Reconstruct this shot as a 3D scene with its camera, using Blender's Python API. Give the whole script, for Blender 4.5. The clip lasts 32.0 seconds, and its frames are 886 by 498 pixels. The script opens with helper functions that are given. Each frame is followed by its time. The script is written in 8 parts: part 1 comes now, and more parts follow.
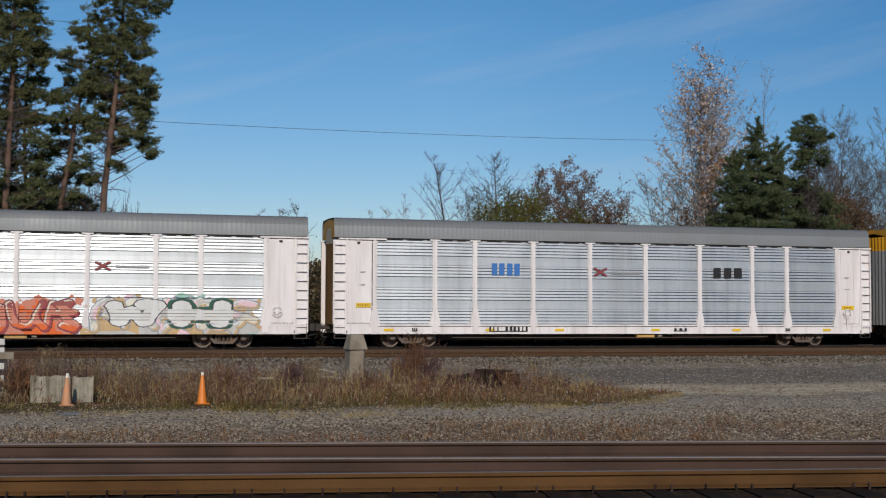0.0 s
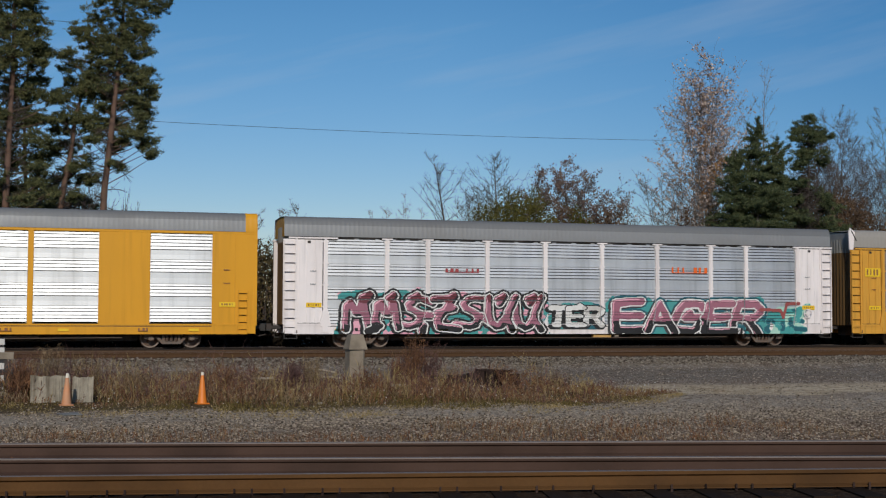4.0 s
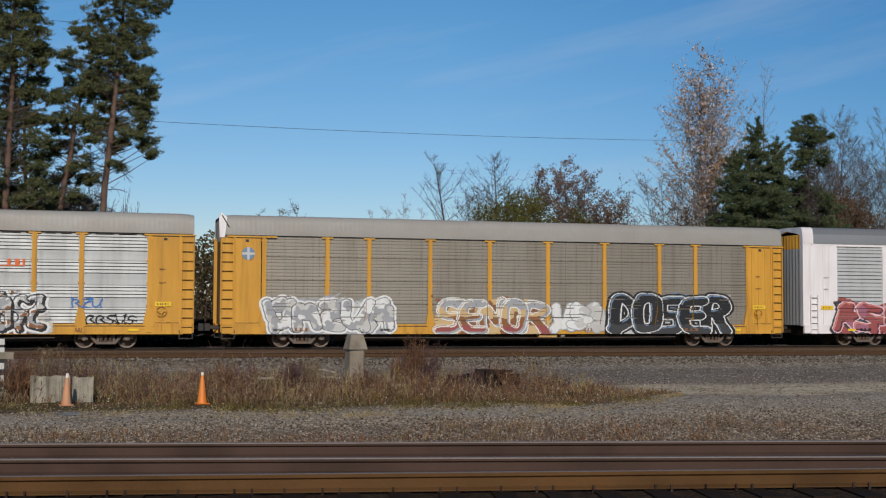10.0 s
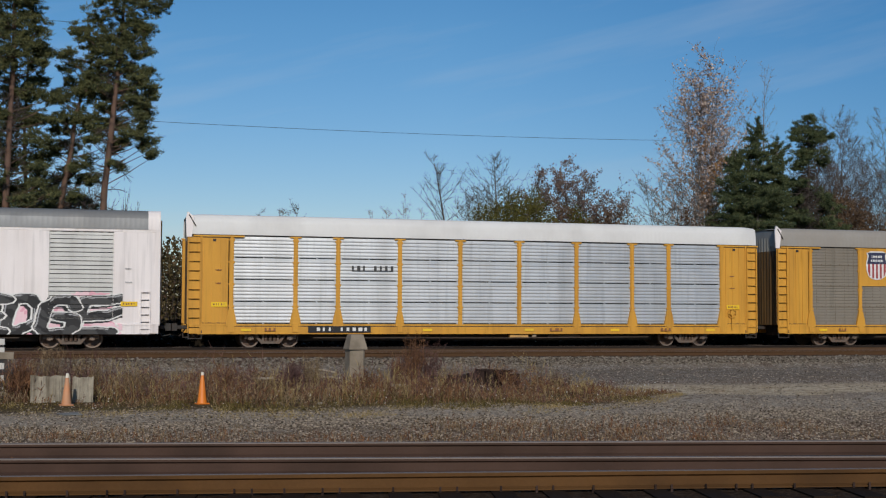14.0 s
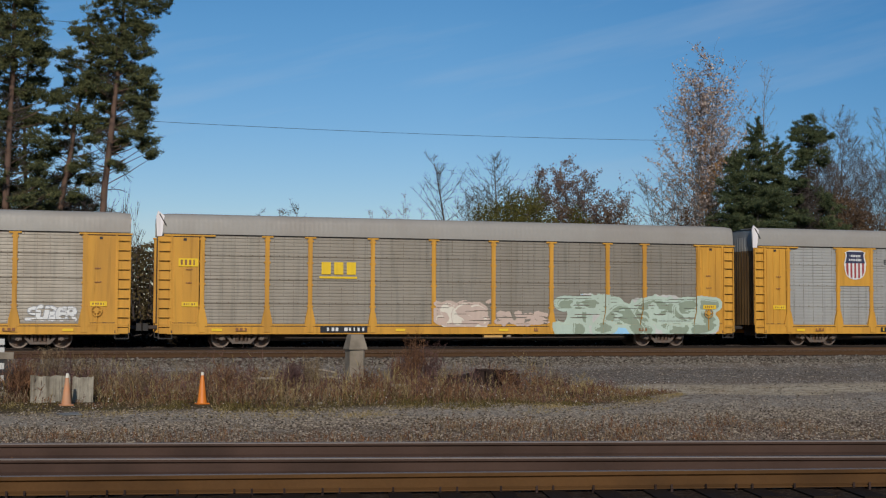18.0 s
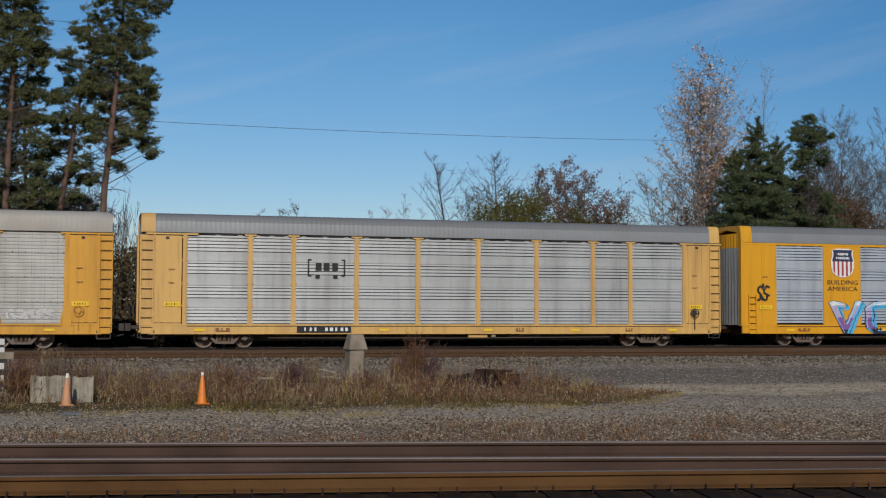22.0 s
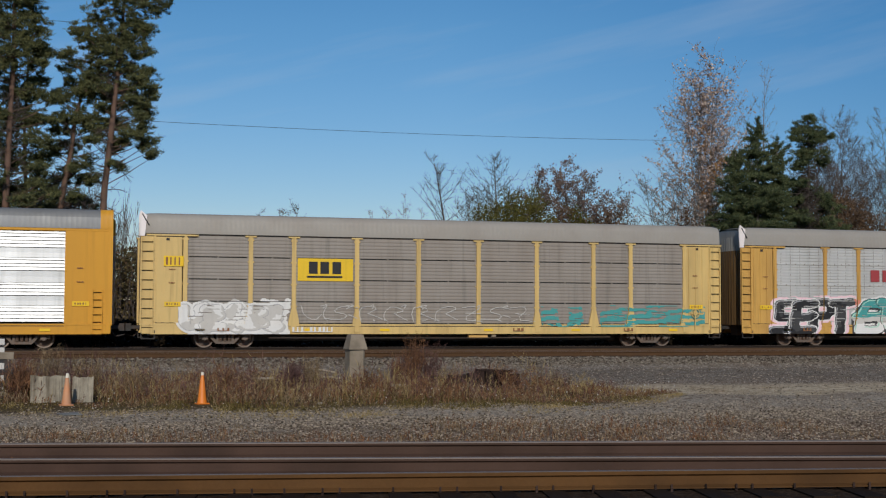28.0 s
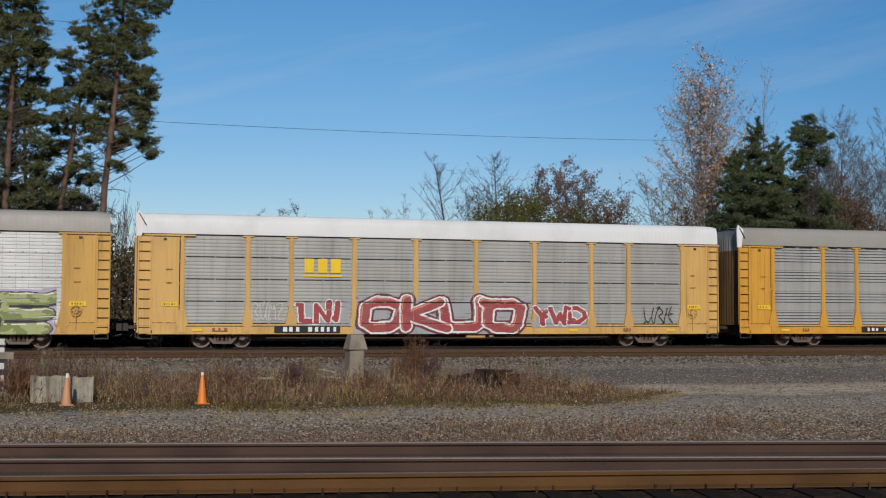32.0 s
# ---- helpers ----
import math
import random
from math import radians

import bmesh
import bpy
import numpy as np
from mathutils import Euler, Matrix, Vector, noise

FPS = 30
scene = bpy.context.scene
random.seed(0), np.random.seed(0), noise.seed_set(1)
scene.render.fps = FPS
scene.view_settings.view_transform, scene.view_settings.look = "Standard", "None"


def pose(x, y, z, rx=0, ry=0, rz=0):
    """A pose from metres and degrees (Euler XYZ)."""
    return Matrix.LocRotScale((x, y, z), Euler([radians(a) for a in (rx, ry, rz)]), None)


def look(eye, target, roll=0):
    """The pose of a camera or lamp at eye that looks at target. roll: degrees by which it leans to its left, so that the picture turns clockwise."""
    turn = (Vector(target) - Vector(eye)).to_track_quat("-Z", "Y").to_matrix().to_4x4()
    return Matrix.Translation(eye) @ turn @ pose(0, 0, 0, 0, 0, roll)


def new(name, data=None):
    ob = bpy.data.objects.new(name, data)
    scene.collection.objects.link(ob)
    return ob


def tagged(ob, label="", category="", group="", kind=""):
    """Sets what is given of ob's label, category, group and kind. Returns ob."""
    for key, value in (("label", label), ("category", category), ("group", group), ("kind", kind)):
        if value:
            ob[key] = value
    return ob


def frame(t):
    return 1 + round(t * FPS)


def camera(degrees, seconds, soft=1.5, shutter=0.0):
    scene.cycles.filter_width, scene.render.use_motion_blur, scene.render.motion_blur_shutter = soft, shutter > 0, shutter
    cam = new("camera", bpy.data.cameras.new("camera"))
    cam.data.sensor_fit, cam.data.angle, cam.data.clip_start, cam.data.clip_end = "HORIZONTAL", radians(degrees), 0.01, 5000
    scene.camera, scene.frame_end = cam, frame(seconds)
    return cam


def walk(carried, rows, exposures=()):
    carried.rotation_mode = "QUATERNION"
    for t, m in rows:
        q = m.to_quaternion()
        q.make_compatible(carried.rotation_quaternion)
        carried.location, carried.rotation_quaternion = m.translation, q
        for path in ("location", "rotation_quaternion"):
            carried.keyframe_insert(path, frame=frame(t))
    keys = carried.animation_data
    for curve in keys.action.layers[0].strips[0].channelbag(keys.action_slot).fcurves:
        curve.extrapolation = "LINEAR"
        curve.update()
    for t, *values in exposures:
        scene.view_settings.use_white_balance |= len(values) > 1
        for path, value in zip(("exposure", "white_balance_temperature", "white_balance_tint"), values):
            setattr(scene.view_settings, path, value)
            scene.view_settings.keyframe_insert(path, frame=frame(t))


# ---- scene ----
# ---- camera: a fixed tripod shot, 1.5 m above the far rails ----
cam = camera(38.42, 32.0, soft=1.2)
EYE = Vector((0.0, 0.0, 1.485))
YAW, PITCH = radians(15.795), radians(2.879)
AIM = EYE + Vector((math.sin(YAW) * math.cos(PITCH), math.cos(YAW) * math.cos(PITCH), math.sin(PITCH))) * 50
walk(cam, [(0.0, look(EYE, AIM, 0.22)), (32.0, look(EYE, AIM, 0.22))], [(0.0, -0.72), (1.0, -0.76), (2.0, -0.78), (3.0, -0.80), (6.0, -0.88), (7.0, -0.70), (8.0, -0.65), (10.0, -0.66), (13.0, -0.65), (14.0, -0.78),
      (17.0, -0.76), (24.0, -0.75), (28.0, -0.79), (29.0, -0.74), (30.0, -0.68), (32.0, -0.65)])

# ---- daylight: low autumn sun behind the camera, thin cirrus in a blue sky ----
SUN_EL, SUN_LEFT = 27.0, 12.0        # degrees above the horizon, degrees left of the track's normal
world = bpy.data.worlds.new("sky")
scene.world = world
world.use_nodes = True
wn, wl = world.node_tree.nodes, world.node_tree.links
wn.clear()
w_out, w_bg, w_sky = wn.new("ShaderNodeOutputWorld"), wn.new("ShaderNodeBackground"), wn.new("ShaderNodeTexSky")
w_sky.sky_type, w_sky.sun_disc = "NISHITA", False
w_sky.sun_elevation, w_sky.sun_rotation = radians(SUN_EL), radians(180 + SUN_LEFT)
w_sky.air_density, w_sky.dust_density, w_sky.ozone_density, w_sky.altitude = 1.0, 0.2, 2.8, 200
w_bg.inputs["Strength"].default_value = 0.14
w_co, w_map, w_noise, w_ramp, w_mix = (wn.new("ShaderNodeTexCoord"), wn.new("ShaderNodeMapping"), wn.new("ShaderNodeTexNoise"),
                                       wn.new("ShaderNodeValToRGB"), wn.new("ShaderNodeMix"))
w_map.vector_type = "TEXTURE"
w_map.inputs["Rotation"].default_value = (0, radians(-13), 0)
w_map.inputs["Scale"].default_value = (0.55, 0.55, 0.06)
w_noise.inputs["Scale"].default_value, w_noise.inputs["Detail"].default_value, w_noise.inputs["Roughness"].default_value = 1.7, 5, 0.55
w_ramp.color_ramp.elements[0].position, w_ramp.color_ramp.elements[0].color = 0.52, (0, 0, 0, 1)
w_ramp.color_ramp.elements[1].position, w_ramp.color_ramp.elements[1].color = 0.84, (0.26, 0.26, 0.26, 1)
w_mix.data_type = "RGBA"
w_mix.inputs[7].default_value = (5.9, 6.6, 7.5, 1)
wl.new(w_co.outputs["Generated"], w_map.inputs["Vector"])
wl.new(w_map.outputs[0], w_noise.inputs["Vector"])
wl.new(w_noise.outputs[0], w_ramp.inputs[0])
wl.new(w_ramp.outputs[0], w_mix.inputs[0])
w_sat = wn.new("ShaderNodeHueSaturation")
w_sat.inputs["Saturation"].default_value = 1.31
w_sat.inputs["Hue"].default_value = 0.501
wl.new(w_sky.outputs[0], w_sat.inputs["Color"])
# the air near the horizon is a clearer blue than the plain sky model gives
w_sep, w_low, w_tint = wn.new("ShaderNodeSeparateXYZ"), wn.new("ShaderNodeMapRange"), wn.new("ShaderNodeMix")
w_low.inputs[1].default_value, w_low.inputs[2].default_value, w_low.inputs[3].default_value, w_low.inputs[4].default_value = 0.0, 0.22, 1.0, 0.0
w_tint.data_type, w_tint.blend_type = "RGBA", "MULTIPLY"
w_tint.inputs[7].default_value = (0.80, 0.77, 0.91, 1)
wl.new(w_co.outputs["Generated"], w_sep.inputs[0])
wl.new(w_sep.outputs[2], w_low.inputs[0])
wl.new(w_low.outputs[0], w_tint.inputs[0])
wl.new(w_sat.outputs[0], w_tint.inputs[6])
# the sky deepens away from the sun's side
w_turn, w_deep = wn.new("ShaderNodeMapRange"), wn.new("ShaderNodeMix")
w_turn.inputs[1].default_value, w_turn.inputs[2].default_value = 0.27, 0.62
w_deep.data_type, w_deep.blend_type = "RGBA", "MULTIPLY"
w_deep.inputs[7].default_value = (0.64, 0.79, 0.88, 1)
wl.new(w_sep.outputs[0], w_turn.inputs[0])
wl.new(w_turn.outputs[0], w_deep.inputs[0])
wl.new(w_tint.outputs[2], w_deep.inputs[6])
wl.new(w_deep.outputs[2], w_mix.inputs[6])
wl.new(w_mix.outputs[2], w_bg.inputs[0])
wl.new(w_bg.outputs[0], w_out.inputs[0])

sun = new("sun", bpy.data.lights.new("sun", "SUN"))
sun.data.energy, sun.data.angle, sun.data.color = 4.8, radians(0.5), (1.0, 0.94, 0.84)
sun_way = Vector((-math.sin(radians(SUN_LEFT)) * math.cos(radians(SUN_EL)), -math.cos(radians(SUN_LEFT)) * math.cos(radians(SUN_EL)), math.sin(radians(SUN_EL))))
sun.matrix_world = look(sun_way * 60, (0, 0, 0))
# ---- materials ----
MATS = {}


def material(name, color, rough=0.6, metal=0.0, spread=0.18, scale=3.0, fine=40.0, bump=0.15, bump_scale=60.0, dirt=None, dirt_amount=0.35,
             dirt_scale=1.2, streak=0.0, per_object=0.0, per_island=0.0, spec=0.5):
    """A procedural surface: base colour with two scales of variation, dirt patches or runs, and fine relief."""
    if name in MATS:
        return MATS[name]
    m = bpy.data.materials.new(name)
    m.use_nodes = True
    n, l = m.node_tree.nodes, m.node_tree.links
    b = n["Principled BSDF"]
    co = n.new("ShaderNodeTexCoord")
    info = n.new("ShaderNodeObjectInfo")
    shift = n.new("ShaderNodeVectorMath")
    shift.operation = "MULTIPLY_ADD"
    l.new(info.outputs["Random"], shift.inputs[0])
    shift.inputs[1].default_value = (31.0, 17.0, 23.0)
    l.new(co.outputs["Object"], shift.inputs[2])

    def noise_of(s, detail=4, stretch=(1, 1, 1)):
        mp = n.new("ShaderNodeMapping")
        mp.inputs["Scale"].default_value = stretch
        t = n.new("ShaderNodeTexNoise")
        t.inputs["Scale"].default_value, t.inputs["Detail"].default_value = s, detail
        l.new(shift.outputs[0], mp.inputs["Vector"])
        l.new(mp.outputs[0], t.inputs["Vector"])
        return t.outputs[0]

    def mul(a, k, c):
        t = n.new("ShaderNodeMath")
        t.operation = "MULTIPLY_ADD"
        l.new(a, t.inputs[0])
        t.inputs[1].default_value, t.inputs[2].default_value = k, c
        return t.outputs[0]

    def tint(col, factor):
        t = n.new("ShaderNodeMix")
        t.data_type, t.blend_type = "RGBA", "MULTIPLY"
        t.inputs[0].default_value = 1.0
        l.new(col, t.inputs[6])
        cb = n.new("ShaderNodeCombineColor")
        for k in range(3):
            l.new(factor, cb.inputs[k])
        l.new(cb.outputs[0], t.inputs[7])
        return t.outputs[2]

    rgb = n.new("ShaderNodeRGB")
    rgb.outputs[0].default_value = (*color, 1)
    col = rgb.outputs[0]
    col = tint(col, mul(noise_of(scale), spread * 2, 1 - spread))
    col = tint(col, mul(noise_of(fine), spread, 1 - spread / 2))
    if per_object or per_island:
        src = n.new("ShaderNodeObjectInfo").outputs["Random"] if per_object else n.new("ShaderNodeNewGeometry").outputs["Random Per Island"]
        k = per_object or per_island
        col = tint(col, mul(src, 2 * k, 1 - k))
    if dirt:
        ramp = n.new("ShaderNodeValToRGB")
        ramp.color_ramp.elements[0].position, ramp.color_ramp.elements[1].position = 0.45, 0.75
        if streak:
            runs = n.new("ShaderNodeMapRange")
            l.new(noise_of(dirt_scale * 5.5, 3, (1, 1, 0.06)), runs.inputs[0])
            runs.inputs[1].default_value, runs.inputs[2].default_value = 0.52, 0.72
            col = tint(col, mul(runs.outputs[0], -0.5 * dirt_amount, 1.0))
        l.new(noise_of(dirt_scale, 6, (1, 1, 0.12) if streak else (1, 1, 1)), ramp.inputs[0])
        mx = n.new("ShaderNodeMix")
        mx.data_type = "RGBA"
        l.new(mul(ramp.outputs[0], dirt_amount, 0.0), mx.inputs[0])
        l.new(col, mx.inputs[6])
        mx.inputs[7].default_value = (*dirt, 1)
        col = mx.outputs[2]
    l.new(col, b.inputs["Base Color"])
    b.inputs["Metallic"].default_value = metal
    b.inputs["Specular IOR Level"].default_value = spec
    l.new(mul(noise_of(scale * 2.3), 0.25, rough - 0.12), b.inputs["Roughness"])
    if bump:
        bp = n.new("ShaderNodeBump")
        bp.inputs["Strength"].default_value, bp.inputs["Distance"].default_value = bump, 0.02
        l.new(noise_of(bump_scale, 3), bp.inputs["Height"])
        l.new(bp.outputs[0], b.inputs["Normal"])
    MATS[name] = m
    return m


RUST, GRIME = (0.16, 0.07, 0.03), (0.10, 0.08, 0.06)
GALV = material("galvanised_sheet", (0.535, 0.545, 0.555), 0.45, 0.62, 0.10, 0.9, 14, 0.04, 30, GRIME, 0.28, 0.8, 1)
GALV_GREY = material("weathered_galvanised_sheet", (0.335, 0.325, 0.30), 0.55, 0.12, 0.12, 0.9, 14, 0.05, 30, GRIME, 0.36, 0.8, 1)
GALV_SILVER = material("silvery_galvanised_sheet", (0.385, 0.385, 0.375), 0.5, 0.2, 0.14, 0.9, 14, 0.05, 30, GRIME, 0.36, 0.8, 1)
# slot recesses and ledges: dark colour put in for the shade inside the slots
SLOT_SHADE = material("shaded_slot_recess", (0.065, 0.063, 0.058), 0.7, 0.1, 0.2, 2, 25, 0)
GALV_DIRTY = material("grimy_galvanised_sheet", (0.228, 0.197, 0.154), 0.5, 0.22, 0.14, 0.8, 12, 0.05, 30, (0.16, 0.12, 0.08), 0.45, 0.9, 1)
GALV_DULL = material("dull_brown_grey_sheet", (0.275, 0.245, 0.215), 0.6, 0.08, 0.12, 0.9, 14, 0.05, 30, (0.17, 0.13, 0.10), 0.4, 0.8, 1, spec=0.25)
GALV_WHITE = material("chalky_white_sheet", (0.455, 0.45, 0.435), 0.55, 0.14, 0.10, 0.9, 14, 0.04, 30, GRIME, 0.25, 0.8, 1)
YELLOW = material("ochre_yellow_paint", (0.60, 0.300, 0.042), 0.55, 0, 0.10, 0.7, 20, 0.05, 40, (0.22, 0.10, 0.03), 0.42, 1.1, 1, spec=0.25)
YELLOW_PALE = material("faded_yellow_paint", (0.61, 0.425, 0.155), 0.55, 0, 0.10, 0.7, 20, 0.05, 40, (0.22, 0.13, 0.05), 0.40, 1.1, 1)
YELLOW_PEACH = material("sunfaded_orange_yellow_paint", (0.59, 0.345, 0.098), 0.55, 0, 0.10, 0.7, 20, 0.05, 40, (0.24, 0.13, 0.06), 0.40, 1.1, 1)
YELLOW_WORN = material("worn_ochre_paint", (0.56, 0.325, 0.085), 0.55, 0, 0.12, 0.7, 20, 0.05, 40, (0.24, 0.12, 0.05), 0.45, 1.1, 1, spec=0.25)
YELLOW_DEEP = material("deep_yellow_paint", (0.66, 0.31, 0.018), 0.45, 0, 0.06, 0.6, 20, 0.03, 40, (0.34, 0.17, 0.03), 0.25, 0.8, 1, spec=0.22)
ORANGE_YELLOW = material("orange_yellow_paint", (0.60, 0.29, 0.030), 0.48, 0, 0.06, 0.6, 20, 0.03, 40, (0.28, 0.15, 0.04), 0.25, 0.8, 1, spec=0.22)
WHITE_PAINT = material("grimy_white_paint", (0.79, 0.73, 0.715), 0.5, 0, 0.07, 0.8, 20, 0.04, 40, (0.30, 0.22, 0.18), 0.30, 1.0, 1)
ROOF_GREY = material("grey_roof_sheet", (0.23, 0.235, 0.24), 0.55, 0.25, 0.12, 0.5, 10, 0.05, 30, (0.13, 0.12, 0.11), 0.4, 0.5)
ROOF_DUST = material("dusty_roof_sheet", (0.31, 0.287, 0.255), 0.6, 0.15, 0.12, 0.5, 10, 0.05, 30, (0.18, 0.14, 0.11), 0.4, 0.5)
ROOF_WHITE = material("white_roof_sheet", (0.66, 0.65, 0.635), 0.5, 0, 0.06, 0.5, 10, 0.04, 30, (0.3, 0.27, 0.24), 0.25, 0.6)
BLACK_STEEL = material("black_steel", (0.03, 0.028, 0.027), 0.6, 0.3, 0.25, 2, 20, 0.15, 40, RUST, 0.3, 2)
TRUCK_STEEL = material("dusty_cast_steel", (0.135, 0.104, 0.084), 0.7, 0.2, 0.25, 3, 25, 0.2, 40, RUST, 0.5, 3)
WHEEL_RIM = material("worn_wheel_rim", (0.16, 0.12, 0.095), 0.5, 0.3, 0.2, 3, 25, 0.1, 40)
WHEEL_STEEL = material("rusty_wheel_steel", (0.095, 0.065, 0.05), 0.6, 0.2, 0.25, 3, 25, 0.15, 40, RUST, 0.5, 4)
DOOR_BROWN = material("brown_grimy_end_door", (0.22, 0.13, 0.055), 0.45, 0.35, 0.2, 1.5, 15, 0.08, 40, (0.05, 0.035, 0.03), 0.7, 1.5, 1)
RUST_STUD = material("rusty_rivet_steel", (0.125, 0.085, 0.055), 0.8, 0.1, 0.25, 3, 25, 0, per_object=0.2)
ROOF_SOOT = material("sooty_roof_sheet", (0.155, 0.16, 0.165), 0.6, 0.2, 0.14, 0.5, 10, 0.05, 30, (0.09, 0.085, 0.08), 0.4, 0.5)
RAIL_SIDE = material("rusty_rail_steel", (0.072, 0.042, 0.031), 0.75, 0.0, 0.2, 1.5, 35, 0.15, 70, (0.025, 0.016, 0.012), 0.6, 1.2, spec=0.12)
RAIL_FAR = material("brown_rust_rail_steel", (0.080, 0.043, 0.021), 0.8, 0, 0.2, 1.5, 35, 0.15, 70, (0.07, 0.04, 0.025), 0.5, 1.2, spec=0.12)
# main line rails: dark colour put in for the shade at the train's foot
RAIL_SHADE = material("shaded_rail_steel", (0.030, 0.022, 0.018), 0.75, 0.0, 0.2, 1.5, 35, 0.1, 70, spec=0.12)
RAIL_BROWN = material("orange_rust_rail_steel", (0.102, 0.049, 0.017), 0.75, 0.0, 0.26, 1.5, 35, 0.15, 70, (0.03, 0.016, 0.008), 0.55, 1.2, spec=0.12)
RAIL_TOP = material("worn_rail_head", (0.185, 0.15, 0.13), 0.6, 0.25, 0.12, 2, 30, 0.05, 60)
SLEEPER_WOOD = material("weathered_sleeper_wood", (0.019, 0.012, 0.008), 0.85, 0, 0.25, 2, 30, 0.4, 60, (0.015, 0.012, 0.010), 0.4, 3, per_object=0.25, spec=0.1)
CONCRETE = material("old_concrete", (0.255, 0.21, 0.16), 0.9, 0, 0.2, 1.5, 22, 0.4, 60, (0.10, 0.08, 0.055), 0.6, 2.5, spec=0.2)
CONCRETE_BLOCK = material("pitted_concrete", (0.33, 0.29, 0.225), 0.9, 0, 0.42, 7, 34, 0.8, 40, (0.08, 0.06, 0.04), 0.8, 5, 1, spec=0.15)
PALE_WOOD = material("grey_weathered_board", (0.33, 0.275, 0.21), 0.85, 0, 0.25, 3, 30, 0.3, 60, spec=0.15)
CONE = material("orange_plastic", (0.72, 0.20, 0.02), 0.5, 0, 0.12, 3, 30, 0.05, 60, (0.40, 0.12, 0.02), 0.12, 4)
CONE_FADED = material("faded_orange_plastic", (0.55, 0.24, 0.11), 0.65, 0, 0.15, 3, 30, 0.08, 60, (0.40, 0.26, 0.17), 0.6, 5)
DARK_WOOD = material("charred_sleeper_wood", (0.038, 0.024, 0.020), 0.9, 0, 0.3, 4, 40, 0.5, 60, per_object=0.5, spec=0.1)
PAINT_COLORS = {"white": (0.70, 0.69, 0.67), "black": (0.02, 0.02, 0.022), "grey": (0.33, 0.33, 0.34), "pale": (0.52, 0.50, 0.47), "red": (0.33, 0.05, 0.055),
                "orange": (0.75, 0.13, 0.02), "salmon": (0.62, 0.22, 0.15), "pink": (0.72, 0.36, 0.44), "light_pink": (0.80, 0.55, 0.60), "maroon": (0.14, 0.035, 0.045),
                "plum": (0.32, 0.125, 0.175), "teal": (0.06, 0.30, 0.29), "dark_teal": (0.02, 0.11, 0.14), "mint": (0.38, 0.60, 0.50), "sky_blue": (0.30, 0.55, 0.75),
                "blue": (0.05, 0.17, 0.45), "slate_blue": (0.16, 0.24, 0.36), "violet": (0.20, 0.10, 0.32), "lilac": (0.42, 0.34, 0.50), "navy": (0.03, 0.035, 0.075),
                "green": (0.10, 0.18, 0.13), "dark_green": (0.03, 0.10, 0.07), "olive": (0.19, 0.22, 0.075), "lime": (0.34, 0.37, 0.165), "tan": (0.56, 0.38, 0.19),
                "yellow": (0.78, 0.50, 0.02), "brown": (0.24, 0.10, 0.04), "cream": (0.72, 0.66, 0.55), "aqua": (0.08, 0.40, 0.66), "sage": (0.25, 0.30, 0.22), "pale_mint": (0.44, 0.53, 0.44), "dusty_pink": (0.55, 0.42, 0.35), "dusty_red": (0.30, 0.075, 0.07), "silver_green": (0.24, 0.29, 0.26), "charcoal": (0.05, 0.05, 0.052)}


def paint(name):
    return material("paint_" + name, PAINT_COLORS[name], 0.6, 0, 0.08, 1.5, 12, 0, dirt=(0.22, 0.18, 0.14), dirt_amount=0.16 if max(PAINT_COLORS[name]) > 0.15 else 0.03, dirt_scale=1.0, streak=1, spec=0.3)
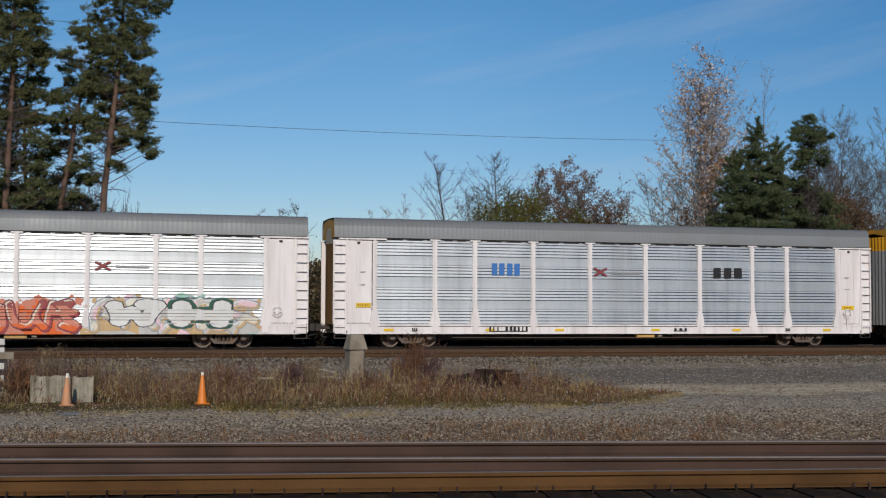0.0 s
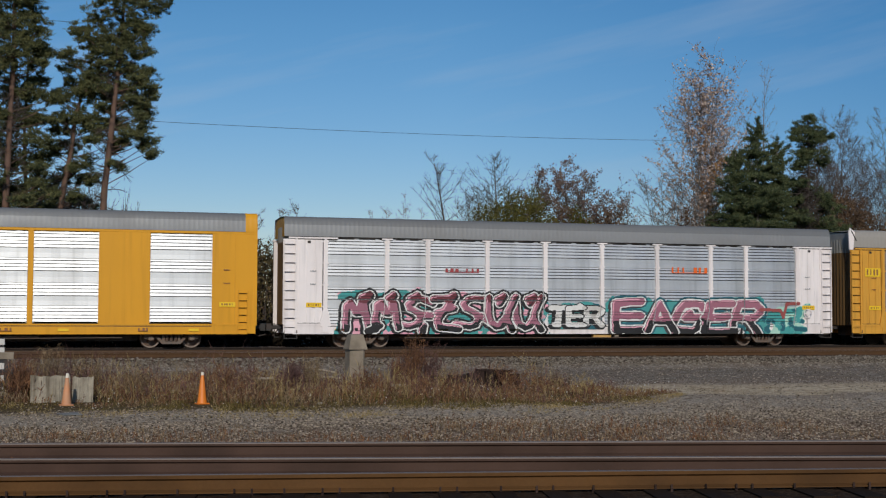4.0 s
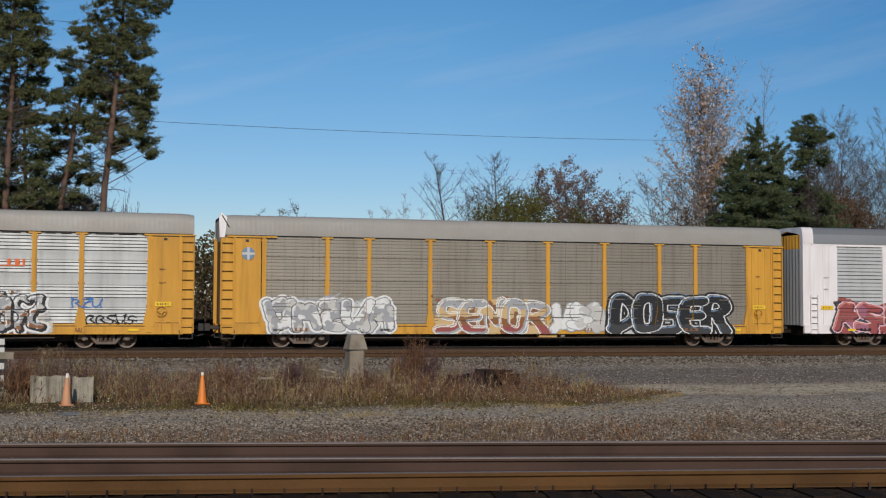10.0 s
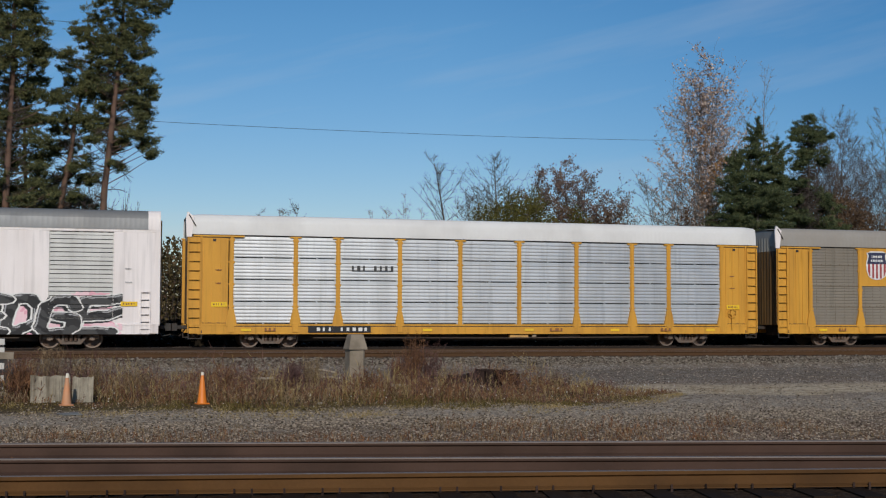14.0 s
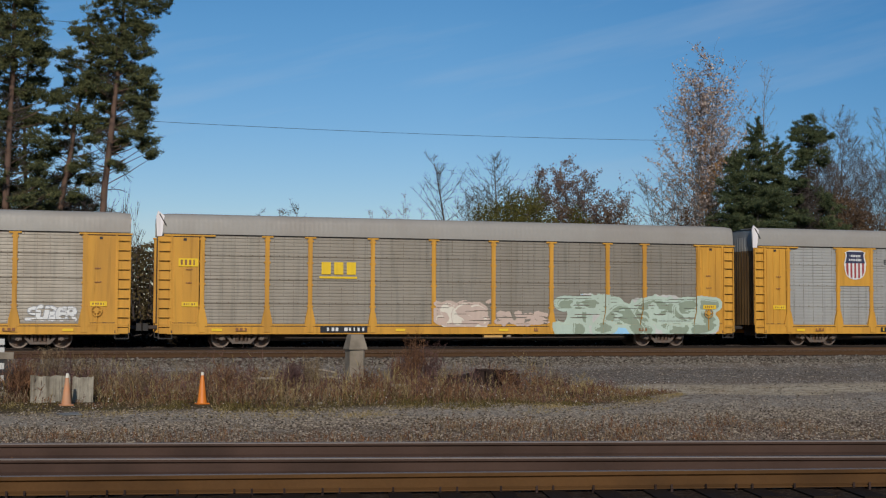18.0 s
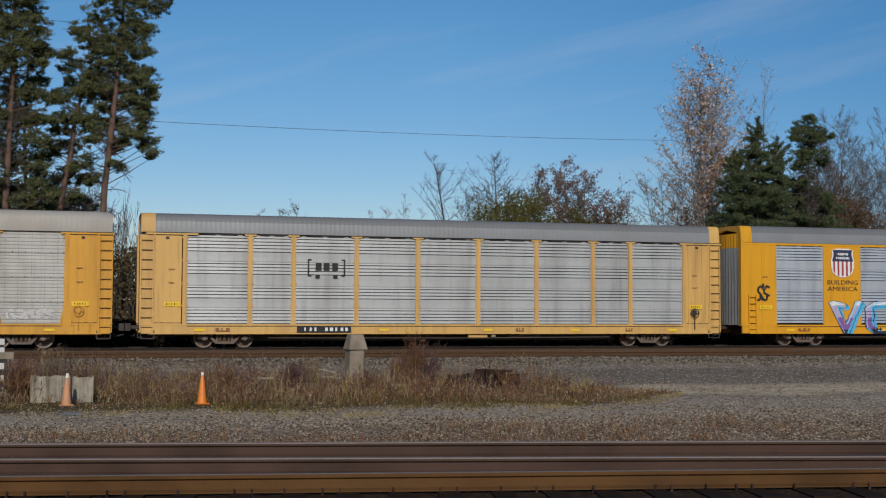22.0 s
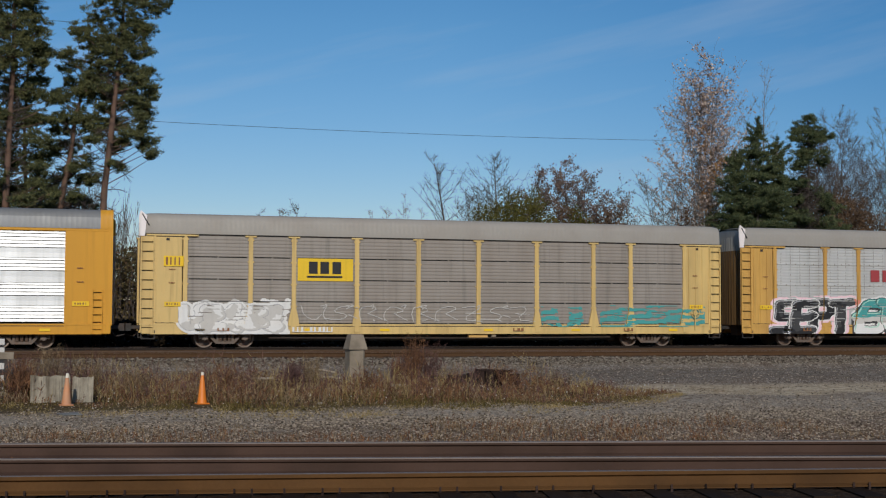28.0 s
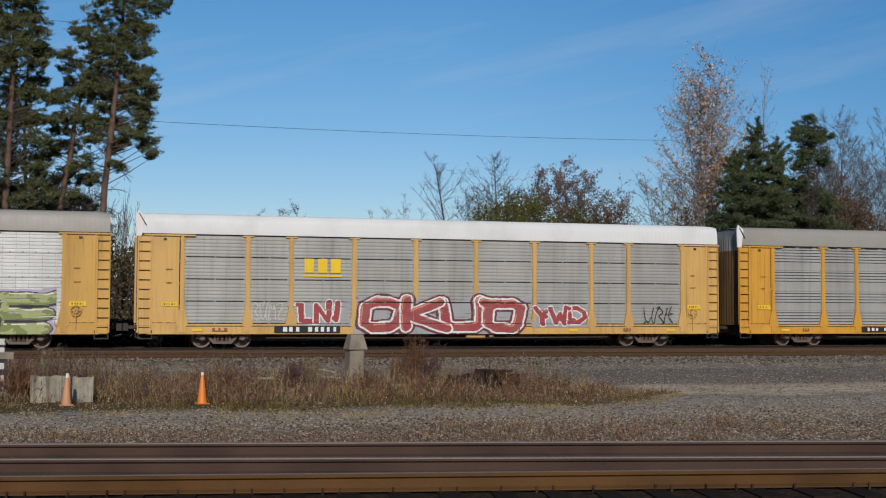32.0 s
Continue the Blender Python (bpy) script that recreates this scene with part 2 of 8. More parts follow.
# ---- mesh helpers ----
class Geo:
    """Collects vertices and faces of one mesh."""

    def __init__(self):
        self.v, self.f, self.m, self.mats = [], [], [], []

    def slot(self, mat):
        if mat not in self.mats:
            self.mats.append(mat)
        return self.mats.index(mat)

    def add(self, verts, faces, mat):
        k, s = len(self.v), self.slot(mat)
        self.v += [tuple(p) for p in verts]
        self.f += [tuple(i + k for i in face) for face in faces]
        self.m += [s] * len(faces)
        return self

    def box(self, x0, x1, y0, y1, z0, z1, mat, c=0.0):
        """A box; c chamfers its four edges along x."""
        if not c:
            v = [(x, y, z) for x in (x0, x1) for y in (y0, y1) for z in (z0, z1)]
            return self.add(v, [(0, 1, 3, 2), (4, 6, 7, 5), (0, 4, 5, 1), (2, 3, 7, 6), (0, 2, 6, 4), (1, 5, 7, 3)], mat)
        ring = [(y0 + c, z0), (y1 - c, z0), (y1, z0 + c), (y1, z1 - c), (y1 - c, z1), (y0 + c, z1), (y0, z1 - c), (y0, z0 + c)]
        return self.prism(ring, x0, x1, mat)

    def prism(self, ring, x0, x1, mat, axis="x"):
        """A closed outline of (a, b) pairs drawn out along x (pairs y, z), y (x, z) or z (x, y)."""
        def at(a, b, t):
            return {"x": (t, a, b), "y": (a, t, b), "z": (a, b, t)}[axis]
        n = len(ring)
        v = [at(a, b, x0) for a, b in ring] + [at(a, b, x1) for a, b in ring]
        f = [(i, (i + 1) % n, n + (i + 1) % n, n + i) for i in range(n)] + [tuple(range(n - 1, -1, -1)), tuple(range(n, 2 * n))]
        return self.add(v, f, mat)

    def tube(self, p0, p1, r0, r1, mat, n=6, caps=True):
        p0, p1 = Vector(p0), Vector(p1)
        q = (p1 - p0).to_track_quat("Z", "Y")
        v = [p + q @ Vector((r * math.cos(a), r * math.sin(a), 0)) for p, r in ((p0, r0), (p1, r1)) for a in [2 * math.pi * i / n for i in range(n)]]
        f = [(i, (i + 1) % n, n + (i + 1) % n, n + i) for i in range(n)]
        if caps:
            f += [tuple(range(n - 1, -1, -1)), tuple(range(n, 2 * n))]
        return self.add(v, f, mat)

    def lathe(self, prof, mat, n=16, at=(0, 0, 0), axis="z"):
        """A profile of (r, h) pairs turned round the axis."""
        v = []
        for r, h in prof:
            for i in range(n):
                a = 2 * math.pi * i / n
                c, s = r * math.cos(a), r * math.sin(a)
                p = (c, s, h) if axis == "z" else (c, h, s)
                v.append((p[0] + at[0], p[1] + at[1], p[2] + at[2]))
        f = [(k * n + i, k * n + (i + 1) % n, (k + 1) * n + (i + 1) % n, (k + 1) * n + i) for k in range(len(prof) - 1) for i in range(n)]
        return self.add(v, f, mat)

    def mesh(self, name, smooth=False):
        me = bpy.data.meshes.new(name)
        me.from_pydata(self.v, [], self.f)
        for mat in self.mats:
            me.materials.append(mat)
        if len(self.mats) > 1:
            me.polygons.foreach_set("material_index", self.m)
        bm = bmesh.new()
        bm.from_mesh(me)
        bmesh.ops.recalc_face_normals(bm, faces=bm.faces)
        bm.to_mesh(me)
        bm.free()
        if smooth:
            me.shade_smooth()
        me.update()
        return me


def raw_mesh(name, verts, faces, mats, index=None):
    """A mesh from numpy arrays of vertices and equal-sided faces."""
    me = bpy.data.meshes.new(name)
    verts, faces = np.asarray(verts, np.float32), np.asarray(faces, np.int32)
    k = faces.shape[1]
    me.vertices.add(len(verts))
    me.vertices.foreach_set("co", verts.ravel())
    me.loops.add(faces.size)
    me.loops.foreach_set("vertex_index", faces.ravel())
    me.polygons.add(len(faces))
    me.polygons.foreach_set("loop_start", np.arange(0, faces.size, k, dtype=np.int32))
    for mat in mats:
        me.materials.append(mat)
    if index is not None:
        me.polygons.foreach_set("material_index", np.asarray(index, np.int32))
    me.update(calc_edges=True)
    me.validate()
    return me


def part(name, mesh, parent, place=(0, 0, 0), label=""):
    """One mesh object under a thing or under a part."""
    ob = new(name, mesh)
    ob.parent = parent
    ob.location = place
    if label:
        ob["label"] = label
    return ob


CACHE = {}


def shared(key, make):
    if key not in CACHE:
        CACHE[key] = make()
    return CACHE[key]
# ---- ground: one sheet to the horizon, raised under the tracks ----
GROUND = -0.55
CAR_Y = 57.38                      # centre line of the train's track


def near_edge(x):
    return 16.55 - 0.206 * x      # the third near rail


def ground_height(x, y):
    def ramp(v, a, b):
        t = np.clip((v - a) / (b - a), 0, 1)
        return t * t * (3 - 2 * t)
    near = 1 - ramp(y - near_edge(x), 0.5, 3.0)
    far = ramp(y - (47.3 - 0.06 * x), -2.9, -1.6) * (1 - ramp(y, 62, 64))
    z = GROUND + near * 0.19 + far * 0.365
    return z + 0.03 * np.sin(x * 0.9 + y * 0.37) * np.sin(y * 0.7 - x * 0.21) * (1 - far) * (1 - near)


def ground_material():
    m = bpy.data.materials.new("gravel_and_dirt")
    m.use_nodes = True
    n, l = m.node_tree.nodes, m.node_tree.links
    b = n["Principled BSDF"]
    co = n.new("ShaderNodeTexCoord").outputs["Object"]
    sep = n.new("ShaderNodeSeparateXYZ")
    l.new(co, sep.inputs[0])

    def noise_of(s, detail=5):
        t = n.new("ShaderNodeTexNoise")
        t.inputs["Scale"].default_value, t.inputs["Detail"].default_value = s, detail
        l.new(co, t.inputs["Vector"])
        return t.outputs[0]

    def calc(op, a, c):
        t = n.new("ShaderNodeMath")
        t.operation = op
        for k, v in enumerate((a, c)):
            if isinstance(v, (int, float)):
                t.inputs[k].default_value = v
            else:
                l.new(v, t.inputs[k])
        return t.outputs[0]

    def step(v, a, c):
        t = n.new("ShaderNodeMapRange")
        t.interpolation_type = "SMOOTHSTEP"
        l.new(v, t.inputs[0])
        t.inputs[1].default_value, t.inputs[2].default_value = a, c
        return t.outputs[0]

    def mix(f, a, c, blend="MIX"):
        t = n.new("ShaderNodeMix")
        t.data_type, t.blend_type = "RGBA", blend
        if isinstance(f, float):
            t.inputs[0].default_value = f
        else:
            l.new(f, t.inputs[0])
        for k, v in ((6, a), (7, c)):
            if isinstance(v, tuple):
                t.inputs[k].default_value = (*v, 1)
            else:
                l.new(v, t.inputs[k])
        return t.outputs[2]

    y = calc("ADD", sep.outputs[1], calc("SUBTRACT", calc("MULTIPLY", noise_of(0.6), 2.4), 1.2))
    x = calc("ADD", sep.outputs[0], calc("SUBTRACT", calc("MULTIPLY", noise_of(0.4), 5.0), 2.5))
    vor = n.new("ShaderNodeTexVoronoi")
    vor.inputs["Scale"].default_value = 19
    l.new(co, vor.inputs["Vector"])
    grey = n.new("ShaderNodeSeparateColor")
    l.new(vor.outputs["Color"], grey.inputs[0])
    stones = n.new("ShaderNodeValToRGB")
    for pos, c in ((0.0, (0.030, 0.021, 0.015)), (0.35, (0.182, 0.136, 0.095)), (0.8, (0.335, 0.27, 0.205)), (1.0, (0.60, 0.53, 0.44))):
        e = stones.color_ramp.elements.new(pos) if pos not in (0.0, 1.0) else stones.color_ramp.elements[0 if pos == 0.0 else -1]
        e.color = (*c, 1)
    l.new(grey.outputs[0], stones.inputs[0])
    col = stones.outputs[0]
    brown = step(noise_of(0.7), 0.46, 0.66)
    col = mix(calc("MULTIPLY", brown, 0.40), col, (0.16, 0.090, 0.050))
    # far yard: darker, finer bluish grey stone
    far = step(y, 33.0, 38.0)
    col = mix(calc("MULTIPLY", far, 0.5), col, mix(step(noise_of(3.0), 0.35, 0.7), (0.105, 0.088, 0.072), (0.235, 0.212, 0.182)))
    # browner stone with dead stems beside the near rail
    verge = calc("SUBTRACT", 1.0, step(y, 20.2, 22.6))
    col = mix(calc("MULTIPLY", verge, 0.5), col, mix(step(noise_of(2.4), 0.4, 0.6), (0.12, 0.064, 0.036), (0.23, 0.145, 0.09)))
    # pale trodden strip in front of the weeds
    strip = calc("MULTIPLY", step(y, 22.0, 24.5), calc("SUBTRACT", 1.0, step(y, 27.0, 30.5)))
    col = mix(calc("MULTIPLY", strip, 0.48), col, mix(step(noise_of(7.0), 0.36, 0.66), (0.24, 0.185, 0.125), (0.62, 0.54, 0.43)))
    # tan wheel-worn dirt beyond the end of the weeds
    worn = calc("MULTIPLY", calc("MULTIPLY", step(y, 28.6, 29.6), calc("SUBTRACT", 1.0, step(y, 32.6, 34.2))), step(x, 12.5, 15.0))
    col = mix(calc("MULTIPLY", worn, 0.9), col, mix(step(noise_of(5.0), 0.38, 0.62), (0.35, 0.27, 0.17), (0.60, 0.49, 0.345)))
    weeds = calc("MULTIPLY", calc("MULTIPLY", step(y, 26.0, 27.6), calc("SUBTRACT", 1.0, step(y, 36.0, 41.0))), calc("SUBTRACT", 1.0, step(x, 10.5, 14.5)))
    mixed_soil = calc("SUBTRACT", 0.92, calc("MULTIPLY", step(y, 31.5, 35.0), 0.55))
    soil = mix(step(noise_of(2.2), 0.4, 0.65), (0.075, 0.045, 0.02), (0.13, 0.095, 0.034))
    col = mix(calc("MULTIPLY", weeds, mixed_soil), col, soil)
    # rust-stained stone along the far tracks, near-black ground along the near tracks
    rail_zone = calc("MULTIPLY", step(y, 44.6, 46.4), calc("SUBTRACT", 1.0, step(y, 61.0, 64.0)))
    col = mix(calc("MULTIPLY", rail_zone, 0.85), col, (0.145, 0.076, 0.034))
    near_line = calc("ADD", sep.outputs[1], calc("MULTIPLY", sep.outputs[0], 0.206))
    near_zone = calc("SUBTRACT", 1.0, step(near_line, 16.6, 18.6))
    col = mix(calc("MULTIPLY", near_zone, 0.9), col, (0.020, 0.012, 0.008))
    # behind the train the ground colour is blackened for the train's shade
    beyond = step(sep.outputs[1], 62.0, 66.0)
    col = mix(beyond, col, mix(step(noise_of(0.9), 0.4, 0.6), (0.018, 0.015, 0.009), (0.03, 0.022, 0.013)))
    l.new(col, b.inputs["Base Color"])
    b.inputs["Roughness"].default_value = 0.95
    b.inputs["Specular IOR Level"].default_value = 0.06
    bp = n.new("ShaderNodeBump")
    bp.inputs["Strength"].default_value, bp.inputs["Distance"].default_value = 0.9, 0.03
    l.new(vor.outputs["Distance"], bp.inputs["Height"])
    bp.invert = True
    l.new(bp.outputs[0], b.inputs["Normal"])
    return m


def axis_points(spans):
    out = []
    for a, c, s in spans:
        out += list(np.arange(a, c, s))
    return np.array(out + [spans[-1][1]])


GX = axis_points(((-1500, -100, 200), (-100, -20, 8), (-20, 50, 0.7), (50, 130, 8), (130, 1530, 200)))
GY = axis_points(((-300, 0, 50), (0, 10, 2), (10, 66, 0.4), (66, 100, 4), (100, 400, 60), (400, 4000, 600)))
gx, gy = np.meshgrid(GX, GY, indexing="ij")
gz = ground_height(gx, gy)
cols = len(GY)
ii = (np.arange(len(GX) - 1)[:, None] * cols + np.arange(cols - 1)[None, :]).ravel()
ground = new("ground", raw_mesh("ground", np.stack([gx, gy, gz], -1).reshape(-1, 3), np.stack([ii, ii + cols, ii + cols + 1, ii + 1], -1), [ground_material()]))
tagged(ground, "grey gravel and brown dirt rail yard ground", "ground", kind="structure")


# ---- tracks ----
RAIL_RING = [(-0.07, -0.185), (0.07, -0.185), (0.07, -0.172), (0.012, -0.15), (0.006, -0.06), (0.037, -0.040), (0.037, -0.015), (0.036, -0.004), (0.028, 0.0),
             (-0.028, 0.0), (-0.036, -0.004), (-0.037, -0.015), (-0.037, -0.040), (-0.006, -0.06), (-0.012, -0.15), (-0.07, -0.172)]


def rail_mesh(length, side, head):
    g = Geo()
    n = len(RAIL_RING)
    v = [(x, a, b) for x in (-length / 2, length / 2) for a, b in RAIL_RING]
    top = {6, 7, 8, 9, 10} if head == "side" else {7, 8, 9}
    for i in range(n):
        g.add([v[i], v[(i + 1) % n], v[n + (i + 1) % n], v[n + i]], [(0, 1, 2, 3)], RAIL_TOP if i in top else side)
    g.add(v, [tuple(range(n - 1, -1, -1)), tuple(range(n, 2 * n))], side)
    return g.mesh("rail")


def sleeper_mesh():
    g = Geo()
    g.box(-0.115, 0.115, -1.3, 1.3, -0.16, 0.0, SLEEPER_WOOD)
    return g.mesh("sleeper")


def anchor_mesh():
    g = Geo()
    g.box(-0.012, 0.012, -0.105, 0.0, -0.03, 0.008, DARK_WOOD)
    g.box(-0.010, 0.010, -0.105, -0.090, 0.0, 0.05, DARK_WOOD)
    g.box(-0.075, 0.075, -0.16, 0.16, -0.045, -0.030, SLEEPER_WOOD)
    return g.mesh("rail_anchor")


def track(name, rails, label, length, sleepers=(), anchors=()):
    """rails: (x, y, z of the head, angle, side material, head). All pieces of a track are parts of one piece of the setting."""
    t = tagged(new(name), label, "railway track", kind="structure")
    for x, y, z, angle, side, head in rails:
        r = part("rail", shared(("rail", length, side.name, head), lambda: rail_mesh(length, side, head)), t, (x, y, z))
        r.rotation_euler = (0, 0, angle)
    for x, y, z, angle in sleepers:
        s = part("sleeper", shared("sleeper", sleeper_mesh), t, (x, y, z))
        s.rotation_euler = (0, 0, angle)
    for x, y, z, angle in anchors:
        s = part("rail_anchor", shared("anchor", anchor_mesh), t, (x, y, z))
        s.rotation_euler = (0, 0, angle)
    return t


NEAR_Z = -0.15
A_SLOPE, B_SLOPE, C_SLOPE = -0.174, -0.2167, -0.206
AN = math.atan(-0.195)
rng = random.Random(4)
near_sleepers = [(3.8 + k * 0.53 * math.cos(AN), 13.33 + k * 0.53 * math.sin(AN) + rng.uniform(-0.04, 0.04), NEAR_Z - 0.19, AN + rng.uniform(-0.02, 0.02)) for k in range(-32, 40)]
near_anchors = [(3.59 + k * 0.53 + rng.uniform(-0.07, 0.07), 12.67 + A_SLOPE * (k * 0.53) - 0.0, NEAR_Z - 0.185, AN) for k in range(-14, 16)]
near_anchors += [(x + 0.17 * (1 if i % 2 else -1), y - 0.03 * (1 if i % 2 else -1), z, a) for i, (x, y, z, a) in enumerate(near_anchors[::2])]
track("track_near", [(3.59, 12.67, NEAR_Z, math.atan(A_SLOPE), RAIL_BROWN, "top"), (3.96, 13.98, NEAR_Z, math.atan(B_SLOPE), RAIL_SIDE, "side")],
      "two worn steel rails on old wooden sleepers", 60, near_sleepers, near_anchors)
track("track_diverging", [(4.44, 15.65, NEAR_Z, math.atan(C_SLOPE), RAIL_SIDE, "side")], "single outer rail of a diverging track with worn head", 60, ())
E_SLOPE = -0.062
track("track_empty", [(10.0, 47.0, 0.0, math.atan(E_SLOPE), RAIL_FAR, "top"), (10.0, 48.5, 0.0, math.atan(E_SLOPE), RAIL_FAR, "top")],
      "empty rusty track on stained ballast", 160,
      [(10 + k * 0.55, 47.75 + E_SLOPE * k * 0.55, -0.175, math.atan(E_SLOPE)) for k in range(-40, 70)])
track("track_main", [(0, CAR_Y - 0.75, -0.07, 0, RAIL_SHADE, "top"), (0, CAR_Y + 0.75, -0.07, 0, RAIL_SHADE, "top")], "main line track under the freight train", 620,
      [(k * 0.55, CAR_Y, -0.20, 0) for k in range(-30, 95)])
# ---- autorack freight cars ----
POSTS_1 = (1.43, 4.28, 7.12, 9.03)
END_1 = 11.85
HALF = 13.76
PANEL_Z, SILL_Z = 0.97, 0.54


SLOT = 0.028
GROUPS = ((0.0, 5), (0.285, 4), (0.555, 4), (0.805, 5))      # louvre groups of a banded screen: start (share of height), slots


def slots(style, h):
    """(bottom, top) of the open slots of a side screen."""
    if style == "banded":
        pitch = h * 0.0375
        return [(h * a + k * pitch, h * a + k * pitch + SLOT) for a, n in GROUPS for k in range(n)]
    if style == "slatted":
        return [(h * k / 21, h * k / 21 + (0.026 if k % 5 else 0.012)) for k in range(21)]
    if style == "sheeted":
        return [(h * k / 4, h * k / 4 + 0.042) for k in range(4)]
    return []


def panel_profile(style, h):
    """(height, outward) pairs of one side screen from bottom to top."""
    pts = [(0.0, 0.0)]
    if style in ("banded", "slatted"):          # louvred slats over open slots, with wide plain bands in a banded screen
        rows = slots(style, h)
        for k, (a, b) in enumerate(rows):
            end = rows[k + 1][0] if k + 1 < len(rows) else h - 0.06
            pts += [(a + 0.003, -0.07), (b, -0.07), (b + 0.004, 0.026)]
            if end - b > 0.2:
                pts += [(b + 0.075, 0.006), (b + 0.095, 0.028), ((b + end) / 2 + 0.05, 0.013), (end - 0.004, 0.004)]
            else:
                pts.append((end - 0.004, 0.004))
        pts += [(h - 0.056, -0.07), (h - 0.012, -0.07)]
    elif style == "fine":                       # even fine ribs with three heavier lap joints
        n = 26
        pitch = h / n
        for k in range(n):
            a = k * pitch
            deep, wide = (0.034, 0.02) if k % 7 == 6 else (0.004, 0.0)
            pts += [(a + 0.010, deep), (a + 0.036 + wide, deep), (a + 0.042 + wide, 0.024), (a + pitch - 0.02, 0.012)]
    else:                                       # "sheeted": four wide sheets with open joints, faint ribs
        for z, b in slots(style, h):
            pts += [(z + 0.003, -0.09), (b, -0.09), (b + 0.004, 0.012)]
            for k in range(5):
                a = z + 0.09 + k * 0.155
                pts += [(a, 0.014), (a + 0.05, 0.007), (a + 0.09, 0.020), (a + 0.14, 0.017)]
            pts.append((z + h / 4 - 0.003, 0.012))
        pts = [p for p in pts if p[0] < h - 0.01]
    pts.append((h, 0.0))
    return pts


def panel_mesh(style, w, h, mat):
    pr = panel_profile(style, h)
    n = len(pr)
    v = [(x, -o, z) for x in (-w / 2, w / 2) for z, o in pr] + [(x, 0.13, z) for x in (-w / 2, w / 2) for z in (0, h)]
    f = [(i, n + i, n + i + 1, i + 1) for i in range(n - 1)] + [(2 * n, 2 * n + 1, 2 * n + 3, 2 * n + 2), (n - 1, 2 * n - 1, 2 * n + 3, 2 * n + 1), (0, 2 * n, 2 * n + 2, n)]
    # faces set back into a slot take the dark shade colour
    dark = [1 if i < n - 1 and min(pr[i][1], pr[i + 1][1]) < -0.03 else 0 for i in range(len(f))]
    r = random.Random(int(w * 100))

    def stud(x, z, dx, dz, y0, y1, slot):
        k = len(v)
        v.extend([(x + sx * dx, -y, z + sz * dz) for y in (y0, y1) for sx, sz in ((-1, -1), (1, -1), (1, 1), (-1, 1))])
        f.extend([(k + 4, k + 5, k + 6, k + 7)] + [(k + i, k + (i + 1) % 4, k + 4 + (i + 1) % 4, k + 4 + i) for i in range(4)])
        dark.extend([slot] * 5)
    if style == "fine":                         # columns of rusty rivets on the ribs
        cols_n = max(2, round(w / 0.5))
        for c in range(cols_n):
            x = -w / 2 + w * (c + 0.5) / cols_n
            for k in range(26):
                if r.random() < 0.86:
                    stud(x + r.uniform(-0.006, 0.006), h * (k + 0.58) / 26, 0.007, r.uniform(0.020, 0.048), 0.0, 0.029, 2)
        for k in (6, 13, 20):
            for c in range(cols_n + 1):
                stud(-w / 2 + 0.05 + (w - 0.1) * c / cols_n, h * k / 26 + 0.034, 0.022, 0.022, 0.0, 0.043, 2)
    elif style in ("banded", "slatted"):        # clips across the top slot, bright slat ends beside the posts
        for x in (-w * 0.36, 0.0, w * 0.36):
            stud(x, h - 0.034, 0.10, 0.022, -0.07, 0.006, 0)
        for a, b in slots(style, h):
            for x in (-w / 2 + 0.02, w / 2 - 0.02):
                stud(x, a + 0.02, 0.022, 0.030, -0.05, 0.03, 0)
    else:
        for z, b in slots(style, h):
            for x in (-w / 2 + 0.05, 0.0, w / 2 - 0.05):
                stud(x, z + 0.024, 0.03, 0.028, -0.08, 0.02, 0)
    me = bpy.data.meshes.new("side_screen")
    me.from_pydata(v, [], f)
    for m in (mat, SLOT_SHADE, RUST_STUD):
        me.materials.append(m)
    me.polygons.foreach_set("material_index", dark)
    me.update()
    return me


def post_mesh(z0, z1, mat, flare):
    """An outside post with its cap plate and clips; flare widens its foot over the sill."""
    g = Geo()
    g.box(-0.095, 0.095, -0.10, 0.04, 0.0, z1 - z0, mat)
    g.box(-0.05, 0.05, -0.125, -0.10, 0.45, z1 - z0 - 0.05, mat)
    g.box(-0.25, 0.25, -0.118, 0.0, z1 - z0 - 0.065, z1 - z0 + 0.0, mat)
    if flare:
        k = flare
        g.prism([(-0.22 * k, -0.10), (0.22 * k, -0.10), (0.24 * k, 0.0), (0.22 * k, 0.18), (0.105, 0.68 * k), (-0.105, 0.68 * k), (-0.22 * k, 0.18), (-0.24 * k, 0.0)], -0.145, -0.02, mat, "y")
        g.box(-0.13 * k, 0.13 * k, -0.150, -0.10, -0.36, -0.10, mat)
    for q in range(4):
        for s in (-1, 1):
            z = (z1 - z0) * (q + 0.82) / 4
            g.box(s * 0.095, s * 0.135, -0.105, -0.02, z - 0.05, z + 0.02, mat)
    return g.mesh("post")


def bar_post_mesh(z0, z1, mat):
    g = Geo()
    g.box(-0.11, 0.11, -0.075, 0.04, 0.0, z1 - z0, mat)
    g.box(-0.05, 0.05, -0.095, -0.075, 0.0, z1 - z0, mat)
    return g.mesh("post")


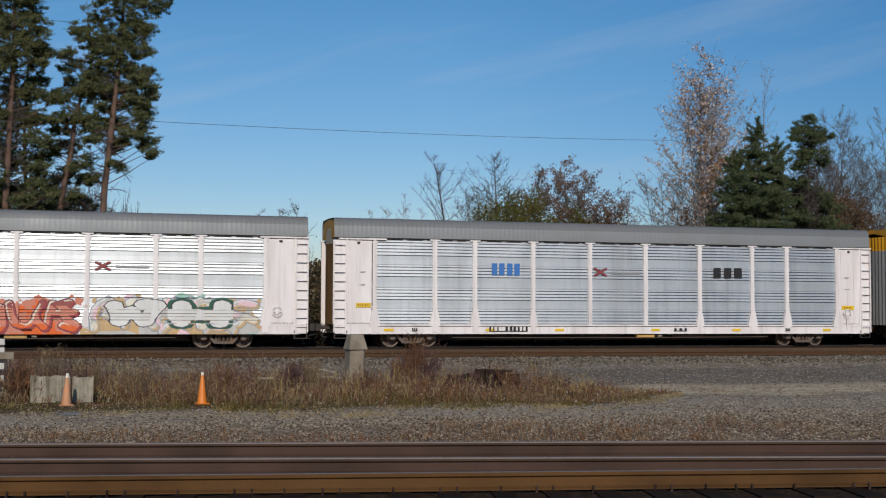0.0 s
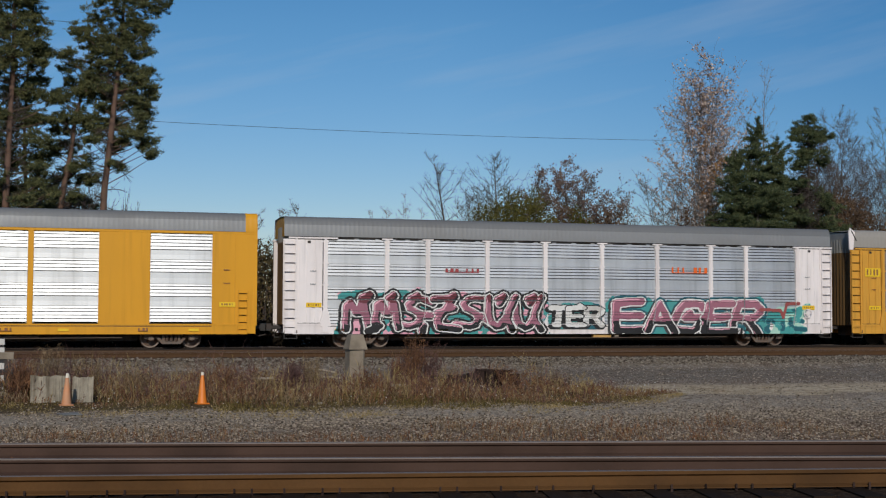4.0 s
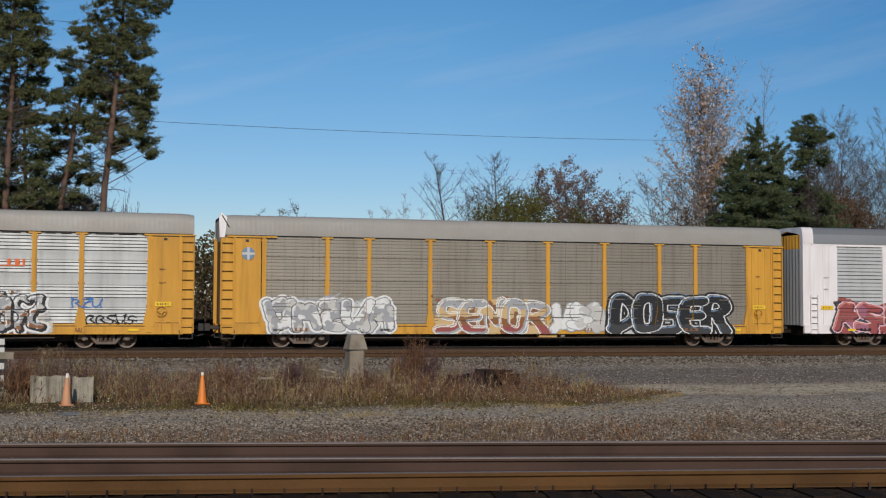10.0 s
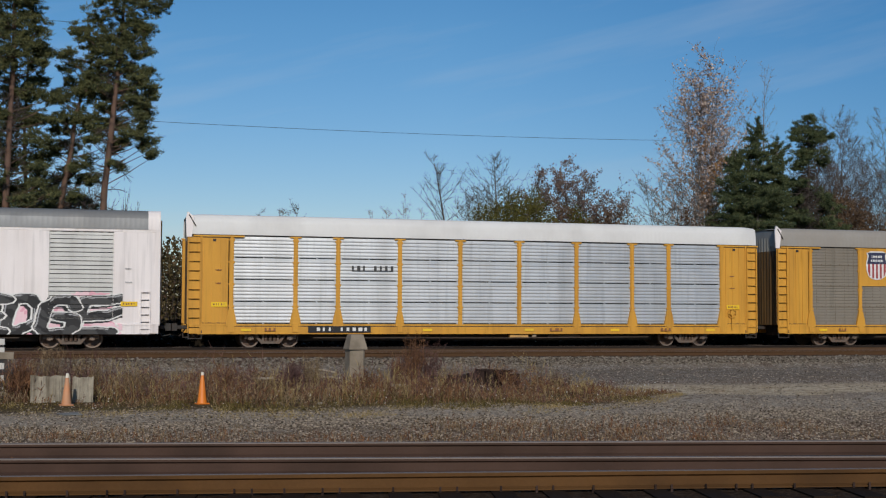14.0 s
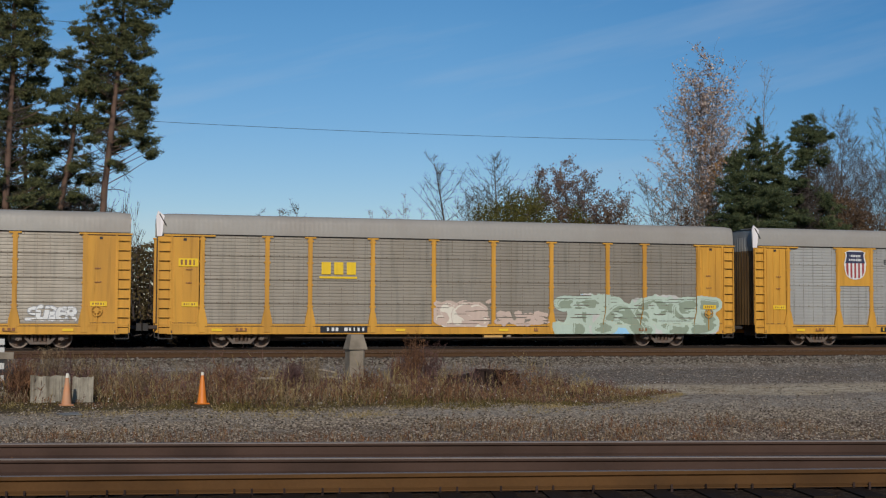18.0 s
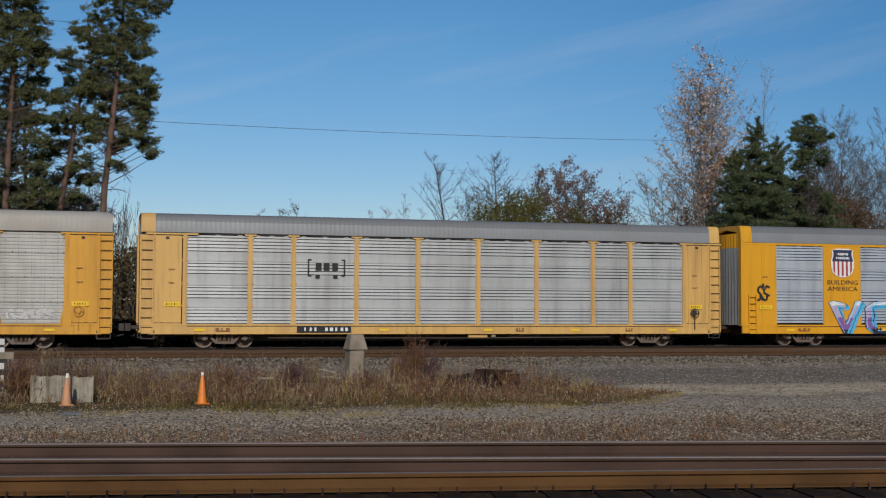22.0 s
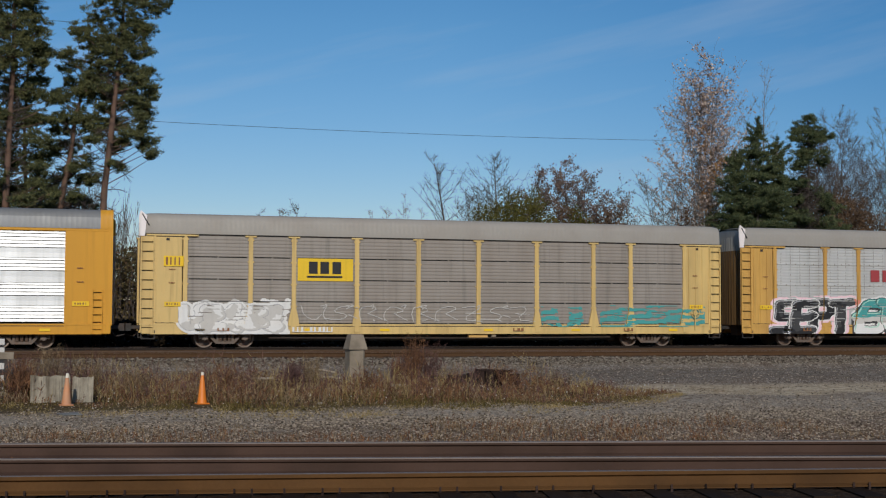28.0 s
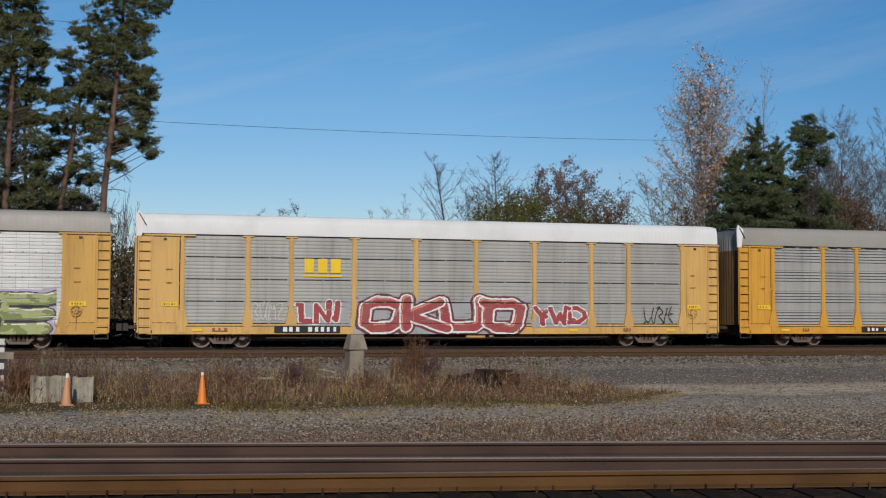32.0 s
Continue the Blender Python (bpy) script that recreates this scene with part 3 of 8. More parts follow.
def roof_mesh(top, eave, mat, taper, trim=None):
    """Ribbed sheet roof; taper draws the last metre down towards the ends."""
    d = top - eave
    prof = [(-1.53, 0.0), (-1.53, 0.12), (-1.50, 0.56), (-1.44, 0.86), (-1.28, 0.96), (0.0, 1.0), (1.28, 0.96), (1.44, 0.86), (1.50, 0.56), (1.53, 0.12), (1.53, 0.0)]
    xs = []
    rib = 0.0030 if mat is ROOF_WHITE else 0.0036
    n = 130
    for k in range(n):
        a = -HALF + 0.05 + (2 * HALF - 0.1) * k / n
        p = (2 * HALF - 0.1) / n
        xs += [(a, 0.0), (a + p * 0.50, 0.0), (a + p * 0.66, rib), (a + p * 0.84, rib)]
    xs.append((HALF - 0.05, 0.0))
    v, f, idx = [], [], []
    m = len(prof)
    for x, off in xs:
        t = max(0.0, (abs(x) - (HALF - 0.75)) / 0.7) if taper else 0.0
        k = 1.0 - 0.07 * t * t
        for y, h in prof:
            v.append((x, y * (1 + off * 0.5), eave + d * h * k + off * (0.3 + h)))
    for i in range(len(xs) - 1):
        for j in range(m - 1):
            f.append((i * m + j, i * m + j + 1, (i + 1) * m + j + 1, (i + 1) * m + j))
            idx.append(2 if trim and abs(xs[i][0]) > HALF - 0.62 else 1 if 2 <= j <= 7 and mat is ROOF_GREY else 0)
    return raw_mesh("roof", v, f, [mat, ROOF_SOOT, trim or mat], idx)


def ladder(car, x, side, z0, z1, mat, rungs, width=0.46):
    g = shared(("stile", round(z1 - z0, 2), mat.name, width), lambda: Geo().box(-width / 2, -width / 2 + 0.05, -0.05, 0.0, 0, z1 - z0, mat).box(width / 2 - 0.05, width / 2, -0.05, 0.0, 0, z1 - z0, mat).mesh("ladder"))
    lad = part("ladder", g, car, (x, side * 1.535, z0))
    if side > 0:
        lad.rotation_euler = (0, 0, math.pi)
    # the thin black strip behind each rung draws its shadow line
    rung = shared(("rung", mat.name, width), lambda: Geo().tube((-width / 2 + 0.02, -0.055, 0), (width / 2 - 0.02, -0.055, 0), 0.016, 0.016, mat, 6).box(-width / 2 + 0.04, width / 2 - 0.04, -0.012, -0.004, -0.034, -0.014, BLACK_STEEL).mesh("rung"))
    for k in range(rungs):
        part("rung", rung, lad, (0, 0, (z1 - z0) * (k + 0.6) / rungs))
    return lad


def wheelset_mesh():
    g = Geo()
    g.tube((0, -1.20, 0), (0, 1.20, 0), 0.075, 0.075, TRUCK_STEEL, 10)
    for s in (-1, 1):
        prof = [(0.07, -0.06), (0.12, -0.07), (0.15, -0.02), (0.33, -0.01), (0.36, -0.055), (0.42, -0.06), (0.425, 0.04), (0.45, 0.065), (0.45, 0.085), (0.36, 0.08), (0.15, 0.06), (0.07, 0.06)]
        for lo, hi, mat in ((0, 5, WHEEL_STEEL), (4, 7, WHEEL_RIM), (6, 12, WHEEL_STEEL)):
            g.lathe([(r, s * (0.78 + h)) for r, h in [(r, -h) for r, h in prof[lo:hi]]], mat, 24, axis="y")
        g.lathe([(0.001, s * 1.26), (0.10, s * 1.26), (0.11, s * 1.16)], TRUCK_STEEL, 10, axis="y")
    for k in range(3):
        a = 2 * math.pi * k / 3
        g.box(0.02 + 0.055 * math.cos(a), 0.05 + 0.055 * math.cos(a), -1.275, -1.26, -0.015 + 0.055 * math.sin(a), 0.015 + 0.055 * math.sin(a), BLACK_STEEL)
    return g.mesh("wheelset", False)


def side_frame_mesh():
    """A cast truck side frame: arched top chord, sloping bottom chord, two columns, springs and bearing pedestals."""
    g = Geo()
    g.prism([(-1.14, 0.40), (-1.14, 0.56), (-0.95, 0.66), (-0.40, 0.69), (0.40, 0.69), (0.95, 0.66), (1.14, 0.56), (1.14, 0.40), (1.02, 0.40), (0.98, 0.52), (0.40, 0.57), (-0.40, 0.57), (-0.98, 0.52), (-1.02, 0.40)], -0.06, 0.06, TRUCK_STEEL, "y")
    g.prism([(-0.70, 0.50), (-0.58, 0.53), (-0.34, 0.29), (0.34, 0.29), (0.58, 0.53), (0.70, 0.50), (0.40, 0.17), (-0.40, 0.17)], -0.065, 0.055, TRUCK_STEEL, "y")
    for k in (-1, 1):
        g.box(k * 0.33 - 0.05, k * 0.33 + 0.05, -0.07, 0.05, 0.24, 0.60, TRUCK_STEEL)
        g.box(k * 0.86 - 0.13, k * 0.86 + 0.13, -0.10, 0.08, 0.33, 0.53, TRUCK_STEEL, 0.03)
        g.lathe([(0.001, -0.125), (0.085, -0.125), (0.10, -0.10)], WHEEL_RIM, 10, (k * 0.86, 0, 0.42), axis="y")
    for k in (-0.19, 0.0, 0.19):
        g.lathe([(0.075, 0.28), (0.085, 0.31), (0.07, 0.345), (0.085, 0.38), (0.07, 0.415), (0.085, 0.45), (0.07, 0.50), (0.08, 0.55)], WHEEL_STEEL, 8, (k, -0.02, 0))
    return g.mesh("side_frame")


WHEELSETS = []


def truck(car, x):
    """A two-axle truck: bolster, side frames and turning wheelsets."""
    bol = shared("bolster", lambda: Geo().box(-0.22, 0.22, -1.0, 1.0, 0.42, 0.66, TRUCK_STEEL, 0.04).mesh("truck"))
    t = part("truck", bol, car, (x, 0, -0.07), "dusty cast steel truck")
    sf = shared("side_frame", side_frame_mesh)
    for s in (-1, 1):
        o = part("side_frame", sf, t, (0, s * 1.14, 0))
        if s > 0:
            o.rotation_euler = (0, 0, math.pi)
    for k in (-0.875, 0.875):
        w = part("wheelset", shared("wheelset", wheelset_mesh), t)
        w.matrix_parent_inverse = Matrix.Translation((k, 0, 0.42))
        WHEELSETS.append(w)


def coupler_mesh():
    g = Geo()
    g.box(0, 0.62, -0.09, 0.09, 0.72, 0.90, BLACK_STEEL, 0.03)
    g.prism([(0.5, -0.17), (0.72, -0.17), (0.80, -0.02), (0.72, 0.16), (0.5, 0.16)], 0.66, 0.98, BLACK_STEEL, "z")
    g.tube((0.1, -0.35, 0.75), (0.35, -0.38, 0.42), 0.03, 0.03, BLACK_STEEL, 6).tube((0.35, -0.38, 0.42), (0.72, -0.35, 0.50), 0.03, 0.03, BLACK_STEEL, 6)
    return g.mesh("coupler")


def end_door_mesh(top, upper, lower, split):
    """Bowed corrugated door leaf pair that closes a car's end; faces -x."""
    g = Geo()
    n = 22
    ring = []
    for k in range(n + 1):
        y = -1.34 + 2.68 * k / n
        ring.append((-0.10 - 0.16 * (1 - (y / 1.4) ** 2) - (0.035 if k % 2 else 0.0), y))
    for z0, z1, mat in ((0.95, split, lower), (split, top, upper)):
        v = [(x, y, z) for z in (z0, z1) for x, y in ring] + [(0.05, y, z) for z in (z0, z1) for x, y in ring]
        m = n + 1
        f = [(i, i + 1, m + i + 1, m + i) for i in range(n)] + [(2 * m + i, 3 * m + i, 3 * m + i + 1, 2 * m + i + 1) for i in range(n)]
        f += [(m + i, m + i + 1, 3 * m + i + 1, 3 * m + i) for i in range(n)]
        f += [(0, m, 3 * m, 2 * m), (n, 2 * m + n, 3 * m + n, m + n)]
        g.add(v, f, mat)
    return g.mesh("end_door")


def gable_mesh(top, eave, mat):
    d = top - eave
    prof = [(-1.50, 0.0), (-1.44, 0.44), (-1.31, 0.75), (-1.1, 0.89), (0.0, 0.97), (1.1, 0.89), (1.31, 0.75), (1.44, 0.44), (1.50, 0.0)]
    return Geo().prism([(y, eave + d * h) for y, h in prof], -0.03, 0.03, mat).mesh("gable")


def decal(car, name, label, x0, x1, z0, z1, mats, shade, surf, cell=0.045, lift=0.006):
    """Thin paint on a car's near side. shade(X, Z) gives the colour's number at each point, -1 where bare."""
    nx, nz = max(2, round((x1 - x0) / cell)), max(2, round((z1 - z0) / cell))
    ax, az = np.linspace(x0, x1, nx + 1), np.linspace(z0, z1, nz + 1)
    cx, cz = np.meshgrid((ax[:-1] + ax[1:]) / 2, (az[:-1] + az[1:]) / 2, indexing="ij")
    idx = shade(cx, cz).T                       # rows of equal height; equal neighbours in a row become one strip
    y = np.round(surf(cx, cz).T, 4)
    key = idx * 100.0 + y
    first = np.ones(idx.shape, bool)
    first[:, 1:] = key[:, 1:] != key[:, :-1]
    last = np.ones(idx.shape, bool)
    last[:, :-1] = first[:, 1:]
    (j, i0), (_, i1) = np.nonzero(first), np.nonzero(last)
    keep = idx[j, i0] >= 0
    if not keep.any():
        return None
    j, i0, i1 = j[keep], i0[keep], i1[keep]
    yy = y[j, i0] - lift
    v = np.stack([np.stack([ax[q], yy, az[j + c]], -1) for q, c in ((i0, 0), (i1 + 1, 0), (i1 + 1, 1), (i0, 1))], 1).reshape(-1, 3)
    f = np.arange(len(v)).reshape(-1, 4)
    return part(name, raw_mesh(name, v, f, [paint(c) for c in mats], idx[j, i0]), car, label=label)


def seg_distance(X, Z, strokes, round_nib=True, sx=1.0, sz=1.0):
    """Distance to the nearest stroke; sx and sz below one make the nib broad across x or z."""
    best = np.full(X.shape, 99.0, np.float32)
    X, Z = X.astype(np.float32), Z.astype(np.float32)
    for pts in strokes:
        for (ax, az), (bx, bz) in zip(pts[:-1], pts[1:]):
            dx, dz = bx - ax, bz - az
            t = np.clip(((X - ax) * dx + (Z - az) * dz) / max(dx * dx + dz * dz, 1e-9), 0, 1)
            ex, ez = np.abs(X - ax - t * dx) * sx, np.abs(Z - az - t * dz) * sz
            best = np.minimum(best, np.hypot(ex, ez) if round_nib else 0.45 * (ex + ez) + 0.5 * np.maximum(ex, ez))
    return best


def shifted(d, di, dj):
    """The field d seen from di cells to the left and dj cells below."""
    rows = np.clip(np.arange(d.shape[0]) - di, 0, d.shape[0] - 1)
    cols = np.clip(np.arange(d.shape[1]) - dj, 0, d.shape[1] - 1)
    return d[rows][:, cols]


BARE = {}


def slot_mask(style, h, base, solid, edge):
    """Where paint finds no metal: the open slots, and worn ribs of a fine screen."""
    def bare(X, Z):
        q = Z - base
        out = np.zeros(X.shape, bool)
        for a, b in slots(style, h):
            out |= (q > a) & (q < b)
        if style == "fine":
            pitch = h / 26
            out = ((q % pitch) < 0.036) & (soft_noise(X * 0.7, Z * 3.0, 5, 2.3) > 0.12)
        if style == "sheeted":
            out |= ((q % 0.155) < 0.03) & (soft_noise(X * 0.9, Z * 3.0, 6, 2.3) > 0.25)
        for x in solid:
            out &= np.abs(X - x) > 0.13
        return out & (Z > base + 0.02) & (np.abs(X) < edge)
    return bare


def soft_noise(X, Z, seed, s):
    r = np.random.RandomState(seed)
    out = np.zeros(X.shape)
    for k in range(6):
        a, b, c = r.uniform(-1, 1, 3)
        out += np.sin((X * a * 2.2 + Z * b * 2.6) * s * (1 + 0.5 * k) + c * 9) / (1 + 0.4 * k)
    return out / 3.2


# letter strokes on a grid four wide and six high
LETTERS = {"S": "46 06 03 43 40 00", "E": "46 06 00 40|03 33", "P": "00 06 36 45 44 33 03", "T": "06 46|26 20", "V": "06 20 46", "O": "16 36 45 41 30 10 01 05 16", "L": "06 00 40",
           "U": "06 01 10 30 41 46", "M": "00 06 23 46 40", "K": "00 06|46 03 40", "A": "00 26 40|12 32", "N": "00 06 40 46", "D": "00 06 26 44 42 20 00", "W": "06 10 24 30 46",
           "Y": "06 23 46|23 20", "I": "20 26", "H": "00 06|40 46|03 43",
           "G": "45 36 16 05 01 10 30 41 43 23", "R": "00 06 36 45 44 33 03|23 40", "Z": "06 46 00 40", "F": "00 06 46|03 33", "C": "45 36 16 05 01 10 30 41", "B": "00 06 36 45 44 33 03|33 42 41 30 00"}


def word_strokes(word, x0, x1, z0, z1, gap=0.28, lean=0.0, soft=False, jag=0.0, seed=1):
    """Letter strokes of a word; jag throws their corners about and drives spikes out of their ends."""
    r = random.Random(seed)
    w, h = (x1 - x0) / len(word), z1 - z0
    out = []
    for k, ch in enumerate(word):
        glyph = []
        out.append(glyph)
        up, tip = r.uniform(-0.05, 0.05) * h * jag, r.uniform(-0.10, 0.12) * jag
        for s in LETTERS[ch].split("|"):
            pts = [(x0 + k * w + w * (gap / 2 + (1 - gap) * int(p[0]) / 4 + (lean + tip) * (int(p[1]) / 6 - 0.5) + jag * r.uniform(-0.09, 0.09)), up + z0 + h * (int(p[1]) / 6 + jag * r.uniform(-0.05, 0.05))) for p in s.split()]
            if jag:
                (ax, az), (bx, bz) = pts[-2], pts[-1]
                pts[-1] = (bx + (bx - ax) * 0.22 * jag, bz + (bz - az) * 0.12 * jag)
            glyph.append(rounded(pts) if soft else pts)
            if jag and r.random() < 0.6:
                px, pz = pts[r.choice((0, -1))]
                glyph.append([(px, pz), (px + r.choice((-1, 1)) * w * r.uniform(0.12, 0.28), min(z1 + 0.1, max(z0 - 0.1, pz + h * r.uniform(-0.12, 0.16))))])
    return out


def wild_strokes(n, x0, x1, z0, z1, seed):
    """Tangled strokes that read as spray work but spell nothing."""
    r = random.Random(seed)
    w, h = (x1 - x0) / n, z1 - z0
    glyphs = []
    for k in range(n):
        out = []
        bx = x0 + k * w
        lean = r.uniform(-0.15, 0.3)

        def at(u, v):
            return (bx + w * (0.02 + 0.96 * u + lean * (v - 0.5)), z0 + h * v)
        j = [r.uniform(-0.12, 0.12) for q in range(12)]
        kind = r.randrange(6)
        if kind == 0:
            out += [[at(0.0 + j[0], 0.0), at(0.2, 0.95 + j[1] / 2), at(0.55, 0.35 + j[2]), at(0.75, 1.0), at(0.95 + j[3], 0.05)]]
        elif kind == 1:
            out += [[at(1.05, 0.86 + j[0]), at(0.45, 0.98), at(0.1, 0.62 + j[1]), at(0.8, 0.42), at(0.62 + j[2], 0.06), at(-0.1, 0.16)], [at(0.8, 0.42), at(1.15, 0.3 + j[3])]]
        elif kind == 2:
            out += [[at(-0.05, 0.98), at(0.12, 0.30 + j[0]), at(0.55, 0.02), at(0.78, 0.40)], [at(0.95, 1.0), at(0.78 + j[1], 0.40), at(1.05, 0.0)]]
        elif kind == 3:
            out += [[at(0.2, 0.0), at(0.05 + j[0], 0.55), at(0.35, 1.0), at(0.95, 0.78 + j[1]), at(0.5, 0.5)], [at(0.5, 0.5), at(1.08, 0.04 + abs(j[2]))]]
        elif kind == 4:
            out += [[at(0.1, 0.92), at(0.92, 0.98 + j[0] / 3), at(0.12 + j[1], 0.10), at(1.02, 0.02)], [at(0.28, 0.52), at(0.86, 0.56 + j[2])]]
        else:
            out += [[at(0.02, 0.08), at(0.30 + j[0], 1.0)], [at(0.62, 1.02), at(0.50 + j[1], 0.45), at(0.95, 0.06)], [at(0.12, 0.50 + j[2]), at(0.9, 0.62)]]
        if r.random() < 0.7:
            u = r.uniform(0.1, 0.9)
            out.append([at(u, 0.95), at(u + r.uniform(0.15, 0.4), 1.08), at(u + 0.1, 0.80)])
        if r.random() < 0.5:
            u = r.uniform(0.1, 0.9)
            out.append([at(u, 0.12), at(u + r.uniform(-0.4, 0.4), -0.06)])
        glyphs.append([rounded(s, 1) for s in out])
    return glyphs


def rounded(pts, times=2):
    """Cuts the corners of a stroke."""
    for k in range(times):
        out = [pts[0]]
        for (ax, az), (bx, bz) in zip(pts[:-1], pts[1:]):
            out += [(ax * 0.75 + bx * 0.25, az * 0.75 + bz * 0.25), (ax * 0.25 + bx * 0.75, az * 0.25 + bz * 0.75)]
        pts = out + [pts[-1]]
    return pts


sprayed = {}
CELL = 0.026


def graffiti(car, surf, label, x0, x1, z0, z1, what, fills, outline="black", halo="", cloud=(), width=0.15, line=0.06, shadow="", seed=1, mode="noise", inner="", nib=False, lean=0.0, deep="", thick=0.95, jag=0.8, gap=0.0, cast=1):
    """A sprayed piece: broad strokes with outline, cast edge, halo, lit and shaded rims, and a cloud of colour behind."""
    pad = width + line
    word = isinstance(what, str)
    glyphs = word_strokes(what, x0 + pad, x1 - pad, z0 + pad * 0.9, z1 - pad * 0.9, gap or (0.12 if nib else 0.16), lean, nib, jag, seed) if word else wild_strokes(what, x0 + pad, x1 - pad, z0 + pad, z1 - pad, seed)
    mats = list(fills) + [outline, shadow or outline, halo or outline, inner or "white", deep or outline] + list(cloud)
    nf = len(fills)
    k_sh, k_ha, k_in, k_de, k_cl = nf + 1, nf + 2, nf + 3, nf + 4, nf + 5

    def shade(X, Z):
        out = np.full(X.shape, -1)
        wobble = 0.035 * soft_noise(X, Z, seed + 5, 2.2)
        each = [seg_distance(X, Z, q, nib, thick, 1.12) + wobble for q in glyphs]
        d = np.min(each, 0)
        if cloud:
            n1 = soft_noise(X, Z, seed + 9, 1.1) + 0.35 * soft_noise(X, Z, seed + 19, 4.5)
            edge = np.minimum(np.minimum(X - x0, x1 - X) / 0.5, np.minimum(z1 + 0.04 - Z, Z - z0 + 0.4) / 0.30) + n1 * 1.3
            sel = np.clip(((soft_noise(X, Z, seed + 3, 0.7) + 0.3 * soft_noise(X, Z, seed + 13, 3.5) + 1) / 2 * len(cloud)).astype(int), 0, len(cloud) - 1)
            out = np.where(edge > 0.35, k_cl + sel, out)
        if halo:
            out = np.where(d < width + line + 0.10, k_ha, out)
        if shadow:
            for q in range(1, 6):
                out = np.where(shifted(d, -q * cast, -min(q, 3)) < width + line, k_sh, out)
        if mode == "bands":
            sel = (Z - z0) / (z1 - z0) * nf + 0.35 * soft_noise(X, Z, seed, 1.5)
        elif mode == "along":
            sel = (X - x0) / (x1 - x0) * nf + 0.4 * soft_noise(X, Z, seed, 1.5)
        else:
            sel = (soft_noise(X, Z, seed, 1.4) * 0.75 + 0.25 * soft_noise(X, Z, seed + 2, 4.0) + 0.5) * nf
        sel = np.clip(sel.astype(int), 0, nf - 1)
        for dk in each[::2] + each[1::2]:
            out = np.where(dk < width + line, nf, out)
            out = np.where(dk < width, sel, out)
            if deep:
                out = np.where((dk < width) & (shifted(dk, -3, 3) > width * 0.95), k_de, out)
            if inner:
                lit = (dk < width - 0.03) & (shifted(dk, 2, -2) > width - 0.03) & (soft_noise(X, Z, seed + 7, 2.0) > -0.35)
                out = np.where(lit, k_in, out)
        if car.name in BARE:
            out = np.where(BARE[car.name](X, Z), -1, out)
        return out
    sprayed[car.name] = sprayed.get(car.name, 0) + 1
    return decal(car, "graffiti", label, x0 - 0.16, x1 + 0.16, max(SILL_Z - 0.012, z0 - 0.05), z1 + 0.2, mats, shade, surf, CELL, 0.004 + 0.003 * sprayed[car.name])


def tag_scrawl(car, surf, x0, x1, z0, z1, color, n, seed, width=0.025):
    strokes = [s for q in wild_strokes(n, x0, x1, z0, z1, seed) for s in q]
    return decal(car, "graffiti", color.replace("_", " ") + " spray scrawl", x0 - 0.05, x1 + 0.05, z0, z1 + 0.1, [color],
                 lambda X, Z: np.where(seg_distance(X, Z, strokes) < width, 0, -1), surf, 0.03, 0.03)


def bars(car, surf, name, label, x0, x1, z0, z1, color, n, plate="", weights=None):
    """Lettering too small or barred from copying: upright bars, on a plate or bare."""
    r = random.Random(int(abs(x0 * 97 + z0 * 31 + n)))
    cuts = sorted((x0 + (x1 - x0) * (k + 0.15) / n, x0 + (x1 - x0) * (k + r.uniform(0.45, 0.80)) / n) for k in range(n) if n < 8 or k not in (0, 4))
    pad = 0.07 if plate else 0.0

    def shade(X, Z):
        out = np.full(X.shape, 0 if plate else -1)
        for a, c in cuts:
            out = np.where((X > a) & (X < c) & (Z > z0 + pad) & (Z < z1 - pad), 1 if plate else 0, out)
        return out if plate else np.where((Z < z0 + 0.03) & (X > cuts[0][0]) & (X < cuts[-1][1]), 0, out)
    return decal(car, name, label, x0 - pad, x1 + pad, z0, z1, [plate, color] if plate else [color], shade, surf, 0.03, 0.034)


def logo(car, surf, x0, x1, z0, z1, color, n, plate="", under=True, label="plain block-shaped railway emblem"):
    """A maker's or railway's mark as plain blocks, with a line under it."""
    w = (x1 - x0) / n

    def shade(X, Z):
        out = np.full(X.shape, 0 if plate else -1)
        zb = z0 + (0.24 * (z1 - z0) if under else 0)
        u = ((X - x0) / w) % 1.0
        v = (Z - zb) / (z1 - zb)
        inside = (X > x0) & (X < x1) & (u > 0.16) & (u < 0.88) & (v > 0) & (v < 1)
        out = np.where(inside, 1 if plate else 0, out)
        if under:
            out = np.where((X > x0) & (X < x1) & (Z > z0) & (Z < z0 + 0.11 * (z1 - z0)), 1 if plate else 0, out)
        return out
    pad = 0.35 if plate else 0.0
    return decal(car, "emblem", label, x0 - pad, x1 + pad, z0 - pad * 0.4, z1 + pad * 0.4, [plate, color] if plate else [color], shade, surf, 0.03, 0.034)


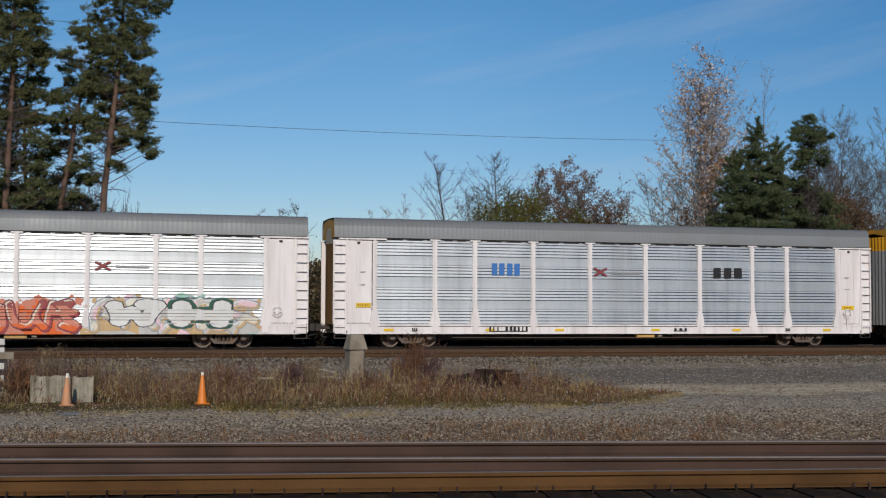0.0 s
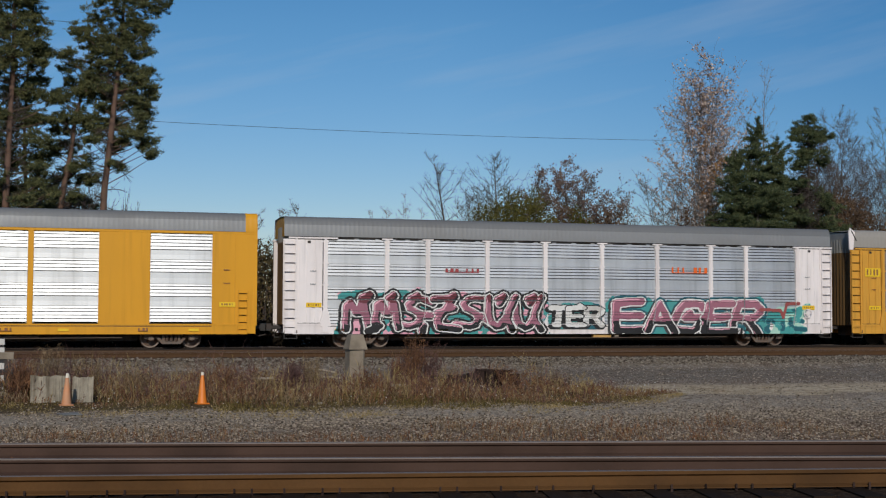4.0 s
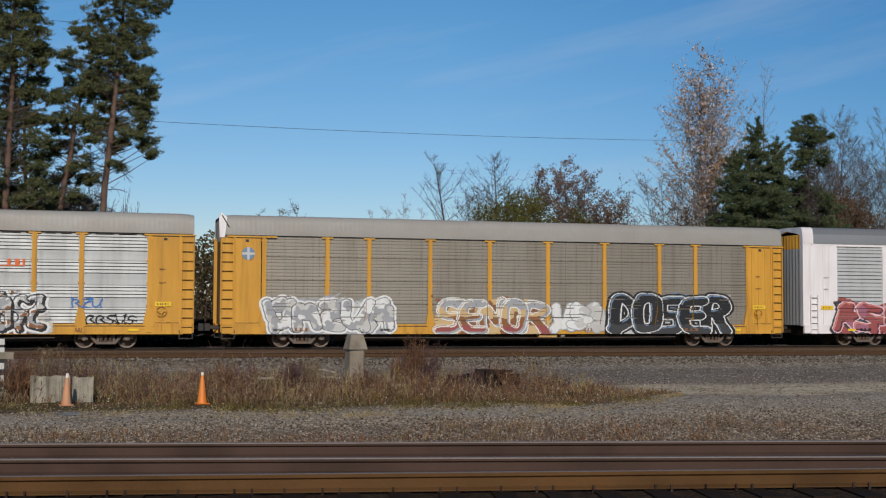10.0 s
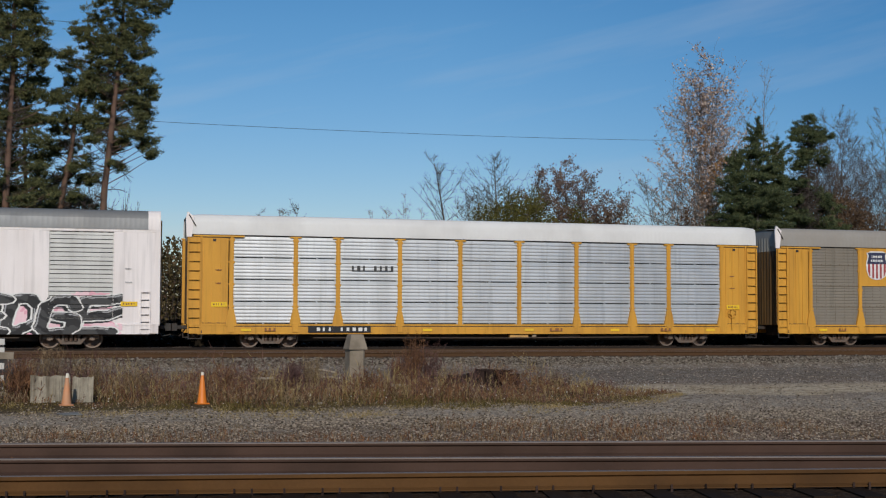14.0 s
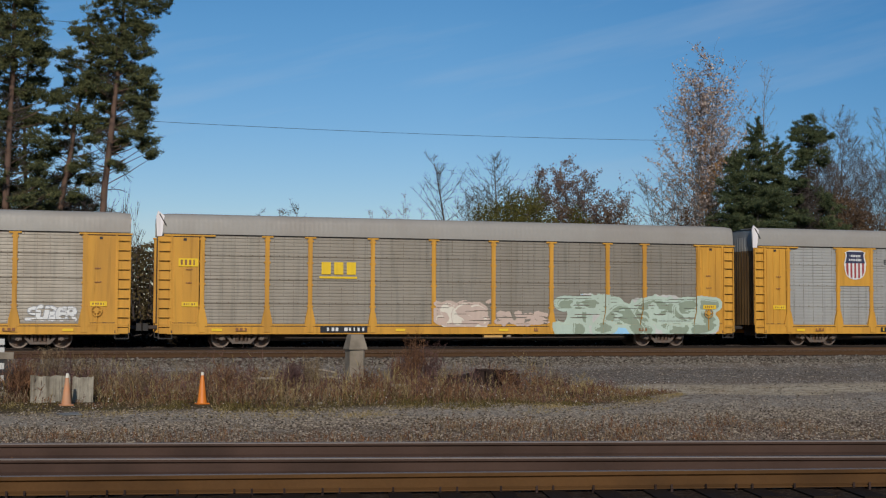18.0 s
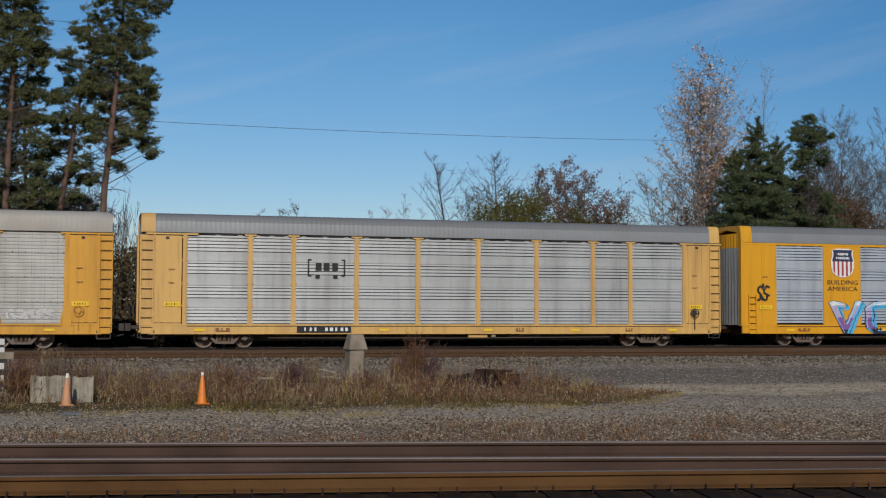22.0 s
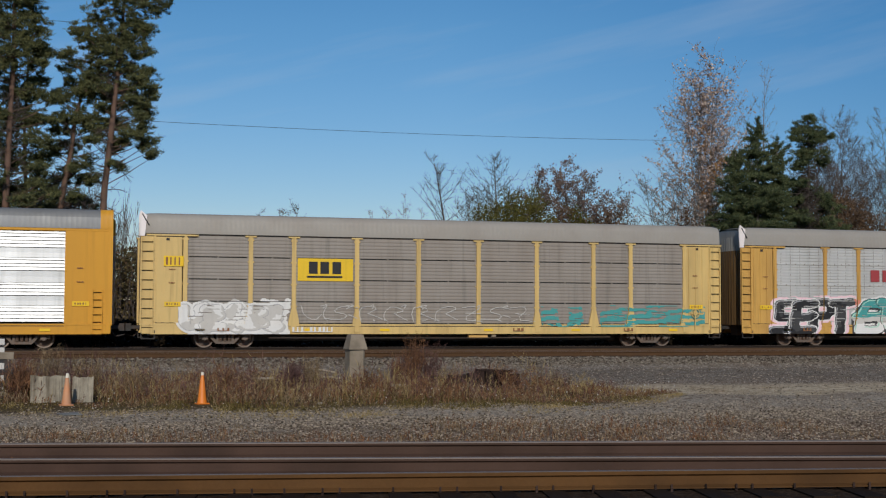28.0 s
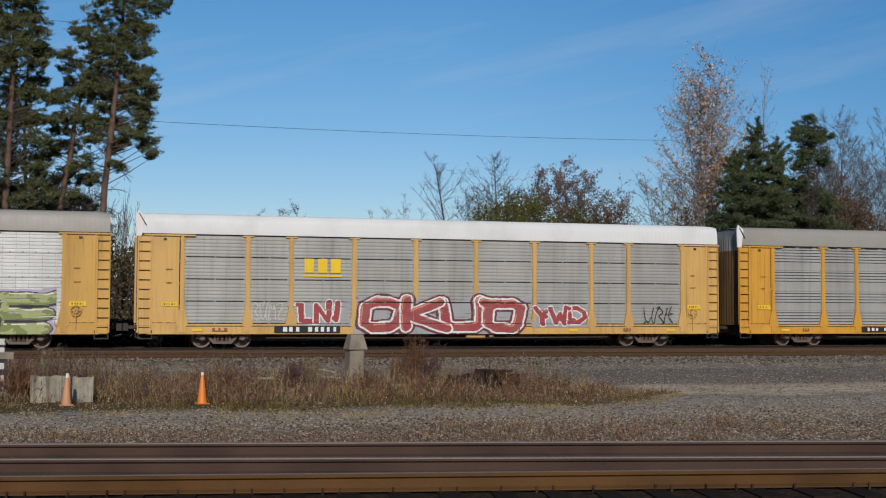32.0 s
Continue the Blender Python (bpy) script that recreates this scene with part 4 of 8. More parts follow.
def shield(car, surf, x0, x1, z0, z1):
    def shade(X, Z):
        u, v = np.abs((X - x0) / (x1 - x0) * 2 - 1), (Z - z0) / (z1 - z0)
        way = [0, 0.04, 0.14, 0.34, 0.58, 0.74, 0.85, 0.93, 0.95, 1.0]
        half = np.interp(v, way, [0.12, 0.50, 0.80, 0.96, 1.0, 0.88, 0.86, 0.95, 0.80, 0.55])
        out = np.where(u < half, 0, -1)
        core = (u < half - 0.10) & (v > 0.05) & (v < 0.95)
        out = np.where(core, np.where(v > 0.56, 1, np.where(np.floor((u + 0.1) * 5.5).astype(int) % 2 == 0, 2, 0)), out)
        bar = (((v > 0.77) & (v < 0.85) & (u < 0.46)) | ((v > 0.63) & (v < 0.71) & (u < 0.58))) & (((X - x0) / (x1 - x0) * 13) % 1.0 < 0.72)
        return np.where(bar, 0, out)
    return decal(car, "shield_emblem", "striped shield emblem with dark blue top and white edge", x0, x1, z0, z1, ["white", "navy", "red"], shade, surf, 0.022, 0.034)


def crest(car, surf, x0, x1, z0, z1):
    def shade(X, Z):
        u, v = (X - x0) / (x1 - x0) * 2 - 1, (Z - z0) / (z1 - z0)
        r = np.hypot(u / 0.92, (v - 0.60) / 0.40)
        out = np.where((r < 1.0) & (r > 0.82), 0, -1)
        out = np.where((r < 0.7) & (np.abs(u) < 0.42) & (v > 0.70) & (v < 0.85), 0, out)
        out = np.where((np.abs(u) < 0.26 - 0.4 * np.abs(v - 0.48)) & (np.abs(v - 0.48) < 0.10), 0, out)
        out = np.where((np.abs(u) < 0.5) & (np.abs(np.abs(u) - 0.46) < 0.06) & (v > 0.36) & (v < 0.7), 0, out)
        out = np.where((v < 0.17) & (v > 0.02) & (np.abs(u) > 0.55), 0, out)
        return np.where((v < 0.20) & (v > 0.05) & (np.abs(u) < 0.6) & ((v > 0.17) | (v < 0.08) | (np.abs(v - 0.12) < 0.02)), 0, out)
    return decal(car, "crest_emblem", "round dark crest emblem with ribbon", x0, x1, z0, z1, ["black"], shade, surf, 0.026, 0.034)


def lettering(car, text, x, z, size, color, y, width=0.0):
    """Readable words, as thin solid letters."""
    cu = bpy.data.curves.new("lettering", "FONT")
    cu.body, cu.size, cu.extrude, cu.align_x, cu.resolution_u = text, size, 0.004, "CENTER", 2
    tmp = bpy.data.objects.new("lettering", cu)
    scene.collection.objects.link(tmp)
    me = bpy.data.meshes.new_from_object(tmp.evaluated_get(bpy.context.evaluated_depsgraph_get()))
    bpy.data.objects.remove(tmp)
    me.materials.clear()
    me.materials.append(paint(color))
    ob = part("lettering", me, car, (x, y, z))
    ob.rotation_euler = (math.pi / 2, 0, 0)
    if width:
        xs = [p.co.x for p in me.vertices]
        k = width / (max(xs) - min(xs))
        me.transform(Matrix.Diagonal((k, 1, 1, 1)))
    return ob


def underframe(car, mat):
    g = shared("underframe", lambda: Geo().box(-13.3, 13.3, -0.32, 0.32, 0.42, 0.95, BLACK_STEEL, 0.03).box(-8.7, 8.7, -0.34, 0.34, 0.20, 0.5, BLACK_STEEL, 0.03).box(-13.4, 13.4, -1.38, 1.38, 0.90, 0.98, BLACK_STEEL)
               .box(-8.4, 8.4, -1.2, -0.9, 0.50, 0.9, BLACK_STEEL).box(-8.4, 8.4, 0.9, 1.2, 0.50, 0.9, BLACK_STEEL).mesh("underframe"))
    part("underframe", g, car)
    gear = shared("brake_gear", lambda: Geo().tube((-8.2, -1.40, 0.36), (1.2, -1.40, 0.34), 0.017, 0.017, TRUCK_STEEL, 6).tube((1.2, -1.40, 0.34), (8.0, -1.38, 0.38), 0.017, 0.017, TRUCK_STEEL, 6).box(1.0, 1.9, -1.42, -1.18, 0.36, 0.50, YELLOW_PEACH, 0.02).box(2.1, 2.3, -1.42, -1.2, 0.40, 0.50, PALE_WOOD).tube((-2.2, -0.9, 0.45), (-1.4, -0.9, 0.45), 0.16, 0.16, BLACK_STEEL, 10)
                  .box(1.4, 2.3, -1.15, -0.8, 0.30, 0.55, BLACK_STEEL, 0.03).tube((3.0, -1.1, 0.42), (4.6, -1.1, 0.42), 0.05, 0.05, TRUCK_STEEL, 8).mesh("brake_gear"))
    part("brake_gear", gear, car)
    for s in (-1, 1):
        truck(car, s * 10.08)
        c = part("coupler", shared("coupler", coupler_mesh), car, (s * 13.55, 0, 0))
        if s < 0:
            c.rotation_euler = (0, 0, math.pi)


def side_sill(car, side, mat, marks, spots):
    # a thin proud black strip stands for the shadowed gap under the ledge
    g = shared(("sill", mat.name), lambda: Geo().box(-HALF + 0.1, HALF - 0.1, -0.12, 0.0, SILL_Z, PANEL_Z, mat, 0.02).box(-HALF + 0.1, HALF - 0.1, -0.14, 0.0, PANEL_Z - 0.075, PANEL_Z, mat).box(-11.75, 11.75, -0.123, -0.10, PANEL_Z - 0.112, PANEL_Z - 0.078, BLACK_STEEL).box(-13.3, 13.3, -0.135, 0.0, SILL_Z - 0.012, SILL_Z + 0.022, mat).mesh("side_sill"))
    s = part("side_sill", g, car, (0, side * 1.41, 0))
    if side > 0:
        s.rotation_euler = (0, 0, math.pi)
    if marks:
        m = shared("reflector", lambda: Geo().box(-0.22, 0.22, -0.008, 0.0, 0, 0.11, paint("yellow")).mesh("reflector"))
        for x in spots:
            part("reflector", m, s, (x, -0.145, 0.66))
    return s


def post_car(name, label, frame_mat, screen, style, roof_mat, eave=4.86, top=5.78, taper=True, solid_bay=None, flare=True, trim=None):
    """An enclosed autorack with outside posts, corner ladders and louvred side screens."""
    car = tagged(new(name), label, "freight car", "freight train cars")
    underframe(car, frame_mat)
    h = eave - 0.04 - PANEL_Z
    edges = sorted([-END_1, END_1] + [s * p for p in POSTS_1 for s in (-1, 1)])
    for side in (-1, 1):
        side_sill(car, side, frame_mat, True, (-11.2, -6.4, -3.0, 1.9, 6.2, 11.2))
        for a, c in zip(edges[:-1], edges[1:]):
            w = round(c - a - 0.16, 2)
            if solid_bay is not None and side < 0 and abs((a + c) / 2 - solid_bay) < 0.8:
                part("emblem_plate", shared(("plate", w, frame_mat.name), lambda: Geo().box(-w / 2, w / 2, -0.06, 0.02, 1.95, h, frame_mat).mesh("emblem_plate")), car, ((a + c) / 2, -1.44, PANEL_Z))
            o = part("side_screen", shared(("screen", style, w, round(h, 2), screen.name), lambda: panel_mesh(style, w, h, screen)), car, ((a + c) / 2, side * 1.44, PANEL_Z))
            if side > 0:
                o.rotation_euler = (0, 0, math.pi)
        for k, x in enumerate(edges):
            wide = 0.0 if not flare else 1.0 if abs(x) > 7 else 0.8 if abs(x) > 4 else 0.0
            o = part("post", shared(("post", frame_mat.name, eave, wide), lambda: post_mesh(PANEL_Z, eave - 0.03, frame_mat, wide)), car, (x, side * 1.415, PANEL_Z))
            if side > 0:
                o.rotation_euler = (0, 0, math.pi)
        for e in (-1, 1):
            key = ("corner", frame_mat.name, eave)
            o = part("corner_plate", shared(key, lambda: Geo().box(-0.62, 0.56, -0.06, 0.03, 0, eave - 0.10 - PANEL_Z, frame_mat).box(-0.50, -0.30, -0.085, -0.05, 0.05, eave - 0.2 - PANEL_Z, frame_mat)
                                            .box(-0.14, 0.06, -0.085, -0.05, 0.05, eave - 0.2 - PANEL_Z, frame_mat).box(0.22, 0.42, -0.085, -0.05, 0.05, eave - 0.2 - PANEL_Z, frame_mat).box(-0.95, 1.25, -0.11, 0.0, eave - 0.10 - PANEL_Z, eave - 0.03 - PANEL_Z, frame_mat)
                                            .box(-0.60, 1.20, -0.075, 0.0, eave - 0.135 - PANEL_Z, eave - 0.10 - PANEL_Z, BLACK_STEEL).box(-0.12, 0.02, -0.10, -0.05, eave - 0.30 - PANEL_Z, eave - 0.19 - PANEL_Z, BLACK_STEEL)
                                            .box(-0.62, 0.56, -0.07, -0.03, 0.03, 0.06, BLACK_STEEL).mesh("corner_plate")),
                     car, (e * 12.55, side * 1.44, PANEL_Z))
            part("ladder_plate", shared(("lplate", frame_mat.name, eave), lambda: Geo().box(-0.28, 0.28, -0.03, 0.03, 0, eave - 0.12 - PANEL_Z, frame_mat).box(-0.30, -0.285, -0.05, 0.0, 0, eave - 0.12 - PANEL_Z, BLACK_STEEL).mesh("ladder_plate")),
                 car, (e * 13.47, side * 1.46, PANEL_Z))
            if side > 0:
                o.rotation_euler = (0, 0, math.pi)
            ladder(car, e * 13.45, side, 0.60, eave - 0.18, frame_mat, 10, 0.56)
            part("corner_post", shared(("cpost", frame_mat.name, eave), lambda: Geo().box(-0.04, 0.04, -0.10, 0.10, 0, eave - 0.1 - PANEL_Z, frame_mat).mesh("corner_post")), car, (e * 13.14, side * 1.43, PANEL_Z))
            part("step", shared(("step", frame_mat.name), lambda: Geo().box(-0.30, 0.30, -0.04, 0.0, -0.02, 0.02, BLACK_STEEL).box(-0.30, -0.26, -0.04, 0.0, 0, 0.35, BLACK_STEEL).box(0.26, 0.30, -0.04, 0.0, 0, 0.35, BLACK_STEEL).mesh("step")),
                 car, (e * 13.4, side * 1.50, 0.34))
    wheel_mat = BLACK_STEEL if eave > 4.9 else frame_mat
    bw = shared(("brake_wheel", wheel_mat.name), lambda: Geo().lathe([(0.20, -0.03), (0.23, -0.03), (0.23, 0.0), (0.20, 0.0), (0.20, -0.03)], wheel_mat, 16, axis="y").box(-0.2, 0.2, -0.025, -0.005, -0.025, 0.025, wheel_mat)
                .box(-0.025, 0.025, -0.025, -0.005, -0.2, 0.2, wheel_mat).box(-0.09, 0.09, -0.02, 0.08, -0.10, 0.12, wheel_mat).box(-0.02, 0.02, 0.0, 0.03, -0.8, -0.1, wheel_mat).mesh("brake_wheel"))
    part("brake_wheel", bw, car, (12.35, -1.60, 1.52), "hand brake wheel")
    part("roof", shared(("roof1", roof_mat.name, eave, top, taper, bool(trim)), lambda: roof_mesh(top, eave, roof_mat, taper, trim)), car)
    part("eave_gap", shared(("gap", eave), lambda: Geo().box(-13.2, 13.2, -1.46, 1.46, eave - 0.06, eave + 0.02, BLACK_STEEL).mesh("eave_gap")), car)
    for e in (-1, 1):
        o = part("end_door", shared(("door1", eave), lambda: end_door_mesh(5.30, GALV_GREY, DOOR_BROWN, 4.62)), car, (e * 13.42, 0, 0), "brown corrugated end doors with bare metal tops")
        if e > 0:
            o.rotation_euler = (0, 0, math.pi)
        hood = shared("hood", lambda: Geo().prism([(-0.30, 4.74), (-0.08, 4.74), (-0.02, 5.30), (0.02, 5.62), (-0.26, 5.84), (-0.34, 5.60)], -1.545, -1.46, WHITE_PAINT, "y").tube((0.10, -1.55, 5.20), (-0.20, -1.55, 5.70), 0.025, 0.025, BLACK_STEEL, 6).mesh("end_hood"))
        if taper:
            o = part("end_hood", hood, car, (e * 13.5, 0, 0), "bare metal end hood with black strut")
            if e > 0:
                o.rotation_euler = (0, 0, math.pi)
                o.location.y = 0.0
        o = part("gable", shared(("gable", top, eave, roof_mat.name, taper), lambda: gable_mesh(eave + (top - eave) * (0.92 if taper else 1.0), eave, GALV_GREY if taper else YELLOW)), car, (e * (HALF - 0.12), 0, 0))
    rows = np.array(edges)
    BARE[car.name] = slot_mask(style, h, PANEL_Z, edges, END_1)

    def surf(X, Z):
        foot = np.interp(Z - PANEL_Z, [0.0, 0.18, 0.66], [0.25, 0.23, 0.12]) if flare else 0.12
        near = np.min(np.abs(X[..., None] - rows), -1) < np.where(np.abs(X) > 3, foot, 0.12)
        y = np.where(np.abs(X) > END_1, -1.517, -1.471)
        y = np.where((X > -9.0) & (X < -7.15) & (Z > 2.9), -1.503, y) if solid_bay is not None else y
        return np.where(near, -1.568 if flare else -1.542, np.where(Z < PANEL_Z, -1.556, y))
    return car, surf


FLUSH = ((-11.76, -9.13), (-7.0, -4.36), (-4.12, -1.56), (-1.32, 1.32), (1.56, 4.12), (4.36, 7.0), (9.13, 11.76))


def flush_car(name, label, frame_mat, screen, roof_mat, eave=5.0, top=5.86, style="banded", door_top=None):
    """A newer autorack with framed screens, plain side bays, short ladders and tall end doors."""
    car = tagged(new(name), label, "freight car", "freight train cars")
    underframe(car, frame_mat)
    h = eave - 0.09 - PANEL_Z - 0.06
    for side in (-1, 1):
        side_sill(car, side, frame_mat, True, (-11.0, -5.6, 5.6, 11.0))
        top_rail = part("top_rail", shared(("toprail", frame_mat.name, eave), lambda: Geo().box(-13.55, 13.55, -0.10, 0.05, 0, 0.14, frame_mat, 0.02).mesh("top_rail")), car, (0, side * 1.41, eave - 0.12))
        for a, c in FLUSH:
            w = round(c - a, 2)
            o = part("side_screen", shared(("screen", style, w, round(h, 2), screen.name), lambda: panel_mesh(style, w, h, screen)), car, ((a + c) / 2, side * 1.45, PANEL_Z + 0.06))
            if side > 0:
                o.rotation_euler = (0, 0, math.pi)
        for x in (-4.24, -1.44, 1.44, 4.24):
            o = part("post", shared(("barpost", frame_mat.name, eave), lambda: bar_post_mesh(PANEL_Z, eave - 0.1, frame_mat)), car, (x, side * 1.43, PANEL_Z))
            if side > 0:
                o.rotation_euler = (0, 0, math.pi)
        for x, w in ((-8.065, 2.13), (8.065, 2.13), (-12.66, 1.8), (12.66, 1.8)):
            o = part("plain_bay", shared(("bay", w, frame_mat.name, eave), lambda: Geo().box(-w / 2, w / 2, -0.07, 0.03, 0, eave - 0.1 - PANEL_Z, frame_mat).mesh("plain_bay")), car, (x, side * 1.43, PANEL_Z))
            if side > 0:
                o.rotation_euler = (0, 0, math.pi)
            for q in (-w / 2 + 0.03, w * 0.05):
                part("seam", shared(("seam", frame_mat.name, eave), lambda: Geo().box(-0.018, 0.018, -0.085, -0.06, 0.02, eave - 0.14 - PANEL_Z, frame_mat).mesh("seam")), o, (q, 0, 0))
        for e in (-1, 1):
            ladder(car, e * 13.1, side, 0.56, 2.45, frame_mat, 6, 0.44)
    part("roof", shared(("roof2", roof_mat.name, eave, top, frame_mat.name), lambda: roof_mesh(top, eave, roof_mat, False, frame_mat)), car)
    for e in (-1, 1):
        part("end_arch", shared(("arch", frame_mat.name, top, eave), lambda: Geo().prism([(-1.52, 0.9), (-1.28, 0.9), (-1.26, 5.3), (-1.1, 5.5), (0, top - 0.18), (1.1, 5.5), (1.26, 5.3), (1.28, 0.9), (1.52, 0.9), (1.52, eave + 0.1),
                                                                                    (1.49, 5.45), (1.42, 5.72), (1.26, top - 0.04), (0, top), (-1.26, top - 0.04), (-1.42, 5.72), (-1.49, 5.45), (-1.52, eave + 0.1)], -0.09, 0.09, frame_mat).mesh("end_arch")),
             car, (e * 13.62, 0, 0))
        o = part("end_door", shared(("door2", frame_mat.name), lambda: end_door_mesh(5.45, door_top or frame_mat, GALV, 4.75)), car, (e * 13.55, 0, 0), "tall corrugated metal end doors")
        if e > 0:
            o.rotation_euler = (0, 0, math.pi)

    panel_bare = slot_mask(style, h, PANEL_Z + 0.06, (-4.24, -1.44, 1.44, 4.24), 11.76)
    BARE[car.name] = lambda X, Z: panel_bare(X, Z) & ~((np.abs(X) > 6.95) & (np.abs(X) < 9.15))

    def surf(X, Z):
        y = np.full(X.shape, -1.507)
        for a, c in FLUSH:
            y = np.where((X > a) & (X < c) & (Z > PANEL_Z + 0.06), -1.482, y)
        for x in (-4.24, -1.44, 1.44, 4.24):
            y = np.where(np.abs(X - x) < 0.14, -1.527, y)
        return np.where(Z < PANEL_Z, -1.552, y)
    return car, surf
# ---- the train, car by car from its head ----
TRAIN = []


def join(pair):
    TRAIN.append(pair[0])
    return pair


def crossed_mark(car, surf, x0, x1, z0, z1):
    """A red saltire with a dark edge, and a line of small dark lettering bars after it."""
    xm = x0 + (z1 - z0) * 1.7

    def shade(X, Z):
        u, v = (X - x0) / (xm - x0), (Z - z0) / (z1 - z0)
        d = np.minimum(np.abs(u - v), np.abs(u + v - 1)) + 0.35 * np.maximum(0, np.abs(v - 0.5) - 0.42)
        return np.where((u < 0) | (u > 1), -1, np.where(d < 0.10, 0, np.where(d < 0.17, 1, -1)))
    decal(car, "saltire_mark", "red crossed mark with dark edges", x0, xm, z0, z1, ["red", "black"], shade, surf, 0.02, 0.034)
    bars(car, surf, "stencil", "small black lettering", xm + 0.06, x1, z0 + 0.12, z1 - 0.14, "grey", 12)


def number_plate(car, surf, x0, x1, z0=0.60, z1=0.88):
    bars(car, surf, "number_plate", "black plate with pale lettering bars", x0, x1, z0, z1, "white", 10, "black")


def stencils(car, surf, seed, color="brown", left=True, right=True, dark="brown"):
    """Small data panels and consolidated stencils near the corners and along the sill."""
    r = random.Random(seed)
    for e in (-1, 1):
        if (e < 0 and left) or (e > 0 and right):
            x = e * 12.4
            for z in (3.3, 2.72):
                bars(car, surf, "stencil", "small stencilled data", x - 0.18, x + 0.16, z, z + 0.05, color, 3)
            bars(car, surf, "stencil", "yellow inspection panel", x - 0.25, x + 0.3, 1.72, 1.92, "brown", 5, "yellow")
    for x in (-10.4, 8.6, 3.1):
        bars(car, surf, "stencil", "small sill stencil", x + r.uniform(-0.3, 0.3), x + 0.55, 0.66, 0.80, dark, 3)


AUTORACK = "autorack_car"
# car with orange and tan graffiti
car, surf = join(post_car(AUTORACK, "white framed autorack car with silver louvred sides and orange graffiti", WHITE_PAINT, GALV, "banded", ROOF_GREY, taper=False))
graffiti(car, surf, "orange and salmon spray piece", -6.0, 4.2, 0.56, 2.02, 7, ("orange", "salmon", "salmon", "dusty_red"), "maroon", "", ("orange", "salmon", "orange"), 0.17, 0.035, seed=11, mode="bands", inner="cream", deep="red")
graffiti(car, surf, "pale tan and white block letters", 4.2, 11.5, 0.54, 2.14, 5, ("cream", "pale", "light_pink"), "slate_blue", "", ("mint", "pale", "tan", "light_pink"), 0.17, 0.03, seed=12, inner="white", deep="tan")
graffiti(car, surf, "white block letter with dark edges", 4.9, 7.5, 0.86, 1.98, "W", ("white",), "charcoal", "", (), 0.24, 0.04, seed=13, thick=0.62)
graffiti(car, surf, "white block letter with dark green edges", 7.8, 10.3, 0.80, 1.98, "H", ("white",), "charcoal", "dark_green", (), 0.25, 0.04, seed=14, thick=0.62)
crossed_mark(car, surf, 4.6, 6.9, 3.24, 3.62)
# clean white car
car, surf = join(post_car(AUTORACK, "clean white framed autorack car with silver louvred sides", WHITE_PAINT, GALV, "banded", ROOF_GREY, taper=False))
logo(car, surf, -6.38, -4.89, 3.24, 3.79, "blue", 4, under=False, label="blue block-shaped owner emblem")
logo(car, surf, 4.92, 6.60, 3.22, 3.73, "black", 3, under=False, label="black block-shaped railway emblem")
crossed_mark(car, surf, -1.25, 1.2, 3.24, 3.64)
bars(car, surf, "stencil", "black running number bars", -6.7, -4.5, 0.64, 0.86, "black", 11)
stencils(car, surf, 2, "grey", dark="black")
# plain yellow shield car
car, surf = join(flush_car(AUTORACK, "deep yellow autorack car with framed silver screens and shield emblem", YELLOW_DEEP, GALV, ROOF_GREY))
shield(car, surf, -8.72, -7.38, 3.36, 4.80)
lettering(car, "BUILDING", -8.05, 3.02, 0.32, "black", -1.515, 1.72)
lettering(car, "AMERICA", -8.05, 2.70, 0.32, "black", -1.515, 1.72)
number_plate(car, surf, -6.22, -4.11)
logo(car, surf, 1.9, 2.8, 0.60, 0.82, "red", 3, under=False)
stencils(car, surf, 3)
# white car with plum and teal graffiti
car, surf = join(post_car(AUTORACK, "white framed autorack car with large plum and teal graffiti", WHITE_PAINT, GALV, "banded", ROOF_GREY, taper=False))
graffiti(car, surf, "plum, black and white spray piece on teal", -11.3, -1.4, 0.50, 2.45, 7, ("black", "plum", "plum", "maroon"), "white", "black", ("teal", "pink", "teal", "dark_teal"), 0.17, 0.06, "black", seed=21, inner="pink", deep="black", mode="bands")
graffiti(car, surf, "white and black throw-up over teal", -1.4, 1.6, 0.80, 1.90, "TER", ("white", "white", "pale"), "black", "", ("dark_teal", "teal", "dark_teal"), 0.12, 0.05, "black", seed=25, jag=0.3, thick=0.8)
graffiti(car, surf, "plum and black spray letters with white outlines", 1.75, 10.1, 0.46, 2.20, "EAGER", ("black", "black", "plum", "plum", "plum"), "white", "dark_teal", ("dark_teal", "teal", "dark_teal"), 0.19, 0.065, "charcoal", seed=22, mode="bands", lean=0.16, inner="pink")
graffiti(car, surf, "teal cloud at the end of a spray piece", 9.9, 12.4, 0.56, 1.85, 2, ("teal", "dark_teal"), "teal", "", ("teal", "mint", "dark_teal"), 0.12, 0.03, seed=23)
decal(car, "graffiti", "dark red sprayed chevron line", 9.7, 12.0, 1.15, 2.15, ["dusty_red"],
      lambda X, Z: np.where(seg_distance(X, Z, [[(9.8, 1.70), (10.9, 1.68), (11.05, 1.32), (11.25, 2.0), (11.88, 2.02)]], False) < 0.075, 0, -1), surf, CELL, 0.03)
bars(car, surf, "stencil", "orange sprayed lettering bars", 4.7, 7.0, 3.45, 3.72, "orange", 8)
bars(car, surf, "stencil", "small red lettering", -6.6, -4.6, 3.34, 3.52, "red", 8)
stencils(car, surf, 4, "grey", dark="black")
